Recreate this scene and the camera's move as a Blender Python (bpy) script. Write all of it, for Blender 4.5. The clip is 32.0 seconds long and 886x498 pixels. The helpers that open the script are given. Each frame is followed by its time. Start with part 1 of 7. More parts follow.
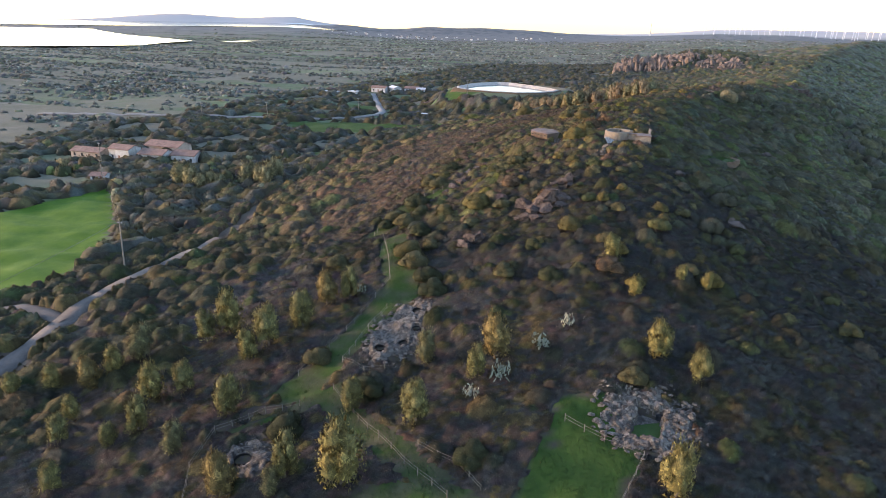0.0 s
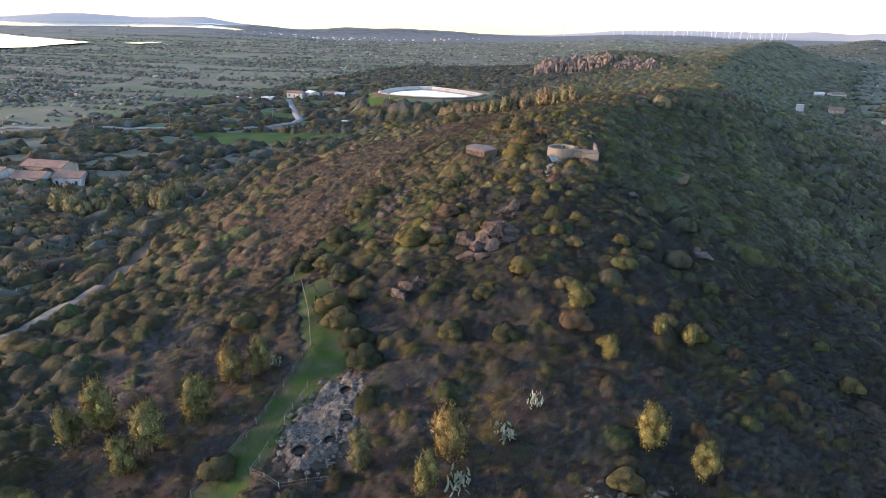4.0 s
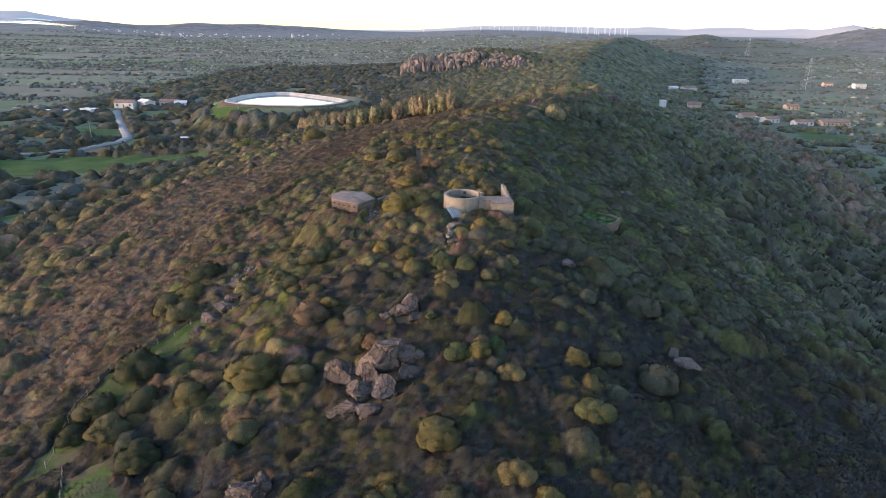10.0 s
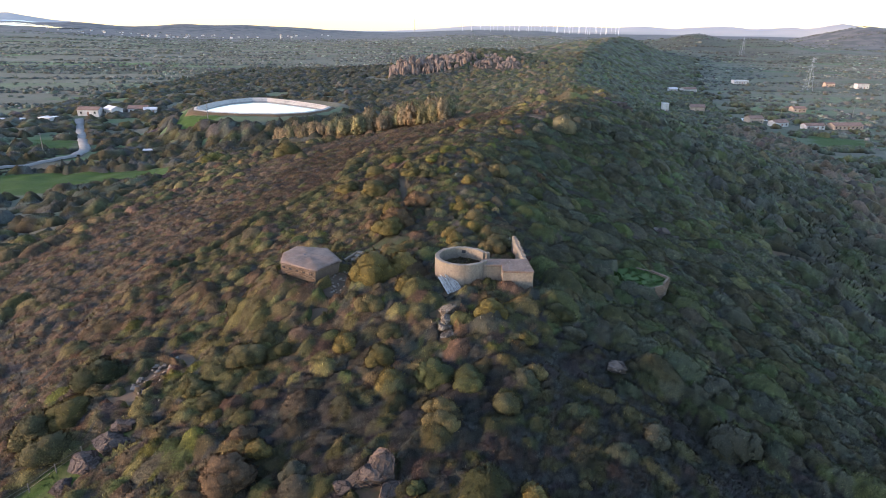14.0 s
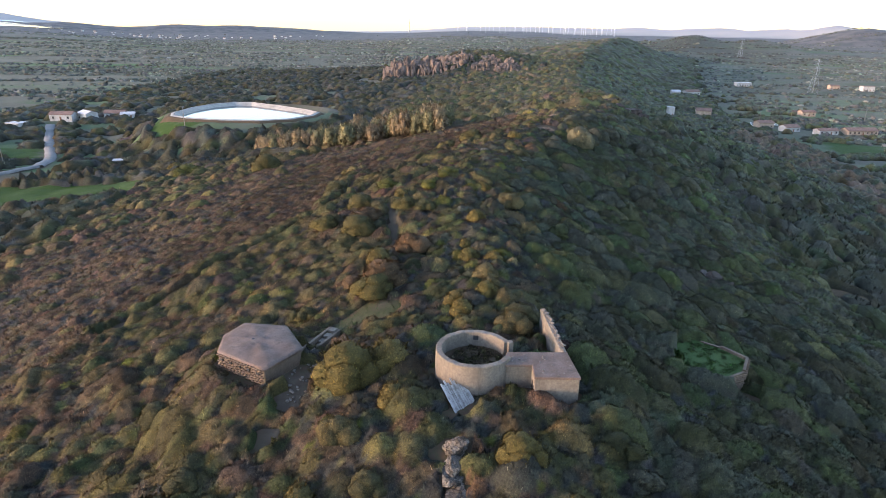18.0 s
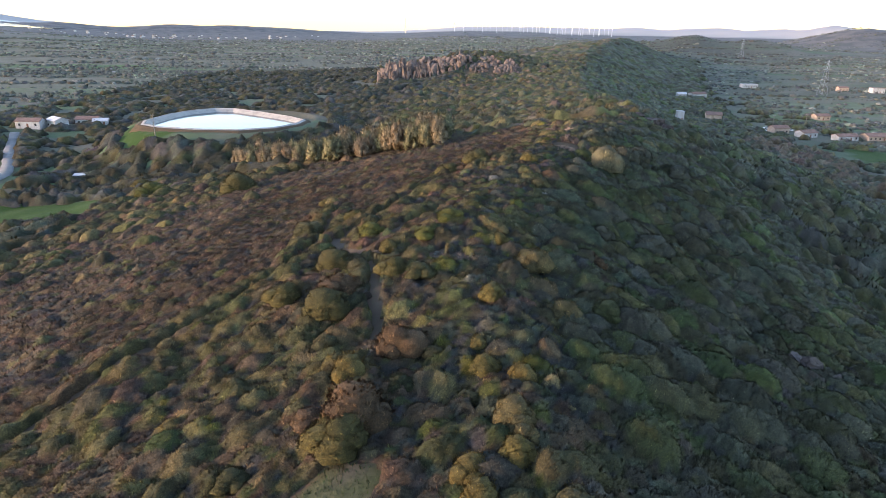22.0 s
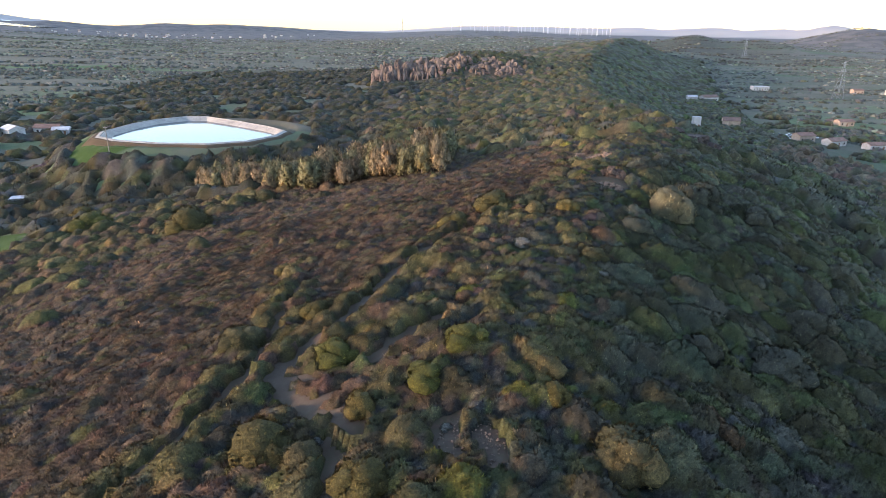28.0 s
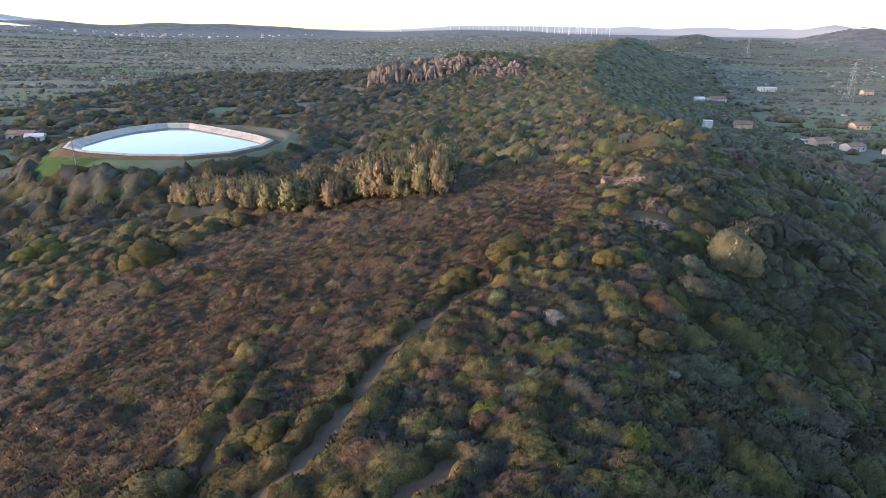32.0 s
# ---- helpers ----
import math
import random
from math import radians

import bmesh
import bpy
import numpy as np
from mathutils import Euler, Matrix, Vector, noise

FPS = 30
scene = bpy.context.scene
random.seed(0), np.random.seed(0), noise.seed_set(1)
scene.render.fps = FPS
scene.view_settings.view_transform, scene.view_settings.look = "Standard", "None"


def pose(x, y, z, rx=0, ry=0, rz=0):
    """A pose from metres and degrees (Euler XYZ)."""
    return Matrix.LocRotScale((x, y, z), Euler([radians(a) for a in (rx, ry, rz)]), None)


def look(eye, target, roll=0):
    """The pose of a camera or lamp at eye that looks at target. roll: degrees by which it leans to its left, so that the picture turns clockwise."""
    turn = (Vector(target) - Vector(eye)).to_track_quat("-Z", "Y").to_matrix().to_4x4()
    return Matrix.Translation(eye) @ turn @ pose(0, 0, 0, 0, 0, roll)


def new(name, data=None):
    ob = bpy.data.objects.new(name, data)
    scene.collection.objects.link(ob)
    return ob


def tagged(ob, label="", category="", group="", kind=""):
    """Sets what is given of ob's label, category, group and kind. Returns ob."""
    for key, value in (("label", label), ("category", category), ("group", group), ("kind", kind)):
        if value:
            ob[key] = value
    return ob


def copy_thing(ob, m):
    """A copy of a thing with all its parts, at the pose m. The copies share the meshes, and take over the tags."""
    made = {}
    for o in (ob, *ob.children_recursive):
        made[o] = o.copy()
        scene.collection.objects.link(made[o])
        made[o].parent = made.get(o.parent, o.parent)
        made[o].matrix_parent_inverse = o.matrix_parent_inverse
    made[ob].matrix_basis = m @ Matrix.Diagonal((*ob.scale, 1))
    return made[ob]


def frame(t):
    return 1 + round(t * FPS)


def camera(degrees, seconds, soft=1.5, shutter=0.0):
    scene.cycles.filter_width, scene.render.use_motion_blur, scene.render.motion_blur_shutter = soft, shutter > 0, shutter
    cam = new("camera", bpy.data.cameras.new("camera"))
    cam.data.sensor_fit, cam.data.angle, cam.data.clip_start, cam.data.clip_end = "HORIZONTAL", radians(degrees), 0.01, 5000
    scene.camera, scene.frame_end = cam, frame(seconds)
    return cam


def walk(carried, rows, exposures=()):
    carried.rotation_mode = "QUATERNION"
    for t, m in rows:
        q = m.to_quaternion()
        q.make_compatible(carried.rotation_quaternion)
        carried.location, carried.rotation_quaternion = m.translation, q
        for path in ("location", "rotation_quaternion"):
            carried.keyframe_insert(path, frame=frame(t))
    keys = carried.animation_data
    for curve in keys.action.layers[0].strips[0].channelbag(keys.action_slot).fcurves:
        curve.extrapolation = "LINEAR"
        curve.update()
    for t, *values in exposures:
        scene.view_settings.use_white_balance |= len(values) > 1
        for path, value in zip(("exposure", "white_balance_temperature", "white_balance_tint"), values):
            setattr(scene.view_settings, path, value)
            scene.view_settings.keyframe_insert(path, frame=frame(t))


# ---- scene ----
cam = camera(71.4, 32.0, soft=0.9)
PATH = [
    (0, (17.853, -147.309, 24.666), (17.133, -145.575, 23.977), 0.9),
    (1, (16.287, -143.274, 24.827), (15.559, -141.543, 24.138), 1.0),
    (2, (14.364, -138.718, 25.121), (13.626, -136.992, 24.43), 1.1),
    (3, (12.336, -134.256, 25.244), (11.611, -132.524, 24.554), 1.2),
    (4, (10.175, -130.17, 25.551), (9.679, -128.357, 24.866), 1.0),
    (4.5, (9.064, -127.744, 25.536), (8.715, -125.896, 24.855), 0.7),
    (6.5, (5.076, -117.285, 26.72), (4.933, -115.411, 26.037), 1.3),
    (7, (4.373, -113.914, 26.673), (4.237, -112.04, 25.989), 1.2),
    (8, (3.257, -107.458, 26.753), (3.132, -105.584, 26.066), 1.2),
    (9, (2.573, -99.787, 26.65), (2.458, -97.913, 25.962), 1.0),
    (10, (1.952, -91.871, 26.708), (1.851, -89.997, 26.017), 1.0),
    (11, (1.593, -84.246, 26.685), (1.501, -82.371, 25.995), 0.9),
    (12, (1.258, -76.825, 26.584), (1.172, -74.95, 25.892), 0.8),
    (13, (0.807, -70.147, 26.401), (0.727, -68.272, 25.712), 0.9),
    (14, (0.45, -63.906, 26.198), (0.374, -62.03, 25.508), 0.8),
    (14.5, (0.214, -61.055, 26.082), (0.14, -59.179, 25.392), 0.8),
    (16.5, (-0.65, -50.655, 25.719), (-0.716, -48.778, 25.031), 0.9),
    (17, (-0.842, -48.032, 25.671), (-0.906, -46.155, 24.984), 0.9),
    (18, (-1.183, -42.3, 25.534), (-1.244, -40.423, 24.847), 0.9),
    (19, (-1.64, -36.248, 25.542), (-1.697, -34.371, 24.854), 0.9),
    (20, (-2.127, -29.668, 25.509), (-2.182, -27.791, 24.821), 0.9),
    (21, (-2.444, -23.496, 25.382), (-2.497, -21.619, 24.696), 1.0),
    (22, (-2.588, -17.597, 25.28), (-2.639, -15.719, 24.593), 0.9),
    (23, (-3.006, -12.18, 25.177), (-3.053, -10.303, 24.49), 1.0),
    (24, (-3.343, -6.471, 25.019), (-3.389, -4.593, 24.332), 0.9),
    (25, (-3.661, -1.372, 24.986), (-3.704, 0.505, 24.298), 0.9),
    (25.5, (-3.886, 1.239, 24.905), (-3.928, 3.117, 24.218), 0.9),
    (27.5, (-4.504, 12.217, 24.79), (-4.546, 14.095, 24.102), 0.9),
    (28, (-4.706, 14.802, 24.796), (-4.747, 16.679, 24.108), 1.0),
    (29, (-5.085, 19.631, 24.824), (-5.125, 21.508, 24.135), 1.0),
    (30, (-5.663, 24.368, 24.903), (-5.703, 26.245, 24.213), 1.0),
    (31, (-5.826, 29.226, 24.926), (-5.866, 31.103, 24.235), 1.0),
    (32, (-5.768, 33.521, 24.819), (-5.805, 35.398, 24.129), 1.0),
]
EXPOSURES = [(0, 2.76, 6450, 23), (32, 2.74, 6350, 22)]
walk(cam, [(t, look(eye, target, roll)) for t, eye, target, roll in PATH], EXPOSURES)

# ---- sky and sun ----
SUN_WAY = Vector((-0.93, -0.30, 0.0)).normalized()  # towards the setting sun, flat
SUN_HIGH = 9.0
world = bpy.data.worlds.new("evening_sky")
world.use_nodes = True
scene.world = world
wn, wl = world.node_tree.nodes, world.node_tree.links
sky = wn.new("ShaderNodeTexSky")
sky.sky_type, sky.sun_disc = "NISHITA", False
sky.sun_elevation, sky.sun_rotation = radians(SUN_HIGH), math.atan2(SUN_WAY.x, SUN_WAY.y)
sky.air_density, sky.dust_density, sky.ozone_density = 1.0, 0.6, 1.5
wn["Background"].inputs["Strength"].default_value = 0.15
wl.new(sky.outputs[0], wn["Background"].inputs["Color"])
sun = new("sun", bpy.data.lights.new("sun", "SUN"))
sun.data.energy, sun.data.angle, sun.data.color = 1.4, radians(6.0), (1.0, 0.70, 0.45)
up = math.tan(radians(SUN_HIGH))
sun.matrix_world = look((0, 0, 60), Vector((0, 0, 60)) - Vector((SUN_WAY.x, SUN_WAY.y, up)))


# ---- materials ----
def shader(name):
    m = bpy.data.materials.new(name)
    m.use_nodes = True
    nt = m.node_tree
    return m, nt, nt.nodes["Principled BSDF"]


def noise_at(nt, scale, detail=4, rough=0.6, stretch=None):
    g = nt.nodes.new("ShaderNodeNewGeometry")
    n = nt.nodes.new("ShaderNodeTexNoise")
    n.inputs["Scale"].default_value, n.inputs["Detail"].default_value, n.inputs["Roughness"].default_value = scale, detail, rough
    if stretch:
        k = nt.nodes.new("ShaderNodeVectorMath")
        k.operation = "MULTIPLY"
        k.inputs[1].default_value = stretch
        nt.links.new(g.outputs["Position"], k.inputs[0])
        nt.links.new(k.outputs[0], n.inputs["Vector"])
    else:
        nt.links.new(g.outputs["Position"], n.inputs["Vector"])
    return n.outputs["Fac"]


def ramp(nt, fac, stops):
    r = nt.nodes.new("ShaderNodeValToRGB")
    el = r.color_ramp.elements
    while len(el) < len(stops):
        el.new(0.5)
    for e, (p, c) in zip(el, stops):
        e.position, e.color = p, (*c, 1)
    nt.links.new(fac, r.inputs["Fac"])
    return r.outputs["Color"]


def mixed(nt, fac, a, b, how="MIX"):
    m = nt.nodes.new("ShaderNodeMix")
    m.data_type, m.blend_type = "RGBA", how
    for k, v in ((0, fac), (6, a), (7, b)):
        if isinstance(v, (int, float)):
            m.inputs[k].default_value = v
        elif isinstance(v, tuple):
            m.inputs[k].default_value = (*v, 1)
        else:
            nt.links.new(v, m.inputs[k])
    return m.outputs[2]


def attribute(nt, name, out="Fac"):
    a = nt.nodes.new("ShaderNodeAttribute")
    a.attribute_name = name
    return a.outputs[out]


def bumped(nt, p, fac, strength, dist):
    b = nt.nodes.new("ShaderNodeBump")
    b.inputs["Strength"].default_value, b.inputs["Distance"].default_value = strength, dist
    nt.links.new(fac, b.inputs["Height"])
    nt.links.new(b.outputs["Normal"], p.inputs["Normal"])


def worn(name, dark, light, scale=3.0, rough=0.85, bump=0.4, dist=0.03, stain=None, metal=0.0, vary=0.0):
    """A weathered surface: two tones at a coarse and a fine scale, and relief."""
    m, nt, p = shader(name)
    big, fine = noise_at(nt, scale * 0.22, 5), noise_at(nt, scale * 4, 6, 0.7)
    col = mixed(nt, ramp(nt, big, [(0.32, (0, 0, 0)), (0.68, (1, 1, 1))]), dark, light)
    col = mixed(nt, 0.55, col, ramp(nt, fine, [(0.3, (0.45, 0.45, 0.45)), (0.7, (1.35, 1.35, 1.35))]), "MULTIPLY")
    if stain:
        run = noise_at(nt, scale * 0.5, 6, 0.75, (1, 1, 0.18))
        col = mixed(nt, ramp(nt, run, [(0.5, (0, 0, 0)), (0.66, (0.8, 0.8, 0.8))]), col, stain)
    if vary:
        o = nt.nodes.new("ShaderNodeObjectInfo")
        col = mixed(nt, 1.0, col, ramp(nt, o.outputs["Random"], [(0, (1 - vary,) * 3), (1, (1 + vary,) * 3)]), "MULTIPLY")
    nt.links.new(col, p.inputs["Base Color"])
    p.inputs["Roughness"].default_value, p.inputs["Metallic"].default_value = rough, metal
    p.inputs["Specular IOR Level"].default_value = 0.3
    bumped(nt, p, fine, bump, dist)
    return m


def leafy(name, sprays=True):
    """Leaves: the tint of the plant, changed from spray to spray, with gaps of shade between the sprays painted in by
    noise.
    """
    m, nt, p = shader(name)
    g = nt.nodes.new("ShaderNodeNewGeometry")
    leaf = ramp(nt, g.outputs["Random Per Island"], [(0.0, (0.64, 0.66, 0.68)), (0.55, (0.95, 0.95, 0.95)), (0.85, (1.15, 1.13, 1.1)), (1.0, (2.3, 2.25, 2.1))])
    fine, mid = noise_at(nt, 7.5, 5, 0.75), noise_at(nt, 1.1, 4, 0.65)
    col = attribute(nt, "tint", "Color")
    if sprays:
        col = mixed(nt, 1.0, col, leaf, "MULTIPLY")
    col = mixed(nt, 1.0, col, ramp(nt, fine, [(0.36, (0.55, 0.55, 0.57)), (0.52, (1.0, 1.0, 1.0)), (0.66, (1.75, 1.68, 1.55))]), "MULTIPLY")
    col = mixed(nt, 1.0, col, ramp(nt, mid, [(0.34, (0.8, 0.82, 0.84)), (0.66, (1.18, 1.15, 1.1))]), "MULTIPLY")
    nt.links.new(col, p.inputs["Base Color"])
    p.inputs["Roughness"].default_value, p.inputs["Specular IOR Level"].default_value = 0.8, 0.1
    bumped(nt, p, fine, 1.0, 0.25)
    return m


M_LEAF = leafy("leaves")
M_CANOPY = leafy("closed_canopy", False)
M_BARK = worn("bark", (0.09, 0.07, 0.05), (0.17, 0.14, 0.11), 6, 0.9)
M_CONCRETE = worn("old_concrete", (0.106, 0.089, 0.071), (0.158, 0.135, 0.110), 1.2, 0.9, 0.5, 0.03, (0.068, 0.058, 0.048))
M_CONCRETE_TOP = worn("weathered_concrete_top", (0.090, 0.062, 0.050), (0.142, 0.106, 0.090), 3.4, 0.95, 0.7, 0.04, (0.060, 0.048, 0.040))
M_RUBBLE = worn("rubble_stone", (0.103, 0.086, 0.073), (0.180, 0.154, 0.129), 4, 0.95, 0.8, 0.05)
M_ROCK = worn("lichen_rock", (0.045, 0.038, 0.034), (0.094, 0.079, 0.070), 1.6, 0.95, 0.9, 0.08, (0.030, 0.026, 0.024))
def cracked(name, dark, light, scale):
    """Rock broken by dark cracks into angular pieces of differing tone."""
    m, nt, p = shader(name)
    g = nt.nodes.new("ShaderNodeNewGeometry")
    wob = nt.nodes.new("ShaderNodeTexNoise")
    wob.inputs["Scale"].default_value, wob.inputs["Detail"].default_value = 3.0, 3
    nt.links.new(g.outputs["Position"], wob.inputs["Vector"])
    add = nt.nodes.new("ShaderNodeVectorMath")
    add.operation, add.inputs[2].default_value = "MULTIPLY_ADD", (0, 0, 0)
    add.inputs[1].default_value = (0.5, 0.5, 0.5)
    nt.links.new(wob.outputs["Color"], add.inputs[0])
    nt.links.new(g.outputs["Position"], add.inputs[2])
    edge, cell = nt.nodes.new("ShaderNodeTexVoronoi"), nt.nodes.new("ShaderNodeTexVoronoi")
    edge.feature = "DISTANCE_TO_EDGE"
    for v in (edge, cell):
        v.inputs["Scale"].default_value = scale
        nt.links.new(add.outputs[0], v.inputs["Vector"])
    sep = nt.nodes.new("ShaderNodeSeparateColor")
    nt.links.new(cell.outputs["Color"], sep.inputs[0])
    fine = noise_at(nt, 9, 6, 0.75)
    col = mixed(nt, sep.outputs[0], dark, light)
    col = mixed(nt, 0.8, col, ramp(nt, fine, [(0.34, (0.35, 0.35, 0.35)), (0.66, (1.5, 1.5, 1.5))]), "MULTIPLY")
    crack = ramp(nt, edge.outputs["Distance"], [(0.0, (0.42, 0.4, 0.38)), (0.07, (1, 1, 1))])
    col = mixed(nt, 1.0, col, crack, "MULTIPLY")
    nt.links.new(col, p.inputs["Base Color"])
    p.inputs["Roughness"].default_value, p.inputs["Specular IOR Level"].default_value = 0.95, 0.2
    bumped(nt, p, mixed(nt, 0.5, crack, fine), 1.0, 0.2)
    return m


M_TOMB = cracked("fractured_rock", (0.050, 0.043, 0.036), (0.149, 0.133, 0.113), 2.2)
M_ROCK_RED = cracked("cracked_pink_rock", (0.042, 0.033, 0.029), (0.080, 0.061, 0.052), 0.8)
M_CRAG = worn("crag_rock", (0.075, 0.057, 0.048), (0.165, 0.125, 0.103), 0.5, 0.95, 1.0, 0.5, (0.05, 0.04, 0.032))
M_WOOD = worn("grey_wood", (0.09, 0.08, 0.065), (0.17, 0.15, 0.122), 8, 0.9, 0.4, 0.01, None, 0, 0.2)
M_WHITE_BOARD = worn("flaking_white_board", (0.19, 0.18, 0.17), (0.34, 0.33, 0.31), 5, 0.8, 0.3, 0.01, (0.084, 0.070, 0.063), 0, 0.25)
M_PLASTER = worn("white_plaster", (0.297, 0.286, 0.268), (0.428, 0.416, 0.399), 0.8, 0.9, 0.2, 0.01, (0.178, 0.167, 0.149))
M_OCHRE = worn("ochre_plaster", (0.252, 0.186, 0.138), (0.360, 0.282, 0.216), 0.8, 0.9, 0.2, 0.01, (0.156, 0.120, 0.090))
M_TILE = worn("clay_roof_tiles", (0.12, 0.072, 0.056), (0.19, 0.118, 0.092), 2.2, 0.9, 0.6, 0.05, (0.08, 0.06, 0.05))
M_GREY_ROOF = worn("grey_sheet_roof", (0.28, 0.28, 0.29), (0.45, 0.45, 0.46), 1.5, 0.6, 0.2, 0.02)
# Window glass; also paints the shade inside openings, and dark lettering.
M_GLASS_SHADE = worn("dark_glass_and_shade", (0.02, 0.022, 0.025), (0.04, 0.042, 0.045), 3, 0.15, 0.0, 0.01)
M_METAL = worn("galvanised_steel", (0.2, 0.21, 0.215), (0.3, 0.31, 0.315), 4, 0.5, 0.1, 0.01, None, 0.6)
M_TURBINE = worn("white_steel", (0.5, 0.5, 0.5), (0.58, 0.58, 0.58), 0.2, 0.5, 0.0, 0.01)
M_RUST = worn("rusty_iron", (0.09, 0.04, 0.025), (0.2, 0.1, 0.06), 8, 0.9, 0.4, 0.01)
M_CABLE = worn("cable", (0.05, 0.05, 0.05), (0.09, 0.09, 0.09), 5, 0.6, 0.0, 0.01)
M_LINER = worn("reservoir_lining", (0.22, 0.205, 0.18), (0.30, 0.28, 0.25), 0.7, 0.85, 0.2, 0.02, (0.136, 0.129, 0.116))
M_ASPHALT = worn("pale_road", (0.12, 0.115, 0.108), (0.18, 0.172, 0.16), 1.0, 0.9, 0.3, 0.02)
M_CACTUS = worn("pale_cactus", (0.09, 0.105, 0.068), (0.21, 0.22, 0.17), 5, 0.6, 0.2, 0.01)
M_PAINT = worn("car_paint", (0.5, 0.5, 0.51), (0.62, 0.62, 0.63), 1, 0.35, 0.0, 0.01, None, 0, 0.5)
M_TYRE = worn("tyre_rubber", (0.02, 0.02, 0.02), (0.04, 0.04, 0.04), 8, 0.9, 0.1, 0.01)


def water_like(name, deep, ripple, size):
    m, nt, p = shader(name)
    p.inputs["Base Color"].default_value = (*deep, 1)
    p.inputs["Roughness"].default_value, p.inputs["IOR"].default_value = 0.06, 1.33
    bumped(nt, p, noise_at(nt, size, 3), ripple, 0.05)
    return m


M_WATER = water_like("still_water", (0.05, 0.075, 0.085), 0.05, 1.5)
M_SEA = water_like("sea_water", (0.05, 0.07, 0.085), 0.15, 0.05)


def land_material():
    m, nt, p = shader("land")
    fine, mid, big = noise_at(nt, 2.2, 8, 0.7), noise_at(nt, 0.18, 6, 0.65), noise_at(nt, 0.02, 4)
    soil = mixed(nt, ramp(nt, mid, [(0.35, (0, 0, 0)), (0.65, (1, 1, 1))]), (0.055, 0.036, 0.025), (0.088, 0.056, 0.038))
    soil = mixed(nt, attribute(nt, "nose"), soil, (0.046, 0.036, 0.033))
    soil = mixed(nt, ramp(nt, fine, [(0.4, (0, 0, 0)), (0.66, (1, 1, 1))]), soil, (0.048, 0.046, 0.024))
    turf = mixed(nt, ramp(nt, mid, [(0.3, (0, 0, 0)), (0.7, (1, 1, 1))]), (0.015, 0.042, 0.007), (0.028, 0.058, 0.010))
    turf = mixed(nt, ramp(nt, fine, [(0.3, (0, 0, 0)), (0.75, (0.7, 0.7, 0.7))]), turf, (0.036, 0.052, 0.015))
    turf = mixed(nt, attribute(nt, "lush"), turf, mixed(nt, ramp(nt, mid, [(0.35, (0, 0, 0)), (0.65, (1, 1, 1))]), (0.030, 0.078, 0.006), (0.060, 0.108, 0.010)))
    dirt = mixed(nt, ramp(nt, fine, [(0.3, (0, 0, 0)), (0.7, (1, 1, 1))]), (0.058, 0.044, 0.033), (0.098, 0.077, 0.059))
    # farmland: plots of their own tone, longer than wide
    g = nt.nodes.new("ShaderNodeNewGeometry")
    k = nt.nodes.new("ShaderNodeVectorMath")
    k.operation, k.inputs[1].default_value = "MULTIPLY", (0.0016, 0.0125, 0)
    v = nt.nodes.new("ShaderNodeTexVoronoi")
    v.inputs["Scale"].default_value = 1.0
    nt.links.new(g.outputs["Position"], k.inputs[0])
    nt.links.new(k.outputs[0], v.inputs["Vector"])
    sep = nt.nodes.new("ShaderNodeSeparateColor")
    nt.links.new(v.outputs["Color"], sep.inputs[0])
    plot = ramp(nt, sep.outputs[0], [(0.0, (0.046, 0.056, 0.036)), (0.25, (0.086, 0.082, 0.062)), (0.45, (0.05, 0.076, 0.038)), (0.62, (0.112, 0.104, 0.082)), (0.8, (0.06, 0.102, 0.04)), (1.0, (0.07, 0.074, 0.054))])
    plot = mixed(nt, 0.5, plot, ramp(nt, mid, [(0.3, (0.55, 0.55, 0.55)), (0.7, (1.3, 1.3, 1.3))]), "MULTIPLY")
    scrub = mixed(nt, ramp(nt, big, [(0.4, (0, 0, 0)), (0.6, (1, 1, 1))]), (0.06, 0.066, 0.046), (0.09, 0.088, 0.066))
    col = mixed(nt, attribute(nt, "farm"), soil, mixed(nt, ramp(nt, big, [(0.42, (0, 0, 0)), (0.56, (0.85, 0.85, 0.85))]), plot, scrub))
    # Far hills greyed and the remotest land paled: haze mixed into the colour.
    col = mixed(nt, attribute(nt, "hill_haze"), col, mixed(nt, ramp(nt, big, [(0.4, (0, 0, 0)), (0.6, (1, 1, 1))]), (0.062, 0.066, 0.068), (0.098, 0.098, 0.096)))
    col = mixed(nt, attribute(nt, "remote_haze"), col, (0.29, 0.275, 0.26))
    col = mixed(nt, attribute(nt, "wood"), col, mixed(nt, ramp(nt, mid, [(0.4, (0, 0, 0)), (0.6, (1, 1, 1))]), (0.034, 0.041, 0.034), (0.058, 0.062, 0.05)))
    col = mixed(nt, attribute(nt, "turf"), col, turf)
    col = mixed(nt, attribute(nt, "dirt"), col, dirt)
    nt.links.new(col, p.inputs["Base Color"])
    p.inputs["Roughness"].default_value, p.inputs["Specular IOR Level"].default_value = 0.95, 0.1
    bumped(nt, p, fine, 0.6, 0.15)
    return m


M_LAND = land_material()
# ---- the lie of the land ----
def smooth_line(knots):
    """A smooth curve through (place, value) knots, read at any place."""
    k = np.array(knots, float)
    fine = np.arange(k[0, 0], k[-1, 0] + 1, 4.0)
    v = np.interp(fine, k[:, 0], k[:, 1])
    kern = np.exp(-0.5 * (np.arange(-8, 9) / 3.2) ** 2)
    v = np.convolve(np.pad(v, 8, mode="edge"), kern / kern.sum(), mode="valid")
    return lambda y: np.interp(y, fine, v)


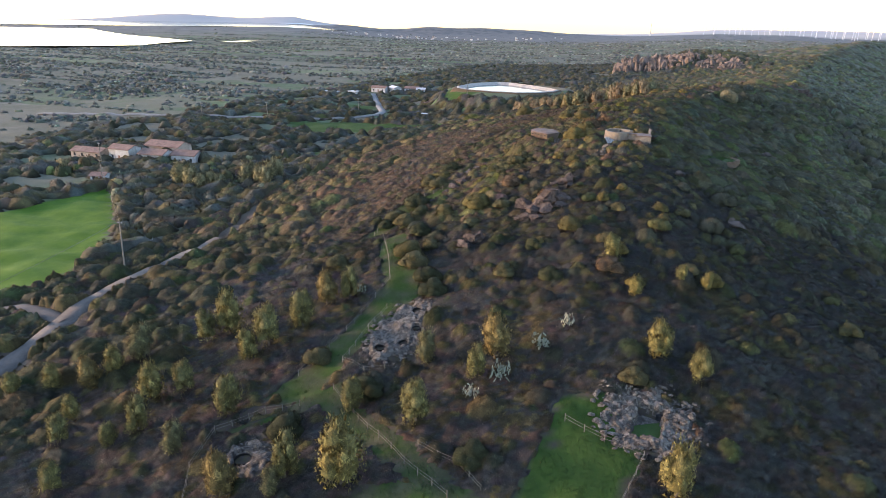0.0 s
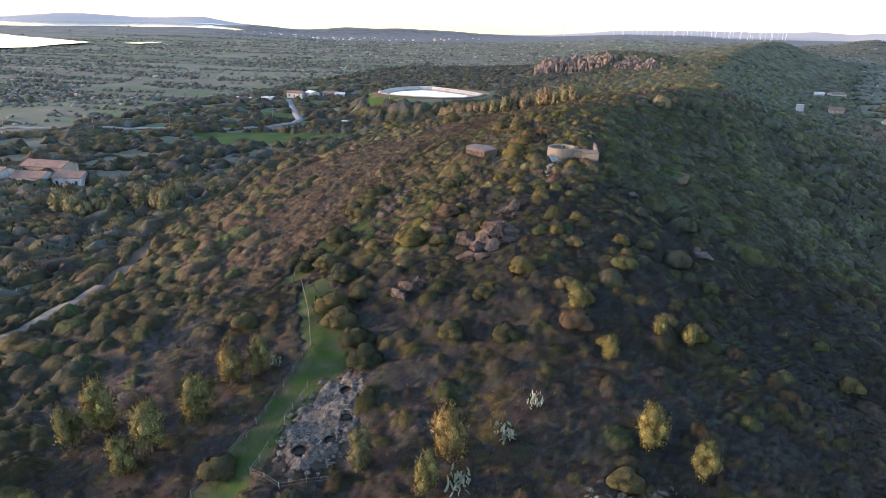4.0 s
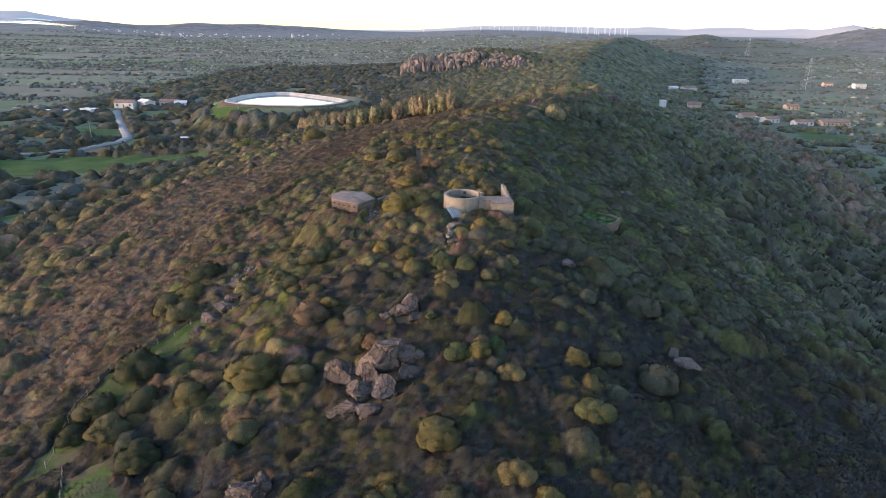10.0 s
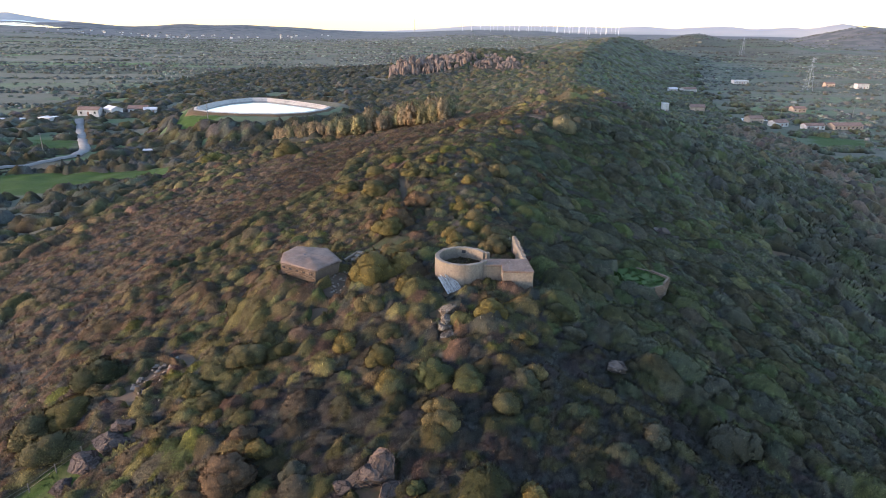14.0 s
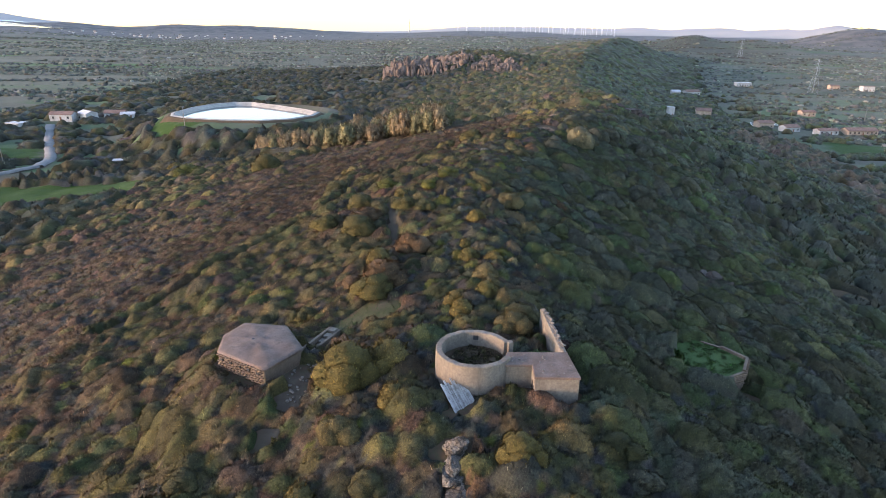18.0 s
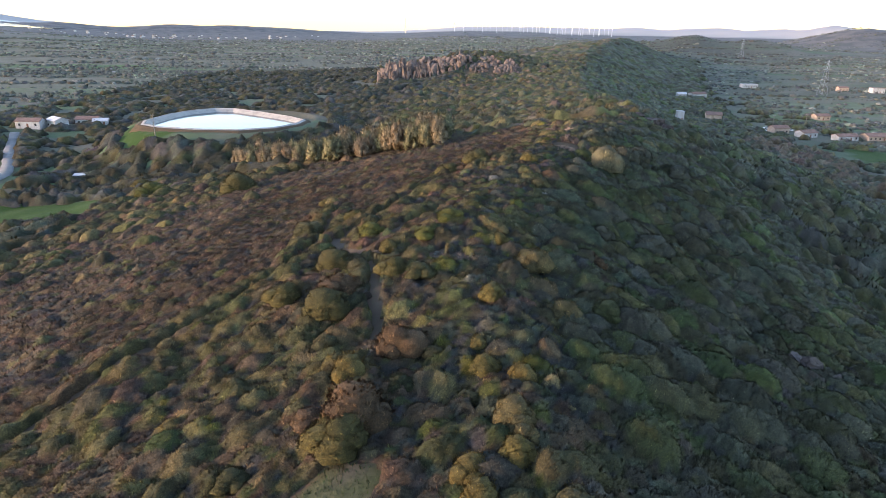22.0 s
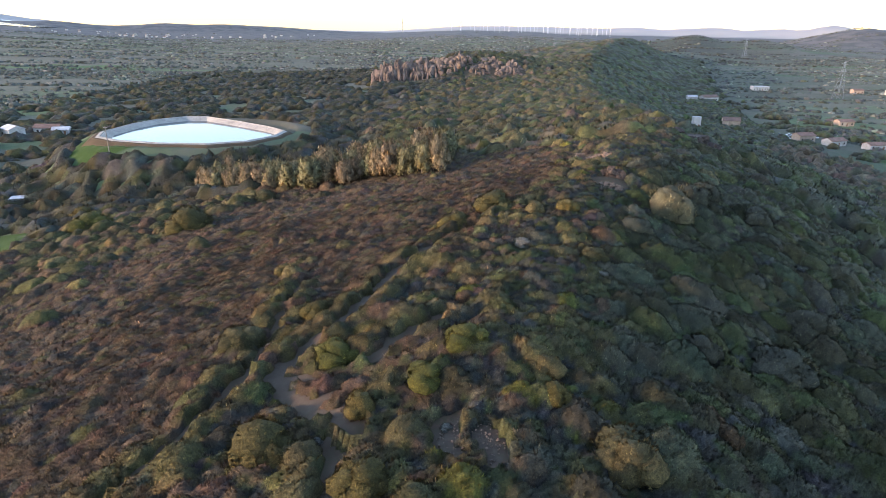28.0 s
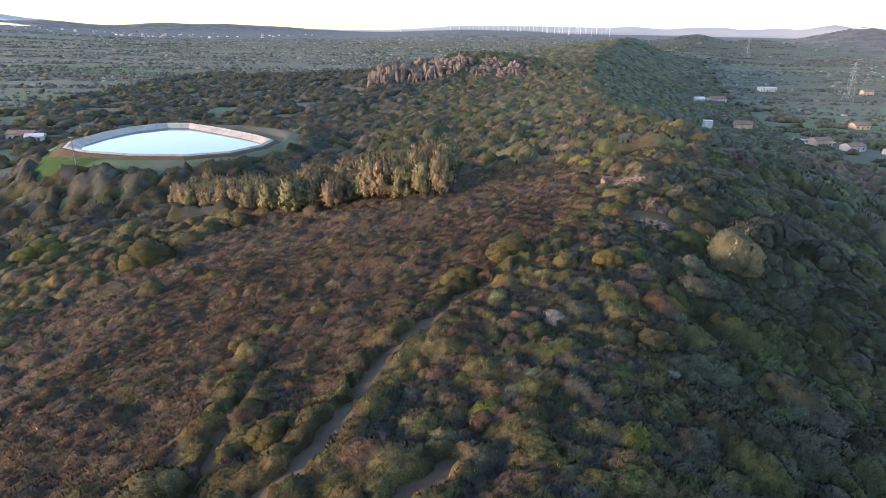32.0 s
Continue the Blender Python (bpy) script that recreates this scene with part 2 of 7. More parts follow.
spine_x = smooth_line([(-500, 20), (-100, 16), (-70, 13), (-40, 6), (-15, 2), (0, 2), (30, 1), (55, -2), (80, 6), (110, 17),
                       (150, 36), (192, 53), (300, 60), (380, 66), (470, 80), (633, 118), (760, 160), (890, 210), (1000, 250), (1300, 340), (2000, 560)])
spine_z = smooth_line([(-500, -30), (-180, -29), (-130, -24), (-105, -19), (-85, -15.5), (-60, -9.8), (-40, -5.8), (-20, -2.4), (-8, -0.6),
                       (5, -0.2), (30, 0.6), (52, 2.4), (80, 1.6), (110, 3.2), (150, 1.5), (192, -2), (300, -8), (400, -12), (470, -12),
                       (633, -6), (760, 0.5), (890, 5.5), (970, 4.5), (1060, 0), (1200, -9), (1400, -22), (1700, -40), (2000, -45)])
left_slope = smooth_line([(-500, 0.12), (-105, 0.14), (-88, 0.09), (-72, 0.13), (-55, 0.2), (-35, 0.27), (100, 0.27), (150, 0.2), (190, 0.17), (250, 0.12), (400, 0.06), (600, 0.07), (760, 0.1), (900, 0.15), (2000, 0.15)])
right_slope = smooth_line([(-500, 0.1), (-100, 0.12), (-60, 0.2), (-30, 0.33), (0, 0.36), (500, 0.36), (700, 0.42), (2000, 0.42)])


def waves(x, y, size, seed):
    """Soft unevenness between about -1 and 1, of that size in metres."""
    out = 0.0
    for n in range(4):
        a, p, q = seed * 1.7 + n * 2.4, seed * 3.1 + n, seed * 0.7 + n * 1.9
        k = 6.283 / size * (1 + 0.23 * n)
        out = out + np.sin(k * (x * np.cos(a) + y * np.sin(a)) + p + 1.3 * np.sin(0.6 * k * (x * np.sin(a) - y * np.cos(a)) + q))
    return out / 2.6


def lift(x, y):
    """Towards the coast the far plain rises a little, so that the sea meets the sky where the true horizon does."""
    x, y = np.asarray(x, float), np.asarray(y, float)
    s = np.clip((np.hypot(x, y) - 1300) / 3500, 0, 1)
    coast = np.clip((-0.66 * np.maximum(y, 0) - x) / 400 + 1, 0, 1)
    low = 24.0 * np.clip((np.hypot(x, y) - 1000) / 1600, 0, 1) * (1 - coast) * np.clip(-x / 500, 0, 1) * (y > 0)
    return -low + 30.0 * s * (0.25 + 0.75 * np.clip((-0.66 * np.maximum(y, 0) - x) / 250, 0, 1))


def soft_max(a, b, w):
    m = np.maximum(a, b)
    return m + w * np.log(np.exp((a - m) / w) + np.exp((b - m) / w))


CRAG = (2.0, 560.0)
FAR_HILLS = [  # x, y, width across, width along, height
    (-1560, 3860, 720, 240, 31), (-2226, 3546, 130, 200, 19), (-2050, 3640, 150, 200, 7), (-1742, 3805, 140, 200, 14), (-1388, 3947, 240, 200, 11), (-1050, 4040, 260, 200, 7),
    (-3020, 4000, 270, 110, 50), (-2680, 4205, 150, 110, 22), (-3600, 3500, 500, 110, 55),
    (470, 1420, 110, 220, 11), (640, 1900, 170, 160, 8),
    (690, 1960, 75, 180, 27), (600, 2000, 110, 200, 12), (850, 1900, 105, 180, 29), (1000, 1840, 120, 160, 8),
    (1470, 2480, 120, 220, 54), (1610, 2400, 150, 220, 36), (1330, 2560, 110, 200, 24), (1900, 2200, 250, 250, 50),
    (700, 4850, 800, 160, 44), (1234, 4790, 160, 160, 20), (1571, 4690, 240, 160, 40), (1881, 4580, 190, 160, 48), (2198, 4440, 200, 160, 58),
    (2426, 4320, 150, 160, 62), (2640, 4210, 200, 160, 56), (3050, 3960, 320, 130, 56), (-300, 4950, 500, 130, 8)]


def ground(x, y):
    """The height of the bare ground."""
    x, y = np.asarray(x, float), np.asarray(y, float)
    r = np.hypot(x, y)
    sx, sz = spine_x(y), spine_z(y)
    d = np.maximum(sx - x, 0)
    e = np.maximum(x - sx, 0)
    z = sz - left_slope(y) * (np.sqrt(d * d + 100) - 10) - right_slope(y) * (np.sqrt(e * e + 36) - 6)
    away = 1 / (1 + np.exp(-(x - sx) / 60.0))
    plain = -27.0 - 14.0 * away * np.clip((y + 150) / 300, 0, 1) + 1.2 * waves(x, y, 420, 2) + lift(x, y)
    z = soft_max(z, plain, 3.0)
    z = z + 15.0 * np.exp(-(((x - CRAG[0]) / 62) ** 2 + ((y - CRAG[1]) / 48) ** 2) ** 1.3)
    for hx, hy, wa, wl, h in FAR_HILLS:
        u, v = np.array([hy, -hx]) / math.hypot(hx, hy), np.array([hx, hy]) / math.hypot(hx, hy)
        z = z + h * np.exp(-(((x - hx) * u[0] + (y - hy) * u[1]) / wa) ** 2 - (((x - hx) * v[0] + (y - hy) * v[1]) / wl) ** 2)
    rough = np.clip(1.4 - r / 900, 0.15, 1.0)
    z = z + rough * (0.45 * waves(x, y, 23, 1) + 0.2 * waves(x, y, 8, 5))
    # the levelled bank of the reservoir
    e = np.hypot((x + 98) / 33, (y - 239) / 31)
    q = np.clip((e - 1.0) / 0.9, 0, 1)
    q = q * q * (3 - 2 * q)
    z = z * q + (1 - q) * (-13.6)
    z = z - 5.0 * np.clip((1.0 - e) / 0.12, 0, 1)
    # the terrace under the ruins
    q = np.clip((np.hypot((x + 1), (y - 1) * 1.1) - 7) / 8, 0, 1)
    z = z * q + (1 - q) * (-0.35)
    # the shelf on which the low bunker stands
    q = np.clip((np.hypot(x + 17.6, y - 2.2) - 4.2) / 5, 0, 1)
    z = z * q + (1 - q) * (-1.35 + 0.06 * (y - 2))
    return z


LAGOON = [(-1125, 590), (-1033, 692), (-1010, 780), (-1104, 1015), (-1500, 1180), (-1900, 1420), (-2018, 1513), (-2350, 1394), (-2800, 1300), (-3300, 1100), (-2900, 300), (-1700, 250)]
POND = [(-1020, 1020), (-985, 1030), (-1000, 1120), (-1030, 1105)]
OPEN_SEA = [(-2436, 2095), (-2150, 2480), (-1830, 2830), (-2100, 3350), (-2540, 4080), (-3250, 3550), (-4000, 2650), (-4600, 1500), (-4700, 1000), (-3900, 1150), (-2950, 1560)]


# ---- the ground sheet ----
def near_line(x, y, pts):
    """The distance to a broken line."""
    best = np.full(np.shape(x), 1e9)
    for (ax, ay), (bx, by) in zip(pts[:-1], pts[1:]):
        ux, uy = bx - ax, by - ay
        s = np.clip(((x - ax) * ux + (y - ay) * uy) / (ux * ux + uy * uy), 0, 1)
        best = np.minimum(best, np.hypot(x - ax - s * ux, y - ay - s * uy))
    return best


def inside(x, y, poly):
    hit = np.zeros(np.shape(x), bool)
    for (ax, ay), (bx, by) in zip(poly, poly[1:] + poly[:1]):
        cross = (ay > y) != (by > y)
        hit ^= cross & (x < (bx - ax) * (y - ay) / (by - ay + 1e-9) + ax)
    return hit


TRAILS = [  # a broken line on the ground, half its width, how bare it is
    ([(-9.5, 30), (-11, 39), (-12, 46.5)], 0.32, 0.6),
    ([(-17.8, 58.5), (-16.4, 61.1), (-14.7, 62.5), (-13.5, 67.8), (-11.2, 77), (-8.6, 80.2), (-5, 87.6), (2, 93), (9, 98)], 0.55, 0.8),
    ([(-43, 20), (-31, 37), (-25.4, 45), (-22.1, 52.7), (-20.8, 58.1)], 0.4, 0.5),
    ([(-20.8, 58.1), (-21.2, 63.9), (-21.6, 69.3), (-22, 79.9)], 0.1, 0.4),
    ([(-10.5, 56.5), (-8.1, 59.5), (-6.7, 60.9), (-5.4, 61.7)], 0.5, 0.7),
    ([(-74, -100), (-76, -92), (-77, -85), (-81, -70), (-80, -60), (-84, -40), (-95, -10)], 1.9, 1.0),
    ([(-77, -85), (-90, -84), (-104, -90)], 1.3, 1.0),
    ([(-212, 266), (-188, 228), (-164, 192), (-162, 181)], 2.2, 1.0),
    ([(-162, 181), (-174, 154), (-197, 141), (-240, 120), (-330, 90)], 1.8, 1.0),
    ([(-31, -100), (-29, -96), (-24, -92), (-20, -91), (-14, -95), (-8, -98), (0, -101)], 0.35, 0.2),
]
TURFS = [
    [(-37, -46), (-33, -44), (-27, -53), (-19, -67), (-20, -71), (-21, -80), (-22, -91), (-29, -94), (-27, -87), (-26, -78), (-26, -66), (-33, -55)],
    [(-42, -46), (-37, -43), (-36, -33), (-33, -26), (-29, -19), (-31, -18), (-37, -23), (-41, -30)],
    [(7.5, -85), (12.5, -84), (15, -88.5), (17, -92), (16, -98), (13, -106), (6, -104), (7, -93)],
    [(-161, -42), (-161, -5), (-123, -36), (-98, -68), (-98, -83), (-130, -95), (-200, -70), (-230, -40)],
    [(-190, 132), (-159, 151), (-109, 156), (-102, 142), (-171, 107)],
    [(-135, 224), (-131, 234), (-128, 220), (-121, 211), (-108, 208), (-112, 203), (-124, 201), (-132, 210)],
    [(-200, 210), (-178, 216), (-168, 192), (-186, 186)],
    [(-150, 34), (-123, 58), (-130, 77), (-137, 50)],
    [(217, 344), (250, 338), (226, 295), (203, 301)],
    [(22.5, 8), (25.5, 8), (26.5, 12), (24, 13.5), (22, 11)],
    [(-10, -103), (-1, -100), (4, -101), (2, -108), (-8, -110)],
    [(-31, -101), (-24, -93), (-20, -89.5), (-13, -94), (-1, -99), (-1, -102), (-14, -97.5), (-21, -93), (-28, -99)],
    [(-12.5, 8), (-8, 10.5), (-6.5, 13.5), (-10, 14.5), (-13.5, 11)],
]
BARE = [[(-21, 57.3), (-18.7, 58.7), (-16.9, 57.4), (-14.8, 54.2), (-12.9, 53.2), (-10.2, 49.5), (-10, 46.2), (-12.6, 46.8), (-15.3, 50.5), (-18.3, 54)], [(-6.3, 45.6), (-5.8, 48.7), (-3.9, 49), (-1.3, 45.5), (-1.2, 43), (-3.4, 42.5)],
        [(-15.6, -1.2), (-13.2, 3.0), (-12.4, 1.2), (-13.4, -2.8), (-14.6, -6.5), (-16.2, -6.8), (-15.2, -3.2)], [(-35, -14), (-30, -6), (-27, -9), (-31, -16)], [(-84, -96), (-74, -94), (-70, -84), (-72, -101)],
        [(-186, 168), (-150, 176), (-118, 172), (-112, 162), (-160, 152)]]


def spacing(lo, hi, fine_lo, fine_hi, step, grow):
    mid = list(np.arange(fine_lo, fine_hi + step, step))
    a, s = [fine_hi + step], step
    while a[-1] < hi:
        s *= grow
        a.append(a[-1] + s)
    b, s = [fine_lo], step
    while b[-1] > lo:
        s *= grow
        b.append(b[-1] - s)
    return np.array(sorted(set(b[1:] + mid + a)))


def flat_mesh(name, verts, faces, material=None, smooth=False):
    """A mesh object's data from arrays of vertices and of triangles or quads."""
    me = bpy.data.meshes.new(name)
    faces = np.asarray(faces, np.int32)
    n, k = faces.shape
    me.vertices.add(len(verts))
    me.vertices.foreach_set("co", np.asarray(verts, np.float32).ravel())
    me.loops.add(n * k)
    me.loops.foreach_set("vertex_index", faces.ravel())
    me.polygons.add(n)
    me.polygons.foreach_set("loop_start", np.arange(0, n * k, k, dtype=np.int32))
    if smooth:
        me.polygons.foreach_set("use_smooth", np.ones(n, bool))
    me.update(calc_edges=True)
    if material:
        me.materials.append(material)
    return me


def grid_faces(nx, ny):
    i = np.arange(nx * ny).reshape(ny, nx)
    return np.stack([i[:-1, :-1], i[:-1, 1:], i[1:, 1:], i[1:, :-1]], -1).reshape(-1, 4)


def carved(x, y):
    """How deep the hollows cut into the rock go."""
    z = np.zeros(np.shape(x))
    for hx, hy, r, deep in ((17.1, -86.6, 2.9, 1.9),):
        z = z + deep * (np.maximum(abs(x - hx), abs(y - hy)) < r)
    return z


def build_ground():
    gx = spacing(-5200, 5200, -62, 62, 1.15, 1.036)
    gy = spacing(-1500, 5200, -125, 165, 1.15, 1.036)
    X, Y = np.meshgrid(gx, gy)
    x, y = X.ravel(), Y.ravel()
    z = ground(x, y) - carved(x, y)
    dirt, turf, lush = np.zeros(len(x)), np.zeros(len(x)), np.zeros(len(x))
    wob = 0.5 * waves(x, y, 4, 3) + 0.4 * waves(x, y, 11, 4)
    for pts, half, bare in TRAILS:
        d = near_line(x, y, pts) + 0.4 * wob
        dirt = np.maximum(dirt, bare * np.clip((half + 0.7 - d) / 0.9, 0, 1))
        z -= 0.18 * np.clip((half + 0.5 - d) / 0.8, 0, 1)
    for poly in TURFS:
        turf = np.maximum(turf, inside(x + wob, y - wob, poly) * 1.0)
    for poly in (TURFS[3],):
        lush = np.maximum(lush, inside(x + wob, y - wob, poly) * 1.0)
    for poly in BARE:
        dirt = np.maximum(dirt, inside(x + wob, y - wob, poly) * 0.75)
    for poly, much in ((TURFS[0], 0.2), (TURFS[1], 0.2), (TURFS[10], 0.35), (TURFS[11], 0.35), (TURFS[12], 0.6)):
        dirt = np.maximum(dirt, inside(x + wob, y - wob, poly) * np.clip(much + 0.4 * waves(x, y, 6, 8), 0, 0.8))
    r = np.hypot(x, y)
    farm = np.clip((np.maximum(spine_x(y) - 105 - x, x - spine_x(y) - 120) + 30) / 50, 0, 1)
    farm = np.maximum(farm, np.clip((r - 1250) / 200, 0, 1))
    # Distance masks for the haze painted into the land.
    hill_haze = np.clip((r - 1700) / 1000, 0, 1)
    d = x - spine_x(y)
    wood = np.clip((130 - abs(d - 20) + 20 * waves(x, y, 120, 26)) / 30, 0, 1) * np.clip((y - 500) / 80, 0, 1) * np.clip((1400 - y) / 100, 0, 1)
    wood = np.maximum(wood, np.clip(1.4 - np.hypot((x - 600) / 250, (y - 1650) / 430) * 1.25 + 0.1 * waves(x, y, 260, 27), 0, 1))
    remote_haze = np.clip((r - 4450) / 250, 0, 1)
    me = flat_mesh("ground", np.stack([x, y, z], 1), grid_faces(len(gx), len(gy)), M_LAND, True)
    for name, v in (("dirt", dirt), ("turf", turf), ("farm", farm), ("lush", lush), ("hill_haze", hill_haze), ("remote_haze", remote_haze), ("wood", wood), ("nose", np.clip((-30 - y) / 20, 0, 1) * (1 - farm))):
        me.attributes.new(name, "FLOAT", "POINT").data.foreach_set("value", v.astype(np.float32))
    return tagged(new("ground", me), "scrub-covered ridge sloping down to a wide farmed plain", "ground", kind="structure")


build_ground()


def water_sheet(name, label, poly, material, up, step):
    """A sheet of water over the land inside an outline."""
    px, py = [p[0] for p in poly], [p[1] for p in poly]
    bm = bmesh.new()
    vs = []
    n = len(poly)
    for (ax, ay), (bx, by) in zip(poly, poly[1:] + poly[:1]):
        k = max(1, int(math.hypot(bx - ax, by - ay) / step))
        for i in range(k):
            wx, wy = ax + (bx - ax) * i / k, ay + (by - ay) * i / k
            w = step * 0.09
            wx, wy = wx + w * math.sin(i * 1.9 + ax), wy + w * math.sin(i * 2.7 + ay)
            vs.append((wx, wy))
    cx, cy = sum(px) / n, sum(py) / n
    rings = []
    for s in np.linspace(1, 0.04, 14):
        rings.append([bm.verts.new((cx + (a - cx) * s, cy + (b - cy) * s, 0)) for a, b in vs])
    for a, b in zip(rings[:-1], rings[1:]):
        for i in range(len(vs)):
            j = (i + 1) % len(vs)
            bm.faces.new((a[i], a[j], b[j], b[i]))
    bm.faces.new(rings[-1])
    for v in bm.verts:
        v.co.z = -27.0 + up + float(lift(v.co.x, v.co.y))
    bmesh.ops.recalc_face_normals(bm, faces=bm.faces)
    me = bpy.data.meshes.new(name)
    bm.to_mesh(me)
    bm.free()
    me.materials.append(material)
    return tagged(new(name, me), label, "water", kind="structure")


water_sheet("water", "pale lagoon water along the far coast", LAGOON, M_SEA, 2.6, 60)
water_sheet("water", "open sea lying bright under the evening sky", OPEN_SEA, M_SEA, 2.6, 150)
water_sheet("water", "small bright pond near the shore", POND, M_SEA, 2.6, 20)


# ---- how things are put together ----
def part(name, bm, material, parent=None, label="", smooth=False):
    """Links a bmesh as one mesh object, under a thing or a part if one is given."""
    bmesh.ops.recalc_face_normals(bm, faces=bm.faces)
    me = bpy.data.meshes.new(name)
    bm.to_mesh(me)
    bm.free()
    if smooth:
        me.polygons.foreach_set("use_smooth", np.ones(len(me.polygons), bool))
    me.materials.append(material)
    ob = new(name, me)
    if parent:
        ob.parent = parent
    if label:
        ob["label"] = label
    return ob


def thing(name, label, category, group="", at=None):
    ob = tagged(new(name), label, category, group)
    ob.empty_display_size = 0.2
    if at is not None:
        ob.matrix_basis = at
    return ob


def gz(x, y):
    return float(ground(x, y))


def box(bm, cx, cy, cz, sx, sy, sz, turn=0.0, edge=0.0):
    """A block by its centre and full size, with softened edges if asked."""
    r = bmesh.ops.create_cube(bm, size=1.0)
    vs = r["verts"]
    m = Matrix.Translation((cx, cy, cz)) @ Matrix.Rotation(radians(turn), 4, "Z") @ Matrix.Diagonal((sx, sy, sz, 1))
    bmesh.ops.transform(bm, matrix=m, verts=vs)
    if edge:
        es = list({e for v in vs for e in v.link_edges})
        bmesh.ops.bevel(bm, geom=es, offset=edge, segments=1, affect="EDGES")
    return bm


def blocks(*boxes):
    bm = bmesh.new()
    for b in boxes:
        box(bm, *b)
    return bm


def rod(bm, a, b, r0, r1=None, sides=6):
    """A tapered round bar from a to b."""
    a, b = Vector(a), Vector(b)
    r1 = r0 if r1 is None else r1
    d = b - a
    m = Matrix.Translation((a + b) / 2) @ d.to_track_quat("Z", "Y").to_matrix().to_4x4()
    bmesh.ops.create_cone(bm, cap_ends=True, segments=sides, radius1=r0, radius2=r1, depth=d.length, matrix=m)
    return bm


def rods(*list_of):
    bm = bmesh.new()
    for r in list_of:
        rod(bm, *r)
    return bm


def prism(poly, z0, z1, edge=0.0, rough=0.0, bm=None):
    """An upright block over an outline."""
    bm = bm or bmesh.new()
    f = bm.faces.new([bm.verts.new((x, y, z0)) for x, y in poly])
    up = bmesh.ops.extrude_face_region(bm, geom=[f])
    for v in up["geom"]:
        if isinstance(v, bmesh.types.BMVert):
            v.co.z = z1
    if edge:
        bmesh.ops.bevel(bm, geom=bm.edges[:], offset=edge, segments=1, affect="EDGES")
    return bm


def arc_wall(r_in, r_out, a0, a1, z0, z1, n=40, chip=0.03, seed=1):
    """A curved wall between two angles in degrees, its top worn uneven."""
    bm = bmesh.new()
    rnd = random.Random(seed)
    cols = []
    for i in range(n + 1):
        a = radians(a0 + (a1 - a0) * i / n)
        c, s, w = math.cos(a), math.sin(a), rnd.uniform(-chip, chip)
        ring = []
        for r, z in ((r_in, z0), (r_in, z1 - 0.05 + w), (r_in + 0.04, z1 + w), (r_out - 0.05, z1 + w), (r_out, z1 - 0.06 + w), (r_out + 0.04, (z0 + z1) / 2), (r_out + 0.03, z0)):
            ring.append(bm.verts.new((r * c, r * s, z)))
        cols.append(ring)
    for a, b in zip(cols[:-1], cols[1:]):
        for k in range(7):
            bm.faces.new((a[k], a[(k + 1) % 7], b[(k + 1) % 7], b[k]))
    bm.faces.new(cols[0])
    bm.faces.new(list(reversed(cols[-1])))
    return bm


def boulder(size, seed, cuts=3, jag=0.3, flat=0.8, deep=0.62):
    """A broken rock: a lump with many flat faces split off it."""
    bm = bmesh.new()
    bmesh.ops.create_icosphere(bm, subdivisions=cuts, radius=1.15)
    rnd = random.Random(seed * 13 + cuts)
    planes = []
    for _ in range(17):
        n = Vector((rnd.gauss(0, 1), rnd.gauss(0, 1), rnd.gauss(0.2, 0.8))).normalized()
        planes.append((n, rnd.uniform(deep, 1.0)))
    for v in bm.verts:
        p = v.co * 1.3 + Vector((seed * 3.7, seed * 1.3, seed * 2.1))
        v.co = v.co * (1 + jag * 0.5 * noise.noise(p))
        for n, h in planes:
            d = v.co.dot(n)
            if d > h:
                v.co -= n * (d - h)
        v.co += v.co.normalized() * jag * (0.22 * noise.noise(p * 2.9) + 0.12 * noise.noise(p * 7.0))
        v.co = Vector((v.co.x * size[0], v.co.y * size[1], v.co.z * size[2] * flat))
    return bm


# ---- roads of the plain ----
def road(label, pts, half, up_, material):
    """A worn road laid over the land along a broken line."""
    p = [Vector(q) for q in pts]
    fine = []
    for a, b in zip(p[:-1], p[1:]):
        k = max(2, int((b - a).length / 3))
        fine += [a.lerp(b, i / k) for i in range(k)]
    fine.append(p[-1])
    for _ in range(4):
        fine = [fine[0]] + [(fine[i - 1] + fine[i] * 2 + fine[i + 1]) / 4 for i in range(1, len(fine) - 1)] + [fine[-1]]
    bm = bmesh.new()
    rows = []
    for i, q in enumerate(fine):
        t = (fine[min(i + 1, len(fine) - 1)] - fine[max(i - 1, 0)]).normalized()
        o = Vector((-t.y, t.x)) * half * (1 + 0.05 * math.sin(1.7 * i))
        h = max(gz(*(q + o)), gz(*q), gz(*(q - o))) + up_
        rows.append([bm.verts.new((*(q + o * w), h + dz)) for w, dz in ((1.2, -0.6), (1, 0), (0, 0.06), (-1, 0), (-1.2, -0.6))])
    for a, b in zip(rows[:-1], rows[1:]):
        for k in range(4):
            bm.faces.new((a[k], b[k], b[k + 1], a[k + 1]))
    return tagged(part("road", bm, material, None, "", True), label, "road", kind="structure")


M_TRACK = worn("dusty_track", (0.06, 0.053, 0.046), (0.10, 0.09, 0.08), 1.0, 0.95, 0.3, 0.03)
road("dusty track along the foot of the slope", TRAILS[5][0][:6], 1.7, 0.12, M_TRACK)
road("short dusty side track", TRAILS[6][0], 1.3, 0.12, M_TRACK)
road("pale concrete road up to the white houses", TRAILS[7][0], 1.8, 0.5, M_ASPHALT)
road("narrow pale road across the fields", TRAILS[8][0], 1.3, 0.5, M_ASPHALT)


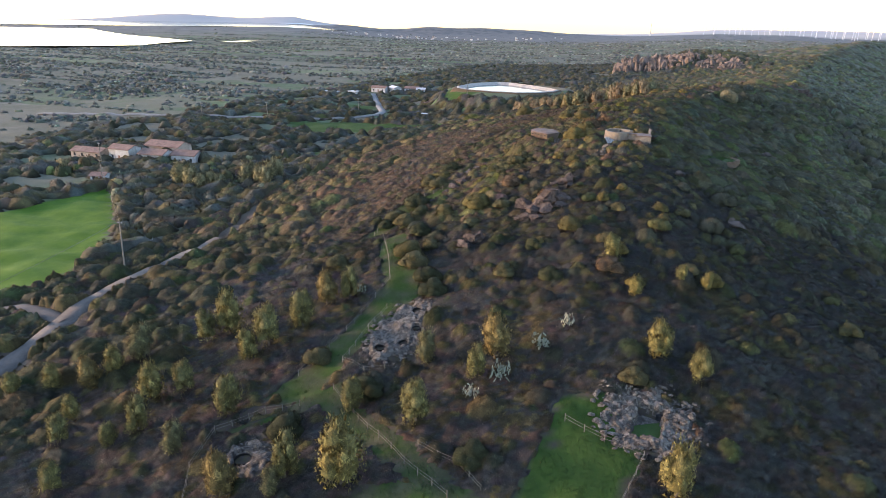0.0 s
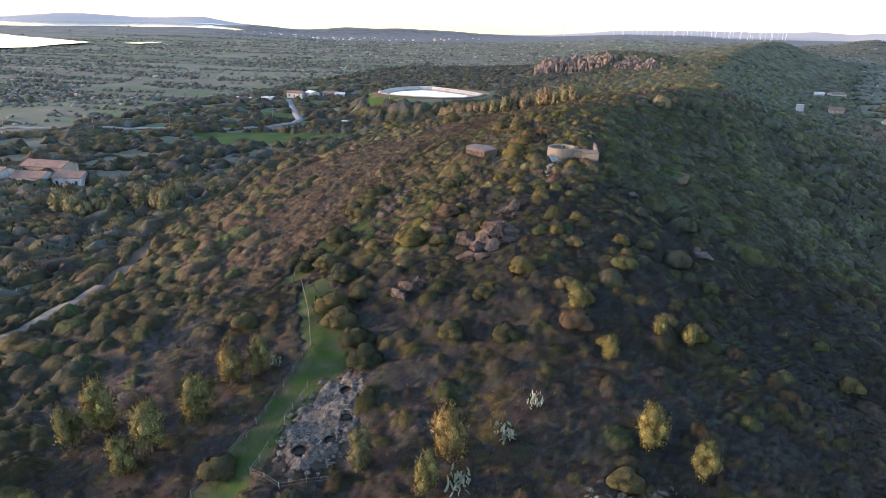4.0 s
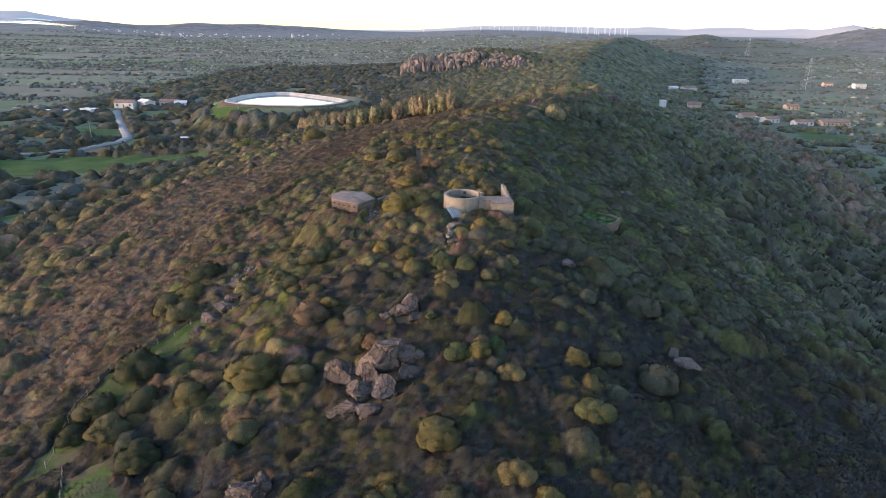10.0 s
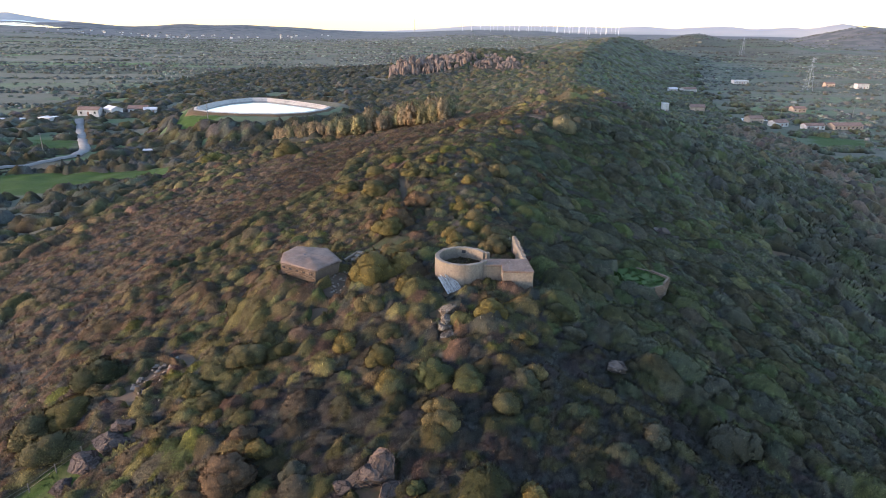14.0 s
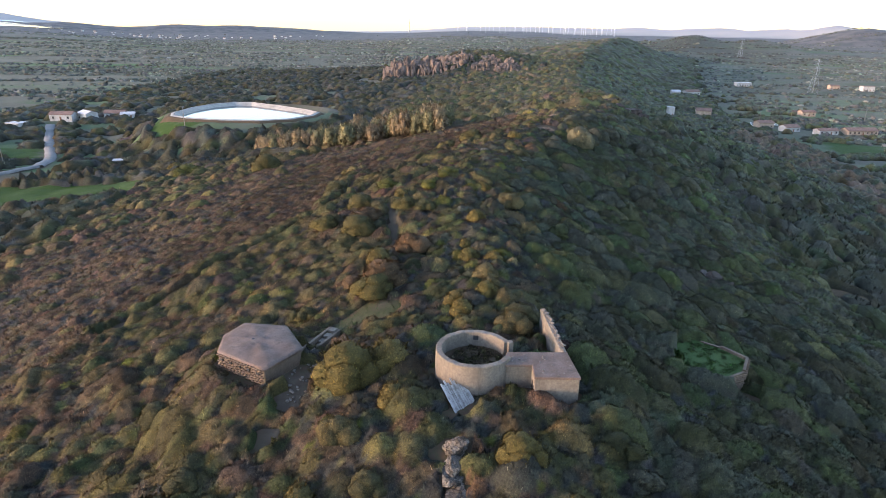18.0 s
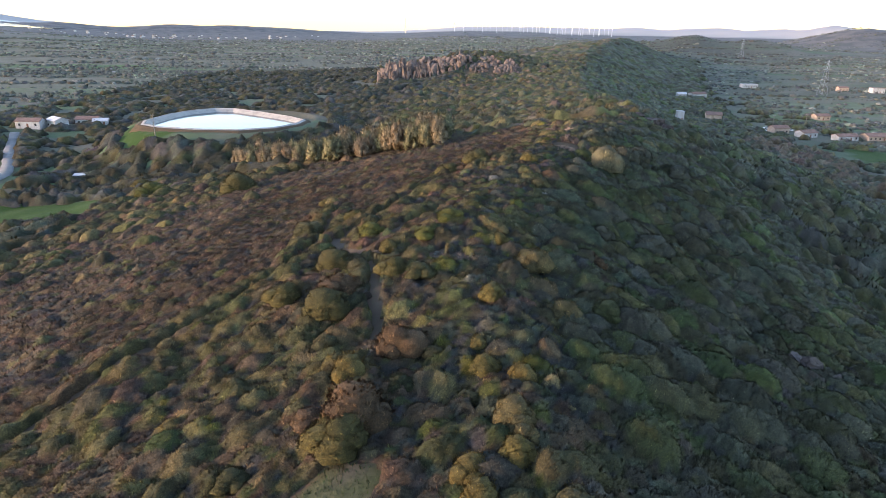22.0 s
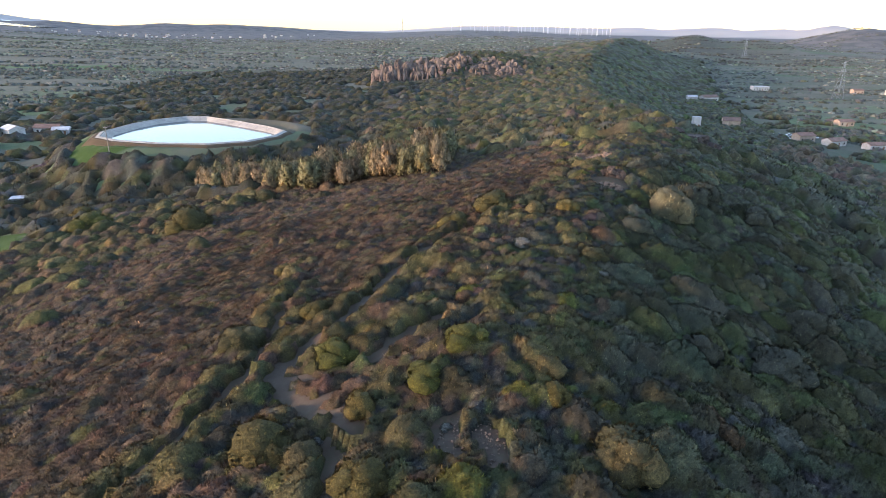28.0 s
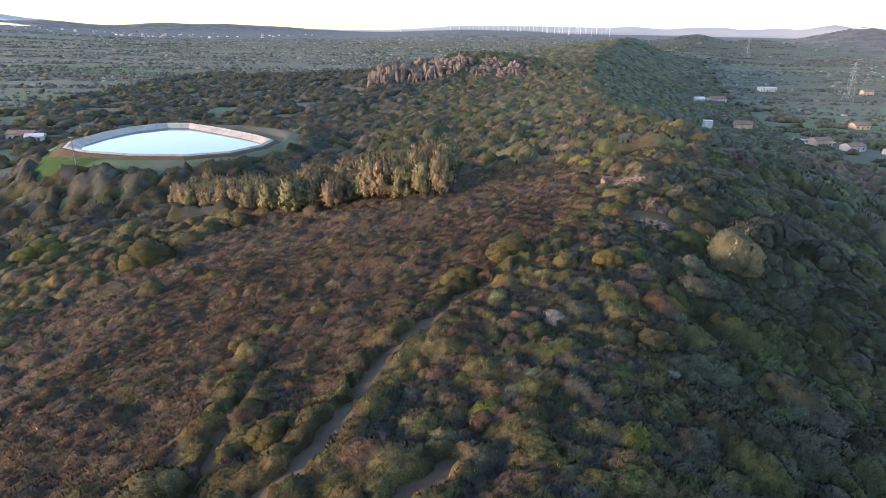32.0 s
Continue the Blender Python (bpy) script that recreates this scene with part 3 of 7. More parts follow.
# ---- plants ----
RNG = np.random.default_rng(7)
OLIVE, GOLD, RUST, MAUVE = (0.077, 0.071, 0.034), (0.110, 0.091, 0.042), (0.088, 0.063, 0.043), (0.054, 0.048, 0.044)
GREY, LIME, DARK, TAN = (0.060, 0.062, 0.044), (0.085, 0.084, 0.022), (0.044, 0.043, 0.024), (0.108, 0.084, 0.060)



def on_ball(n, low, rng):
    z = rng.uniform(low, 1, n)
    a = rng.uniform(0, 6.283, n)
    s = np.sqrt(1 - z * z)
    return np.stack([s * np.cos(a), s * np.sin(a), z], 1)


def leaf_tris(points, normals, size, rng, lift_=0.45, wide=0.34, rise=0.75):
    """A thin pointed spray of leaves at each point, lying along the surface with its tip raised."""
    n = len(points)
    d = normals / (np.linalg.norm(normals, axis=1, keepdims=True) + 1e-9)
    along = np.cross(d, rng.normal(0, 1, (n, 3)))
    along /= np.linalg.norm(along, axis=1, keepdims=True) + 1e-9
    along = (1.0 - 0.6 * rise) * along + d * rng.uniform(0.0, 1.6 * lift_, (n, 1)) + np.array([0, 0, rise])
    along /= np.linalg.norm(along, axis=1, keepdims=True) + 1e-9
    side = np.cross(d, along)
    side /= np.linalg.norm(side, axis=1, keepdims=True) + 1e-9
    s = size * rng.uniform(0.6, 1.4, (n, 1))
    tri = np.stack([points - 0.45 * s * along - wide * s * side, points - 0.45 * s * along + wide * s * side, points + s * along], 1)
    flip = np.einsum("ij,ij->i", np.cross(tri[:, 1] - tri[:, 0], tri[:, 2] - tri[:, 0]), d) < 0
    tri[flip] = tri[flip][:, ::-1]
    return tri.reshape(-1, 3)


def soft_normals(d, rng, jitter=0.3):
    """How the sprays catch the light: with the round of the plant, a little astray."""
    n = np.repeat(d + rng.normal(0, jitter, d.shape), 3, axis=0)
    return n / (np.linalg.norm(n, axis=1, keepdims=True) + 1e-9)


def lumps(d, seed, amount):
    w = 0
    for k in range(5):
        rs = np.random.default_rng(seed * 11 + k)
        v = rs.normal(0, 1, 3) * (1.6 + 0.9 * k)
        w = w + np.sin(d @ v + rs.uniform(0, 6)) / (1 + 0.5 * k)
    return 1 + amount * w / 2


def dome_core(seed, rings, sides, amount, shrink):
    """A closed inner body, so that one cannot look through the bush."""
    vs = [(0, 0, 1.0)]
    for i in range(1, rings + 1):
        p = (math.pi * 0.56) * i / rings
        for j in range(sides):
            a = 6.283 * (j + 0.5 * (i % 2)) / sides
            vs.append((math.sin(p) * math.cos(a), math.sin(p) * math.sin(a), math.cos(p)))
    d = np.array(vs)
    v = d * (lumps(d, seed, amount) * shrink)[:, None]
    f = [(0, 1 + j, 1 + (j + 1) % sides) for j in range(sides)]
    for i in range(rings - 1):
        a, b = 1 + i * sides, 1 + (i + 1) * sides
        for j in range(sides):
            k = (j + 1) % sides
            f += [(a + j, b + j, b + k), (a + j, b + k, a + k)]
    return v, np.array(f), d


def dome_bush(seed, leaves, size, rings=3, sides=7, amount=0.28, shrink=0.8, low=-0.15, lean=0.45):
    """A unit bush: vertices, triangles and how they face the light."""
    rng = np.random.default_rng(seed)
    v, f, n = dome_core(seed, rings, sides, amount, shrink)
    if leaves:
        d = on_ball(leaves, low, rng)
        p = d * (lumps(d, seed, amount) * rng.uniform(0.82, 1.02, leaves))[:, None]
        t = leaf_tris(p, d, size, rng, lean)
        f = np.concatenate([f, len(v) + np.arange(len(t)).reshape(-1, 3)])
        v, n = np.concatenate([v, t]), np.concatenate([n, soft_normals(d, rng)])
    return v, f, n


def scatter(name, label, shapes, x, y, rad, high, tint, category="bushes", sink=0.08, group="", z=None):
    """Many plants as one piece of stuff: each of the unit shapes is set down at its share of the places."""
    n = len(x)
    if not n:
        return None
    z = ground(x, y) - sink if z is None else z
    pick = RNG.integers(0, len(shapes), n)
    turn = RNG.uniform(0, 6.283, n)
    vs, fs, cs, ns, base = [], [], [], [], 0
    for k, (v, f, nr) in enumerate(shapes):
        i = np.nonzero(pick == k)[0]
        if not len(i):
            continue
        c, s = np.cos(turn[i])[:, None], np.sin(turn[i])[:, None]
        px = (v[None, :, 0] * c - v[None, :, 1] * s) * rad[i, None] + x[i, None]
        py = (v[None, :, 0] * s + v[None, :, 1] * c) * (rad[i] * RNG.uniform(0.8, 1.2, len(i)))[:, None] + y[i, None]
        pz = v[None, :, 2] * high[i, None] + z[i, None]
        vs.append(np.stack([px, py, pz], -1).reshape(-1, 3))
        fs.append((f[None] + (base + np.arange(len(i)) * len(v))[:, None, None]).reshape(-1, 3))
        cs.append(np.repeat(tint[i], len(v), axis=0))
        ns.append(np.stack([nr[None, :, 0] * c - nr[None, :, 1] * s, nr[None, :, 0] * s + nr[None, :, 1] * c, np.repeat(nr[None, :, 2], len(i), 0)], -1).reshape(-1, 3))
        base += len(i) * len(v)
    me = flat_mesh(name, np.concatenate(vs), np.concatenate(fs), M_LEAF, True)
    me.normals_split_custom_set_from_vertices(np.concatenate(ns).astype(np.float32))
    col = np.concatenate(cs)
    rgba = np.concatenate([col, np.ones((len(col), 1))], 1).astype(np.float32)
    me.attributes.new("tint", "FLOAT_COLOR", "POINT").data.foreach_set("color", rgba.ravel())
    return tagged(new(name, me), label, category, group, "stuff")


def tints(n, choices, weights, x=None, y=None, spread=0.16, patch=0.55):
    """A colour for each plant; neighbours take after one another where places are given."""
    u = RNG.random(n)
    if x is not None:
        w = np.clip(0.5 + 0.42 * waves(x, y, 31, 61) + 0.25 * waves(x, y, 12, 62), 0, 0.999)
        u = np.where(RNG.random(n) < patch, np.clip(w + RNG.normal(0, 0.07, n), 0, 0.999), u)
    cum = np.cumsum(np.array(weights, float)) / sum(weights)
    k = np.minimum(np.searchsorted(cum, u), len(choices) - 1)
    c = np.array(choices)[k]
    return np.clip(c * np.exp(RNG.normal(0, spread, (n, 1))) * RNG.normal(1, 0.06, (n, 3)), 0.012, 0.5)


def clear_of(x, y):
    """Where plants may stand: off the trails, the turf, the ruins and the rocks."""
    ok = np.ones(len(x), bool)
    for pts, half, bare in TRAILS:
        ok &= near_line(x, y, pts) > half + 0.55
    for poly in TURFS:
        ok &= ~inside(x, y, poly)
    for poly in BARE:
        ok &= ~(inside(x, y, poly) & (RNG.random(len(x)) < 0.85))
    for cx, cy, r in KEEP_CLEAR:
        ok &= np.hypot(x - cx, y - cy) > r
    ok &= np.hypot((x + 98) / 40, (y - 238.5) / 38) > 1
    return ok


KEEP_CLEAR = [(0, 0, 3.1), (3.4, -0.9, 1.4), (5.0, -1.6, 1.6), (6.2, -2.2, 1.9), (7, 1.5, 0.9), (6.8, 4, 0.8), (6.4, 6.6, 0.8), (25.4, 7.4, 1.5), (27.6, 10, 1.2), (-17.8, 2.9, 3.6), (-15, 0.8, 1.6), (-13.2, 6, 1.6), (23.4, 11.3, 3.6), (17, -86.5, 4.6), (-18, -74, 3.6), (-17, -80, 4.2),
              (-6.2, -36.9, 2.4), (-7.6, -41.2, 1.7), (-11.2, -36.9, 1.4), (-5.6, -28.2, 1.6), (-30.6, -20, 1.6), (46, 195, 4), (52, 206, 4), (54.5, 242, 4.5), (41.5, 218, 3), (36.5, 187, 2.5), (55, 172, 5), (49, 176, 4.5), (44, 180, 4), (57.5, 166, 4), (59.5, 162, 3), (-15.8, -50.5, 1.2), (-24.4, -103, 3.0), (-1.4, -8.8, 1.3), (-1.2, -11.5, 0.9), (-1.5, -3.6, 1.1), (-0.8, -4.8, 1.0), (20, 128, 4.0), (18.5, 107, 2.8), (19.3, 110, 1.8),
              (-66, 512, 8), (-55, 517, 8), (-45, 523, 8), (-36, 529, 8), (-26, 533, 7), (-7, 530, 8), (10, 519, 8), (25, 519, 10), (38, 519, 8), (8, 508, 11), (22, 508, 12), (36, 508, 11)]


def spots(n, x0, x1, y0, y1):
    return RNG.uniform(x0, x1, n), RNG.uniform(y0, y1, n)


def thinned(x, y, rad, gap=0.8):
    """Drops plants that stand too close to a larger one."""
    order = np.argsort(-rad)
    cell, keep, grid = 3.0, [], {}
    for i in order:
        gx_, gy_ = int(x[i] // cell), int(y[i] // cell)
        good = True
        for a in (-1, 0, 1):
            for b in (-1, 0, 1):
                for j in grid.get((gx_ + a, gy_ + b), ()):
                    if (x[i] - x[j]) ** 2 + (y[i] - y[j]) ** 2 < (gap * (rad[i] + rad[j]) * 0.72) ** 2:
                        good = False
                        break
        if good:
            grid.setdefault((gx_, gy_), []).append(i)
            keep.append(i)
    return np.array(sorted(keep))


BROWN, GREEN, TWIG = (0.062, 0.050, 0.037), (0.054, 0.064, 0.028), (0.049, 0.050, 0.047)
# Tree tint paled and greyed for the haze over the plain.
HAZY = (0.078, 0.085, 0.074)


def open_ground(x, y):
    """Where the scrub leaves the ground bare."""
    wob = 0.35 * waves(x, y, 3.1, 14)
    no = np.zeros(np.shape(x), bool)
    for pts, half, bare in TRAILS:
        no |= near_line(x, y, pts) + wob < half + 0.25
    for poly in TURFS:
        no |= inside(x + wob, y + wob, poly)
    for poly in BARE:
        no |= inside(x, y, poly) & (waves(x, y, 4, 15) > -0.25)
    for cx, cy, r in KEEP_CLEAR:
        no |= np.hypot(x - cx, y - cy) + wob < r
    return no | (np.hypot((x + 98) / 40, (y - 238.5) / 38) < 1)


class Canopy:
    """The closed roof of low scrub: many rounded crowns grown into one another, as a sheet over the ground."""

    def __init__(self, x0, x1, y0, y1, step):
        self.gx, self.gy, self.x0, self.y0, self.step = np.arange(x0, x1, step), np.arange(y0, y1, step), x0, y0, step
        self.X, self.Y = np.meshgrid(self.gx, self.gy)
        self.H = np.full(self.X.shape, -0.8)
        self.C = np.zeros(self.X.shape + (3,))
        self.bare = open_ground(self.X, self.Y)
        self.G = ground(self.X, self.Y)

    def grow(self, x, y, rad, high, tint, shape=0.62):
        st, (ny, nx) = self.step, self.X.shape
        turn, thin = RNG.uniform(0, 3.14, len(x)), RNG.uniform(0.65, 1.0, len(x))
        for k in range(len(x)):
            r = rad[k]
            i0, i1 = max(int((x[k] - r - self.x0) / st), 0), min(int((x[k] + r - self.x0) / st) + 2, nx)
            j0, j1 = max(int((y[k] - r - self.y0) / st), 0), min(int((y[k] + r - self.y0) / st) + 2, ny)
            if i1 <= i0 or j1 <= j0:
                continue
            dx, dy = self.gx[i0:i1][None, :] - x[k], self.gy[j0:j1][:, None] - y[k]
            c, s = math.cos(turn[k]), math.sin(turn[k])
            q = 1 - ((dx * c + dy * s) ** 2 + ((dy * c - dx * s) / thin[k]) ** 2) / (r * r)
            h = high[k] * np.maximum(q, 0) ** shape
            win = (q > 0) & (h > self.H[j0:j1, i0:i1])
            self.H[j0:j1, i0:i1][win] = h[win]
            self.C[j0:j1, i0:i1][win] = tint[k]

    def finish(self, rough, tone, cast=(1.08, 1.0, 0.86)):
        st, seen = self.step, ~self.bare & (self.H > -0.5)
        knobs = waves(self.X, self.Y, 4.1 * st, 16) + 0.8 * waves(self.X, self.Y, 2.7 * st, 17) + 1.1 * RNG.normal(0, 1, self.H.shape)
        self.H = np.where(seen, self.H + np.minimum(rough, 0.16 * np.maximum(self.H, 0.15)) * knobs, -0.6)
        self.C = self.C * np.array(cast) * (tone * np.exp(0.16 * RNG.normal(0, 1, self.H.shape)))[..., None]
        self.Z = self.G + self.H
        soft = self.Z.copy()
        soft[1:-1, 1:-1] = (4 * self.Z[1:-1, 1:-1] + self.Z[:-2, 1:-1] + self.Z[2:, 1:-1] + self.Z[1:-1, :-2] + self.Z[1:-1, 2:]) / 8
        self.gyd, self.gxd = np.gradient(soft, st)

    def sheet(self, name, label, category):
        ny, nx = self.X.shape
        f = grid_faces(nx, ny)
        f = f[(self.H.ravel()[f] > -0.5).any(1)]
        used, back = np.unique(f, return_inverse=True)
        v = np.stack([self.X.ravel(), self.Y.ravel(), self.Z.ravel()], 1)[used]
        me = flat_mesh(name, v, back.reshape(-1, 4), M_CANOPY, True)
        c = self.C.reshape(-1, 3)[used]
        me.attributes.new("tint", "FLOAT_COLOR", "POINT").data.foreach_set("color", np.concatenate([c, np.ones((len(c), 1))], 1).astype(np.float32).ravel())
        return tagged(new(name, me), label, category, kind="stuff")

    def sprays(self, name, label, category, x, y, size, reach=0.7, up=0.1):
        """Fine leafy twigs standing out of the canopy at the given places."""
        u, w = (x - self.x0) / self.step, (y - self.y0) / self.step
        i, j = u.astype(int), w.astype(int)
        ok = (i >= 0) & (j >= 0) & (i < len(self.gx) - 1) & (j < len(self.gy) - 1)
        x, y, u, w, i, j = (a[ok] for a in (x, y, u, w, i, j))
        a, b = (u - i), (w - j)
        low = np.minimum(np.minimum(self.H[j, i], self.H[j, i + 1]), np.minimum(self.H[j + 1, i], self.H[j + 1, i + 1]))
        ok = low > 0.0
        x, y, i, j, a, b = (q[ok] for q in (x, y, i, j, a, b))
        blend = lambda F: F[j, i] * (1 - a) * (1 - b) + F[j, i + 1] * a * (1 - b) + F[j + 1, i] * (1 - a) * b + F[j + 1, i + 1] * a * b
        p = np.stack([x, y, blend(self.Z) + size * RNG.uniform(-0.35, 0.3, len(x))], 1)
        d = np.stack([-blend(self.gxd), -blend(self.gyd), np.ones(len(x))], 1)
        d /= np.linalg.norm(d, axis=1, keepdims=True)
        jj, ii = j + (b > 0.5), i + (a > 0.5)
        tint = self.C[jj, ii] * np.exp(RNG.normal(0.05, 0.26, (len(x), 1)))
        t = leaf_tris(p, d + np.array([0, 0, up]), size, RNG, reach, 0.2)
        me = flat_mesh(name, t, np.arange(len(t)).reshape(-1, 3), M_LEAF, True)
        me.normals_split_custom_set_from_vertices(soft_normals(d, RNG, 0.4).astype(np.float32))
        c = np.repeat(tint, 3, axis=0)
        me.attributes.new("tint", "FLOAT_COLOR", "POINT").data.foreach_set("color", np.concatenate([c, np.ones((len(c), 1))], 1).astype(np.float32).ravel())
        return tagged(new(name, me), label, category, kind="stuff")


def by_zone(masks, pals, x, y, spread=0.12, patch=0.6):
    out = np.zeros((len(x), 3))
    for m, (pal, w) in zip(masks, pals):
        out[m] = tints(int(m.sum()), pal, w, x[m], y[m], spread, patch)
    return out


def heath_edge(y):
    """How far up the sunny slope the open heath reaches; above it stand the rounded bushes."""
    return np.interp(y, [-60, -30, -10, 20, 45, 58, 67, 80, 93, 110, 130], [-28, -38, -43, -43, -26, -21.5, -15, -9.5, 1, 10, 18])


def near_cover():
    c = Canopy(-100, 66, -124, 168, 0.4)
    c.H[:], c.C[:] = 0.06, TWIG
    # the low carpet everywhere, then larger crowns in drifts
    x, y = spots(100000, -100, 66, -124, 168)
    d = x - spine_x(y)
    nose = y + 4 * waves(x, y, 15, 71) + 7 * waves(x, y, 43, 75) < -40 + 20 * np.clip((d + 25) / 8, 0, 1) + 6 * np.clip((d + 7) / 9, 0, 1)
    slope = ~nose & (x + 2.5 * waves(x, y, 19, 72) < heath_edge(y))
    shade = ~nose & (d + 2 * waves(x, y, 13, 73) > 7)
    west = ~nose & ~slope & ~shade & (d < -5)
    crest = ~nose & ~slope & ~shade & ~west
    rad = np.clip(0.62 * np.exp(RNG.normal(0, 0.3, len(x))), 0.35, 1.2) * np.where(shade, 1.25, 1.0)
    high = rad * RNG.uniform(0.4, 0.85, len(x)) * np.where(slope, 0.75, 0.9)
    foot = np.clip((-52 - y + 5 * waves(x, y, 27, 76)) / 12, 0, 1)
    high = np.where(nose, (0.8 - 0.3 * foot) * high, high)
    # Past the crest: grey-green plants, their tints cooled to carry the slope's shade.
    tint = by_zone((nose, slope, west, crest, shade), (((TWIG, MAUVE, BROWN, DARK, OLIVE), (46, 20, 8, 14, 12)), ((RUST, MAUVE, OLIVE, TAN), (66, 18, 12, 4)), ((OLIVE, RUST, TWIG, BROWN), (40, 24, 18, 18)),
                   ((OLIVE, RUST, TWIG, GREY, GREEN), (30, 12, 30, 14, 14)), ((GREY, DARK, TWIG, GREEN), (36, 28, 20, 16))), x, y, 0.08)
    # Nose scrub dark; its sunward foot lighter and redder, sunlight painted in.
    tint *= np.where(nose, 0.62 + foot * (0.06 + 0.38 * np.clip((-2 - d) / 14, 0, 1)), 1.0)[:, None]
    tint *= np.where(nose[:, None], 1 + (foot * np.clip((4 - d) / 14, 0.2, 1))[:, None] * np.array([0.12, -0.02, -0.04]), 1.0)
    tint[slope] *= np.array([0.96, 0.93, 0.9])
    tint[shade] *= 1.12
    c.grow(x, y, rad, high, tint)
    x, y = spots(52000, -100, 66, -124, 168)
    d = x - spine_x(y)
    drift = waves(x, y, 21, 11) + 0.7 * waves(x, y, 7, 12) + 0.5 * waves(x * 0.4 + y * 0.9, x * 2.2 - y * 1.1, 15, 13)
    nose = y + 4 * waves(x, y, 15, 71) + 7 * waves(x, y, 43, 75) < -40 + 20 * np.clip((d + 25) / 8, 0, 1) + 6 * np.clip((d + 7) / 9, 0, 1)
    slope, shade = ~nose & (x + 2.5 * waves(x, y, 19, 72) < heath_edge(y)), ~nose & (d > 7)
    west = ~nose & ~slope & ~shade & (d < -5)
    crest = ~nose & ~slope & ~shade & ~west
    low = (d < -68 + 8 * waves(x, y, 30, 74)) & ((y < 20) | (d < -85))
    brow = np.clip((y + 78) / 30, 0, 1)
    odds = np.where(nose, 0.035 + 0.09 * brow + (0.06 + 0.16 * brow) * (drift > 0.4), np.where(slope, 0.02 + 0.5 * (drift > 1.0 + 0.04 * np.maximum(heath_edge(y) - x, 0)), np.where(shade, 0.55, np.where(drift > -0.5, 0.62, 0.2))))
    odds = np.where(low, 0.5 * (drift > -0.3) + 0.1, odds)
    k = RNG.random(len(x)) < odds
    x, y, d, nose, slope, west, crest, shade = (a[k] for a in (x, y, d, nose, slope, west, crest, shade))
    rad = np.clip(0.72 * np.exp(RNG.normal(0, 0.38, len(x))), 0.4, 1.75) * np.where(shade, 1.5, np.where(d < -60, 1.6, 1.0))
    high = rad * RNG.uniform(0.55, 0.95, len(x))
    # The shade zone's crowns likewise mix plant colour with painted shade.
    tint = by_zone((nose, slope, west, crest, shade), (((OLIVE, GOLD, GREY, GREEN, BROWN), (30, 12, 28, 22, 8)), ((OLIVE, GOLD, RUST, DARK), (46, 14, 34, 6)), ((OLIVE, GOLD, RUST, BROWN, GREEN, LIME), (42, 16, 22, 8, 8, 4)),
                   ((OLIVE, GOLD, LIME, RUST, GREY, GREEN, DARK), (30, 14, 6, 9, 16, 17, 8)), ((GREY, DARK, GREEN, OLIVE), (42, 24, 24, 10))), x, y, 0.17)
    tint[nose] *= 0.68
    # Bushes facing the sun are brightened, sunlight put into the tint.
    tint[west] *= 1.1
    tint[shade] *= np.array([1.05, 1.09, 1.08])
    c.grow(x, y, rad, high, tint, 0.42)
    # taller mats that line the trodden grooves
    for pts, half, bare in TRAILS[:5]:
        p = np.array(pts, float)
        for a, b in zip(p[:-1], p[1:]):
            m = int(np.hypot(*(b - a)) * 3.2)
            u, n = RNG.random((m, 1)), np.array([a[1] - b[1], b[0] - a[0]]) / np.hypot(*(b - a))
            r = RNG.uniform(0.7, 1.5, m)
            q = a + (b - a) * u + n * (RNG.choice([1, 1, -1], m) * (half + 0.55 * r + RNG.uniform(0.1, 1.2, m)))[:, None]
            c.grow(q[:, 0], q[:, 1], r, r * RNG.uniform(0.5, 0.85, m), tints(m, (OLIVE, GOLD, RUST, DARK), (52, 20, 12, 16)), 0.42)
    c.finish(0.085, 0.80, (1.0, 1.0, 0.93))
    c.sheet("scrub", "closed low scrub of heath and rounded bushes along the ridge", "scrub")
    x, y = spots(980000, -46, 48, -118, 120)
    c.sprays("scrub_twigs", "fine leafy twigs of the scrub on the ridge", "scrub", x, y, 0.21)
    x, y = spots(330000, -100, 66, -124, 168)
    out = ~((abs(x - 1) < 47) & (y > -118) & (y < 120))
    c.sprays("scrub_twigs", "leafy twigs of the scrub on the outer slopes", "scrub", x[out], y[out], 0.34)


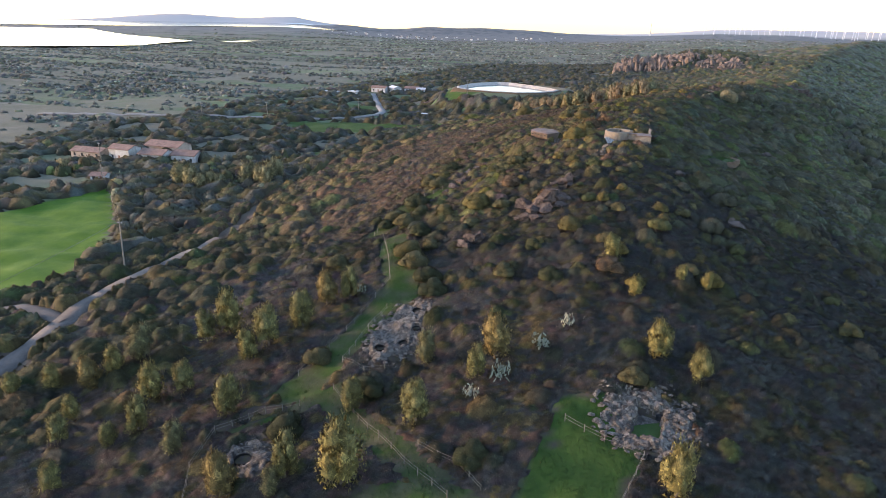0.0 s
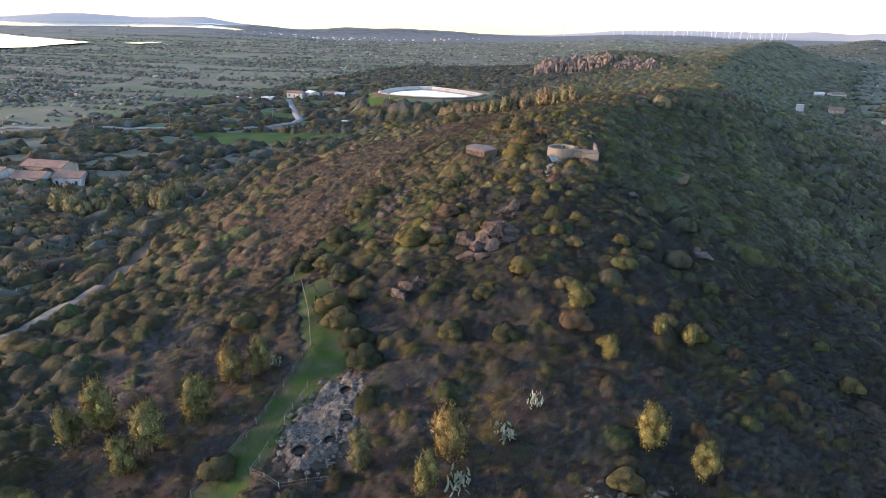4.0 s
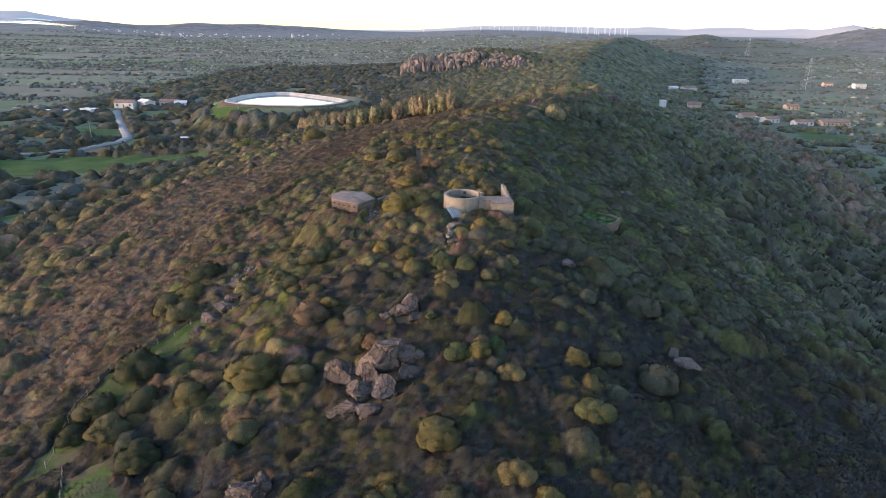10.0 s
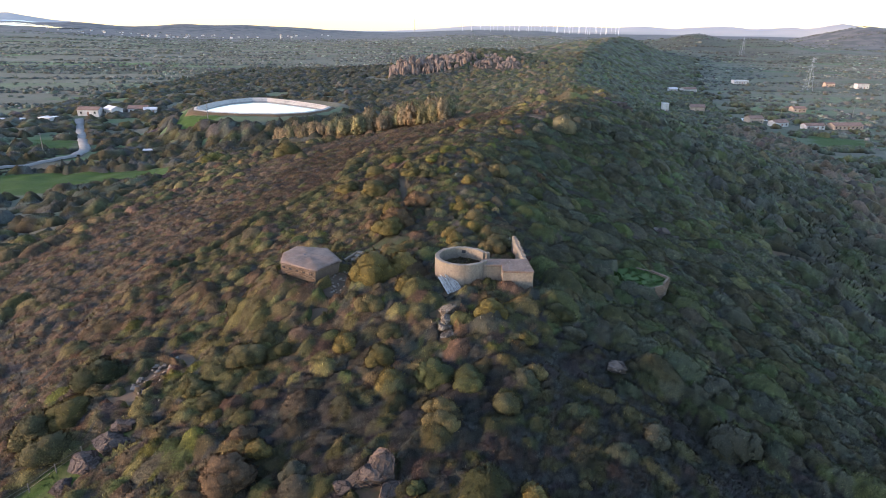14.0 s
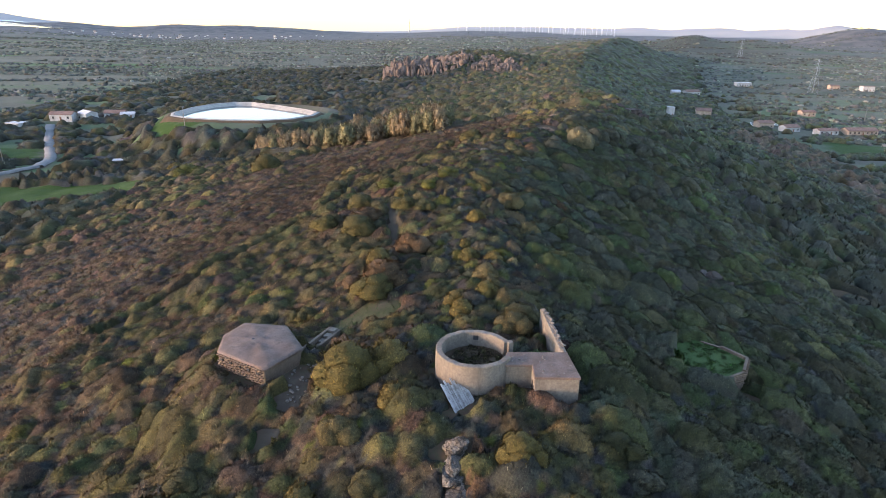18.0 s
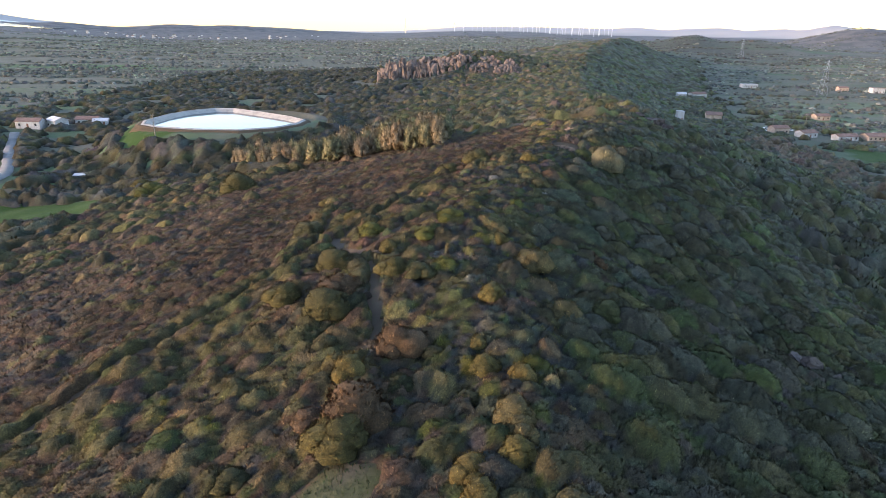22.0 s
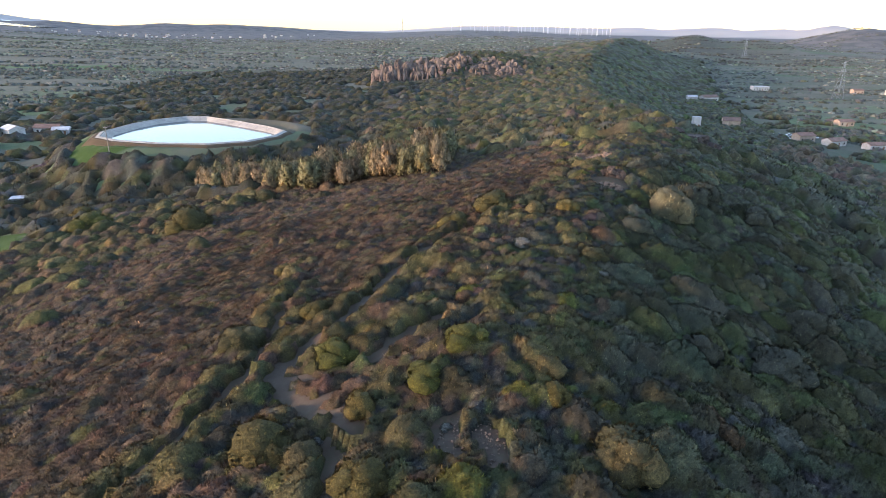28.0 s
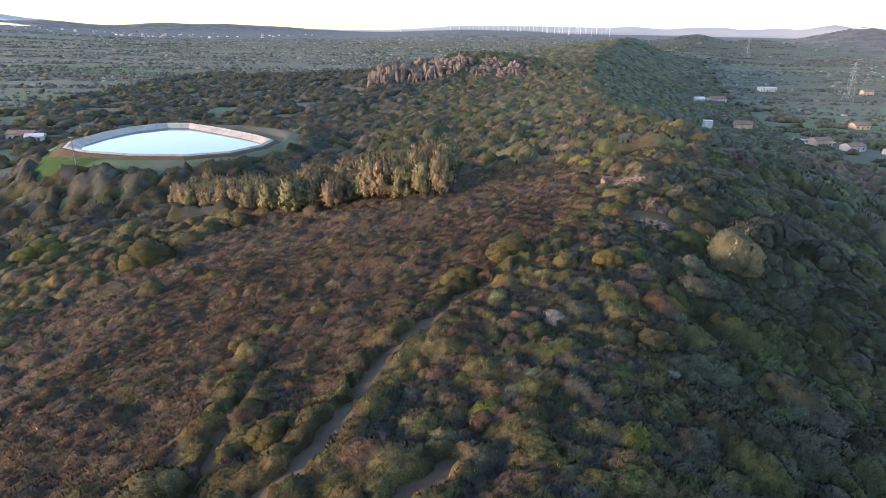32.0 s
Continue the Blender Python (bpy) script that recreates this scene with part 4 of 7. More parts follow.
def far_cover():
    c = Canopy(-262, 262, -240, 668, 1.55)
    near = (c.X > -98) & (c.X < 64) & (c.Y > -122) & (c.Y < 166)
    c.bare |= near
    x, y = spots(108000, -262, 262, -240, 666)
    d = x - spine_x(y)
    farm = ((d < -105) & ~((x > -135) & (y > 100) & (y < 340))) | (d > 128)
    patch = waves(x, y, 60, 21) + 0.7 * waves(x, y, 23, 22)
    heathy = (d > -75) & (d < -14) & (y < 150)
    keep = (~farm | (patch > np.where(d < 0, np.where((x > -150) & (y < 60), -1.2, -0.3), 0.55))) & ~((x > -94) & (x < 60) & (y > -118) & (y < 160))
    x, y, d, farm, heathy, patch = (a[keep] for a in (x, y, d, farm, heathy, patch))
    big = (patch > 0.2) & ~heathy | (RNG.random(len(x)) < np.where(heathy, 0.05, 0.25))
    rad = np.where(big, 2.1, 1.45) * np.clip(np.exp(RNG.normal(0, 0.25, len(x))), 0.5, 1.4)
    rad = np.where(heathy & ~big, rad * 0.8, rad)
    high = rad * RNG.uniform(0.6, 1.15, len(x)) * np.where(big, 1.1, 0.65)
    belt = (d > 96) & (d < 126) & (y > 90) & (y < 360)  # tall reeds at the foot of the shaded slope
    high = np.where(belt, 1.5 * high, high)
    sunny = heathy & ~big
    right = ~sunny & (d > 6) & ~belt
    top = ~sunny & ~right & ~belt & (d > -95) & (y > 60)
    rest = ~sunny & ~right & ~belt & ~top
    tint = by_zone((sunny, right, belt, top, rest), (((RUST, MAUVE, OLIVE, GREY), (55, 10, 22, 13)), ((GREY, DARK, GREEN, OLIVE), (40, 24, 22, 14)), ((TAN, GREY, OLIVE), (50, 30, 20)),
                   ((OLIVE, GREEN, GREY, TAN), (52, 14, 28, 6)), ((GREY, OLIVE, DARK, HAZY), (38, 26, 14, 22))), x, y, 0.13)
    tint[rest] *= 0.78
    tint[(d < -50) & (y > 40) & (x > -200)] *= 0.84
    # On the right slope the tint pales with distance, haze put into colour.
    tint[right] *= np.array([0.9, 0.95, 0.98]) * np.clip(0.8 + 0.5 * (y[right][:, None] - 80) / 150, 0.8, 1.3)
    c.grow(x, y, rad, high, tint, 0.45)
    # Toned lighter than the near scrub, with distance haze in the tint.
    c.finish(0.2, 0.94, (1.0, 0.98, 0.96))
    c.sheet("far_scrub", "dense grey-green scrub and small trees beyond the near ridge", "scrub")
    x, y = spots(640000, -262, 262, -240, 640)
    k = (np.hypot(x + 40, y - 80) < 190) | (RNG.random(len(x)) < 0.28)
    c.sprays("far_twigs", "leafy outlines of the farther bushes and small trees", "scrub", x[k], y[k], 0.75)
    # the wooded hump where the ridge rises again
    c = Canopy(-110, 480, 632, 1240, 3.6)
    x, y = spots(26000, -110, 480, 645, 1240)
    d = x - spine_x(y)
    keep = (d > -130 + 30 * waves(x, y, 90, 23)) & (d < 118 + 10 * waves(x, y, 50, 24)) & ((d > -25) | (waves(x, y, 70, 25) > -0.4))
    x, y, d = x[keep], y[keep], d[keep]
    rad = 4.0 * np.clip(np.exp(RNG.normal(0, 0.25, len(x))), 0.6, 1.5)
    # The flank past the crest gets darker tints that carry its shade.
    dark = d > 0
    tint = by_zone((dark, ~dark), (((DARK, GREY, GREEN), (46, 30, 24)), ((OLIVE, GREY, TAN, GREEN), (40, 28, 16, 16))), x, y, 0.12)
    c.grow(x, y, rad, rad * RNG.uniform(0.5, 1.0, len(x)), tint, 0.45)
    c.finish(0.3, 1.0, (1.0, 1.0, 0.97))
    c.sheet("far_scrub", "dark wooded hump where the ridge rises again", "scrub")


def plain_trees():
    """Hedges, groves and scattered trees of the plain."""
    far = [dome_bush(s, 6, 0.5, 2, 5, 0.3, 0.95) for s in range(40, 44)]
    specks = [dome_bush(s, 0, 0.3, 2, 4, 0.3, 1.0) for s in range(46, 49)]
    n = 62000
    a, r = RNG.uniform(-1.45, 1.2, n), 250 + 3500 * RNG.random(n) ** 1.35
    x, y = r * np.sin(a), r * np.cos(a)
    hx, hy = [], []
    for k in range(520):  # rows of hedge between the strips of field
        y0 = 180 + 2600 * (k / 520) ** 1.5
        x0 = RNG.uniform(-1600, 1600)
        x1 = x0 + RNG.uniform(150, 900)
        m = int(abs(x1 - x0) / (2.9 + y0 / 360))
        u = np.linspace(0, 1, m) + RNG.normal(0, 0.002, m)
        hx.append(x0 + (x1 - x0) * u)
        hy.append(y0 + (x1 - x0) * u * RNG.uniform(-0.12, 0.12) + RNG.normal(0, 1.6, m))
    hx, hy = np.concatenate(hx), np.concatenate(hy)
    on = waves(hx, hy, 210, 41) > -0.5
    x, y = np.concatenate([x, hx[on]]), np.concatenate([y, hy[on]])
    row = np.arange(len(x)) >= n
    n, r = len(x), np.hypot(x, y)
    grove = waves(x * 0.45, y * 1.5, 330, 35) + 0.7 * waves(x * 0.4, y * 1.8, 110, 36) > 0.2
    d = x - spine_x(y)
    ridge = (d > -60 - 0.08 * y) & (d < 120)
    keep = (row | grove & (r < 1700) | ridge & (r < 2000) | (RNG.random(n) < 0.035)) & (((abs(x) > 258) | (y > 634)) | (d > 165)) & ~((abs(d) < 110) & (y > 634) & (y < 1230)) & clear_of(x, y)
    for poly in (LAGOON, OPEN_SEA, POND):
        keep &= ~inside(x, y, poly)
    x, y, r, row = x[keep], y[keep], r[keep], row[keep]
    rad = np.clip(1.6 * np.exp(RNG.normal(0, 0.3, len(x))), 1.0, 3.6) * (1 + r / 4500)
    for m, shapes in ((r < 900, far), (r >= 900, specks)):
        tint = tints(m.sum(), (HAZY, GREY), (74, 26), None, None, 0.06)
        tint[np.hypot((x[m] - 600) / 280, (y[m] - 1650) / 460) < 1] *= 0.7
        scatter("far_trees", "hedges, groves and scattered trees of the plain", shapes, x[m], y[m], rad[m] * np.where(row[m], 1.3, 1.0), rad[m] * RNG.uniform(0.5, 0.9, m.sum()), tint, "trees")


def grass():
    """Short grass blades on the turf of the visitors' path and the court."""
    for poly in (TURFS[0], TURFS[1], TURFS[2], TURFS[10], TURFS[11], TURFS[12]):
        px, py = [q[0] for q in poly], [q[1] for q in poly]
        area = (max(px) - min(px)) * (max(py) - min(py))
        x, y = spots(int(min(area, 900) * 34), min(px), max(px), min(py), max(py))
        ok = inside(x, y, poly) & (np.hypot(x - 17, y + 86.5) > 4.6)
        x, y = x[ok], y[ok]
        p = np.stack([x, y, ground(x, y) + 0.02], 1)
        d = np.tile([0.0, 0.0, 1.0], (len(x), 1))
        t = leaf_tris(p, d, 0.15, RNG, 0.9, 0.2)
        me = flat_mesh("grass", t, np.arange(len(t)).reshape(-1, 3), M_LEAF, True)
        me.normals_split_custom_set_from_vertices(soft_normals(d, RNG, 0.3).astype(np.float32))
        c = np.repeat(tints(len(x), ((0.016, 0.044, 0.008), (0.026, 0.054, 0.010), (0.05, 0.056, 0.02)), (50, 40, 10), x, y, 0.15), 3, axis=0)
        me.attributes.new("tint", "FLOAT_COLOR", "POINT").data.foreach_set("color", np.concatenate([c, np.ones((len(c), 1))], 1).astype(np.float32).ravel())
        tagged(new("grass", me), "short green grass on the turf between the rocks", "grass", kind="stuff")


def farm_trees():
    """Round trees that stand close about the farm and along its field."""
    x = np.concatenate([RNG.normal(-186, 26, 170), RNG.uniform(-150, -104, 150)])
    y = np.concatenate([RNG.normal(26, 17, 170), RNG.uniform(-70, 40, 150)])
    ok = clear_of(x, y)
    for n_, hx, hy, *_ in HOUSES[:6]:
        ok &= np.hypot((x - hx) / 11, (y - hy) / 8) > 1
    x, y = x[ok], y[ok]
    rad = RNG.uniform(1.3, 3.2, len(x))
    k = thinned(x, y, rad, 0.6)
    shapes = [dome_bush(s, 140, 0.16, 4, 9, 0.28, 0.9, -0.3, 0.6) for s in range(50, 54)]
    scatter("farm_trees", "round olive and carob trees about the farm", shapes, x[k], y[k], rad[k], rad[k] * RNG.uniform(0.9, 1.3, len(k)), tints(len(k), (GREY, OLIVE, GREEN, DARK), (38, 26, 22, 14)), "trees")


near_cover()
far_cover()
grass()
plain_trees()


# ---- the concrete emplacement on the crest ----
def emplacement():
    t = thing("gun_emplacement", "ruined round concrete gun emplacement with an attached flat-roofed block", "bunker", at=Matrix.Translation((0, 0, 0)))
    part("ring_wall", arc_wall(2.52, 3.0, 22, 336, -0.75, 2.0, 60), M_CONCRETE, t, "curved concrete wall, open on one side")
    bm = bmesh.new()
    bmesh.ops.create_circle(bm, cap_ends=True, segments=40, radius=2.6, matrix=Matrix.Translation((0, 0, 0.75)))
    for v in bm.verts:
        v.co.z += 0.1 * math.sin(3 * v.co.x) * math.cos(2 * v.co.y)
    part("floor", bm, M_LAND, t, "earth and rubble floor with weeds")
    box_poly = [(2.35, -1.9), (4.35, -1.75), (4.35, -3.5), (7.6, -3.4), (7.15, 0.2), (2.6, -0.15)]
    part("block", prism(box_poly, -1.6, 1.52, 0.05), M_CONCRETE, t, "bare concrete block")
    roof = [(2.15, -2.0), (4.3, -1.85), (4.3, -3.56), (7.66, -3.46), (7.2, 0.25), (2.5, -0.05)]
    part("roof_slab", prism(roof, 1.523, 1.72, 0.03), M_CONCRETE_TOP, t, "gritty weathered roof slab")
    part("side_wall", prism([(6.75, 0.22), (7.2, 0.26), (6.45, 8.1), (6.0, 8.05)], -1.0, 1.7, 0.04), M_CONCRETE, t, "long broken wall")
    rnd = random.Random(14)
    for i in range(34):
        px, py = rnd.uniform(4.5, 7.2), rnd.uniform(-3.3, 0.0)
        if i % 3 == 0:
            px, py = rnd.uniform(2.7, 4.5), rnd.uniform(-1.6, -0.3)
        k = rnd.uniform(0.04, 0.13)
        part("debris_stone", boulder((k, k * 0.9, k * 0.6), i + 160, 1), M_RUBBLE, t).location = (px, py, 1.72 + 0.3 * k)
    part("end_pier", prism([(2.72, 0.8), (3.1, 1.0), (2.95, 1.45), (2.5, 1.25)], 0.2, 2.02, 0.03), M_CONCRETE, t)
    # Niche and doorway are dark plates that stand in for shade in a recess.
    bm = blocks((0.15, 2.44, 1.55, 0.42, 0.06, 0.36))
    part("niche", bm, M_GLASS_SHADE, t, "small square niche in the wall")
    part("doorway", blocks((4.345, -2.6, -0.2, 0.05, 0.9, 1.7)), M_GLASS_SHADE, t, "dark doorway")
    rnd = random.Random(4)
    for i in range(26):
        u = i / 26
        p = Vector((7.2 - 0.72 * u, 0.3 + 7.7 * u, 1.72))
        part("coping_stone", boulder((0.2, 0.17, 0.1), i + 60, 1), M_RUBBLE, t).location = p + Vector((rnd.uniform(-0.35, 0.0), 0, rnd.uniform(0, 0.08)))
    return t


emplacement()


M_RUST_STONE = worn("brown_rubble", (0.081, 0.056, 0.041), (0.180, 0.126, 0.090), 4, 0.95, 0.8, 0.05)


M_WARM = worn("brown_stained_concrete", (0.086, 0.063, 0.045), (0.149, 0.113, 0.083), 1.6, 0.95, 0.6, 0.04, (0.055, 0.042, 0.032))


def shelter():
    """The low bunker with a shallow vaulted roof and a row of loopholes."""
    t = thing("concrete_bunker", "low concrete bunker with a shallow domed roof and a rubble-faced front", "bunker")
    outline = [(-20.9, 1.5), (-16.3, -1.0), (-14.2, 2.5), (-16.6, 6.3), (-20.4, 6.6), (-21.4, 4.2)]
    part("wall", prism(outline, -3.6, -0.123, 0.06), M_WARM, t, "cracked concrete walls")
    bm = bmesh.new()
    cx, cy = -18.2, 3.3
    rings = []
    for s, z in ((1.02, -0.12), (1.02, 0.06), (0.95, 0.12), (0.8, 0.17), (0.6, 0.22), (0.4, 0.25), (0.2, 0.27)):
        ring = []
        for (ax, ay), (bx, by) in zip(outline, outline[1:] + outline[:1]):
            for k in range(5):
                px, py = ax + (bx - ax) * k / 5, ay + (by - ay) * k / 5
                w = 0.05 * math.sin(7 * px + 3 * py)
                ring.append(bm.verts.new((cx + (px - cx) * s, cy + (py - cy) * s, z + w * (z > 0.1))))
        rings.append(ring)
    for a, b in zip(rings[:-1], rings[1:]):
        for i in range(len(a)):
            bm.faces.new((a[i], a[(i + 1) % len(a)], b[(i + 1) % len(a)], b[i]))
    bm.faces.new(rings[-1])
    bm.faces.new(list(reversed(rings[0])))
    part("roof", bm, M_CONCRETE_TOP, t, "shallow domed roof, brownish and worn", True)
    # Dark disc in place of the shade inside the vent.
    part("vent", rods(((-18.6, 3.4, 0.2), (-18.6, 3.4, 0.285), 0.12, 0.12, 8)), M_GLASS_SHADE, t, "small dark vent hole")
    rnd = random.Random(9)
    a, b = Vector((-20.95, 1.42, 0)), Vector((-16.35, -1.08, 0))
    face = (b - a).normalized()
    out = Vector((face.y, -face.x, 0))
    for row in range(6):
        for i in range(15):
            p = a + face * (0.17 + 0.34 * i + 0.12 * (row % 2)) + out * rnd.uniform(0.0, 0.1)
            s = part("stone", boulder((0.19, 0.12, 0.09), i + row * 17, 1, 0.25), M_RUST_STONE, t)
            s.location = (p.x, p.y, -0.1 - 0.2 * row - 0.14 * (row > 1) + rnd.uniform(-0.03, 0.03))
    # Loopholes are dark blocks, their inner shade given by colour.
    for i in range(5):
        p = a + face * (0.5 + 1.02 * i) + out * 0.02
        w = part("loophole", blocks((0, 0, 0, 0.3, 0.1, 0.22)), M_GLASS_SHADE, t, "dark loophole")
        w.matrix_basis = Matrix.Translation((p.x, p.y, -0.46)) @ Matrix.Rotation(math.atan2(face.y, face.x), 4, "Z")
    # the sunken stair behind
    for dx, dy in ((-0.45, 0.25), (0.45, -0.25)):
        part("stair_wall", prism([(-14.5 + dx - 0.12, 3.2 + dy), (-14.5 + dx + 0.12, 3.2 + dy - 0.1), (-12.6 + dx + 0.12, 8.0 + dy - 0.1), (-12.6 + dx - 0.12, 8.0 + dy)], -2.2, -0.85, 0.02), M_WARM, t)
    for i in range(6):
        u = i / 5
        part("step", blocks((-14.2 + 1.5 * u, 3.9 + 3.6 * u, -1.75 + 0.18 * i, 0.62, 0.62, 0.2, -21)), M_CONCRETE, t)
    return t


shelter()


def low_ruin():
    """The turf-filled ruin on the shaded side, round at one end."""
    t = thing("walled_emplacement", "low ruined masonry emplacement filled with green turf", "bunker")
    pts = [(20.0, 8.6), (23.6, 7.7), (25.6, 8.9), (26.9, 11.3), (25.2, 13.6), (23.6, 14.9), (20.2, 17.2), (17.8, 15.5)]
    rnd = random.Random(3)
    for n, ((ax, ay), (bx, by)) in enumerate(zip(pts, pts[1:])):
        d = Vector((bx - ax, by - ay, 0))
        o = Vector((-d.y, d.x, 0)).normalized() * 0.26
        top = -4.62 + (0.2 if n in (2, 3) else 0) - 0.4 * (n > 4)
        part("wall", prism([(ax, ay), (bx, by), (bx + o.x, by + o.y), (ax + o.x, ay + o.y)], -9.2, top, 0.03), M_WARM, t)
        if n < 4:
            for i in range(int(d.length / 0.45)):
                for row in range(4):
                    p = Vector((ax, ay, 0)) + d.normalized() * (0.25 + 0.45 * i + 0.15 * (row % 2)) - o * 0.06
                    s = part("stone", boulder((0.24, 0.14, 0.15), i * 3 + row * 7 + n, 1, 0.25), M_RUST_STONE, t)
                    s.location = (p.x, p.y, top - 0.2 - 0.32 * row)
    inner = [(x + (22 - x) * 0.03, y + (12 - y) * 0.03) for x, y in pts]
    part("turf", prism(inner, -8.5, -4.72, 0.1), M_TURF, t, "green turf filling the ruin")
    return t


M_TURF = worn("turf", (0.024, 0.056, 0.011), (0.044, 0.078, 0.018), 2.5, 0.95, 0.8, 0.08)
low_ruin()


# ---- rocks ----
def outcrop(label, x, y, lumps_at, material, name="rock_outcrop"):
    """A group of rocks grown out of the ground, each a part."""
    t = thing(name, label, "rocks", at=Matrix.Translation((x, y, gz(x, y))))
    for n, (dx, dy, up_, sx, sy, sz) in enumerate(lumps_at):
        r = part("rock", boulder((1.28 * sx, 1.28 * sy, 1.15 * sz), int(abs(x * 7 + n * 3)) % 97, 4, 0.5, 0.8, 0.42), material, t)
        r.location = (dx, dy, gz(x + dx, y + dy) - gz(x, y) + up_)
    return t


outcrop("large cracked pinkish rock outcrop stepping down the slope", -7.0, -38.0, [(0.4, 1.2, 0.6, 2.4, 1.8, 2.4), (2.2, 1.9, 0.5, 1.8, 1.5, 2.1), (-1.2, 0.3, 0.5, 1.3, 1.2, 1.9), (-1.6, -2.4, 0.4, 1.8, 1.3, 1.4), (0.5, -2.2, 0.4, 1.6, 1.2, 1.5),
        (-2.8, -4.2, 0.2, 1.5, 1.1, 1.0), (-0.6, -4.8, 0.2, 1.3, 1.0, 0.9), (2.7, -0.4, 0.3, 1.2, 1.0, 1.3), (1.4, 3.2, 0.3, 1.6, 1.2, 1.2)], M_ROCK_RED)
outcrop("broad grey-pink rock beside the larger outcrop", -11.3, -36.6, [(0, 0, 0.5, 1.5, 1.2, 1.7), (1.2, -1.4, 0.3, 1.2, 1.0, 1.2), (-1.2, 0.4, 0.2, 0.8, 0.8, 0.9)], M_ROCK_RED)
outcrop("grey leaning rock on the slope", -16.4, -51.4, [(0, 0, 0.6, 1.4, 1.1, 1.9), (-1.2, -1.2, 0.4, 1.1, 0.9, 1.2), (0.9, 0.9, 0.5, 1.0, 0.8, 1.5), (-0.3, -2.1, 0.3, 0.9, 0.8, 0.8)], M_ROCK_RED)
outcrop("low pinkish rock between bushes", -5.4, -27.8, [(0.1, 0.2, 0.6, 1.3, 1.0, 1.5), (-1.1, -0.6, 0.3, 1.1, 0.9, 1.0), (-2.4, -1.2, 0.1, 0.9, 0.7, 0.6), (1.0, -1.4, 0.2, 1.0, 0.8, 0.8)], M_ROCK_RED)
outcrop("pale grey rock below the round ruin", -1.4, -9.3, [(0, 0.4, 0.3, 1.0, 0.9, 0.9), (0.15, -0.6, 0.15, 0.9, 0.9, 0.65), (-0.1, -1.6, 0.1, 0.85, 0.9, 0.5), (0.2, -2.7, 0.05, 0.75, 0.8, 0.4)], M_TOMB)
outcrop("low brown cliff above the upper grass path", -30.6, -20.0, [(0, 0, 0.2, 1.4, 1.2, 1.2), (0.8, 2.0, 0.2, 1.2, 1.2, 1.0), (-1.0, -2.0, 0.2, 1.3, 1.2, 0.9), (-2.2, -3.8, 0.1, 1.0, 1.0, 0.6)], M_ROCK_RED)
outcrop("pale flat ledges on the ridge's edge", 45.5, 178, [(0, 0, 0.7, 5.2, 1.3, 0.9), (0.5, 17, 0.8, 5.5, 1.4, 1.0), (-9, 9, 0.6, 3.2, 1.2, 0.8), (7, 28, 0.7, 5.0, 1.5, 1.0), (9, 64, 0.8, 5.5, 1.8, 1.2), (-4, 40, 0.6, 4.0, 1.4, 0.9)], M_ROCK_RED)
outcrop("dark brown rock on the shaded slope", 14.6, -12.8, [(0, 0, 0.6, 0.9, 0.8, 1.1), (0.7, 0.9, 0.3, 0.7, 0.6, 0.6)], M_ROCK)
outcrop("pale boulders on the shaded slope", 35.2, 40.5, [(0, 0, 0.8, 1.3, 0.9, 1.5), (1.2, -1.8, 0.5, 1.1, 0.8, 1.1), (-0.8, 1.9, 0.5, 0.9, 0.8, 1.2)], M_ROCK)
outcrop("grey rocks on the shaded slope", 26.0, -31.0, [(0, 0, 0.5, 1.3, 1.0, 1.0), (-0.9, 2.6, 0.5, 0.7, 0.6, 1.3)], M_ROCK)
outcrop("stepped reddish ledge at the ridge's edge", 55, 172, [(0, 0, 0.8, 4.0, 2.4, 2.2), (-5.5, 3.5, 0.6, 3.6, 2.0, 1.5), (-11, 8, 0.5, 4.4, 1.8, 1.1), (2.5, -5.5, 0.6, 2.6, 2.4, 2.6), (-3, -3, 0.3, 2.2, 1.5, 1.3), (4.6, -10, 0.2, 2.0, 1.6, 1.6)], M_ROCK_RED)
outcrop("broken wall of reddish rock beside a heap of stones", 19.3, 109.5, [(0, 0, 0.6, 1.0, 0.6, 1.6), (1.2, 0.2, 0.5, 0.7, 0.6, 1.4), (-1.1, 0.5, 0.3, 0.7, 0.6, 0.9)], M_ROCK_RED)


def stone_heap(label, x, y, rx, ry, n, size, material, seed):
    """Loose stones lying close together."""
    rnd = random.Random(seed)
    t = thing("stone_heap", label, "stones", at=Matrix.Translation((x, y, gz(x, y))))
    kinds = [part("stone", boulder((size, size * 0.85, size * 0.6), seed + k, 1, 0.3), material, t) for k in range(4)]
    for i in range(n):
        a, r = rnd.uniform(0, 6.283), math.sqrt(rnd.random())
        dx, dy = rx * r * math.cos(a), ry * r * math.sin(a)
        if i < 4:
            o = kinds[i]
        else:
            o = new("stone", kinds[i % 4].data)
            o.parent = t
        k = rnd.uniform(0.5, 1.4)
        o.matrix_basis = Matrix.LocRotScale((dx, dy, gz(x + dx, y + dy) - gz(x, y) + 0.05 + 0.25 * (1 - r)), Euler((rnd.uniform(0, 1), 0, rnd.uniform(0, 6))), (k, k, k))
    return t


stone_heap("heap of grey stones below a broken rock wall", 17.0, 104, 3.2, 1.9, 110, 0.34, M_RUST_STONE, 21)
stone_heap("tumbled pinkish stones of a collapsed hut", 20, 128, 3.6, 2.4, 120, 0.42, M_RUST_STONE, 31)
stone_heap("pale stones and gravel on the bare crest", -3.6, 45.6, 2.2, 2.8, 200, 0.085, M_RUST_STONE, 41)
stone_heap("scattered stones beside the low bunker", -13.4, -0.2, 1.5, 2.6, 60, 0.16, M_RUBBLE, 51)
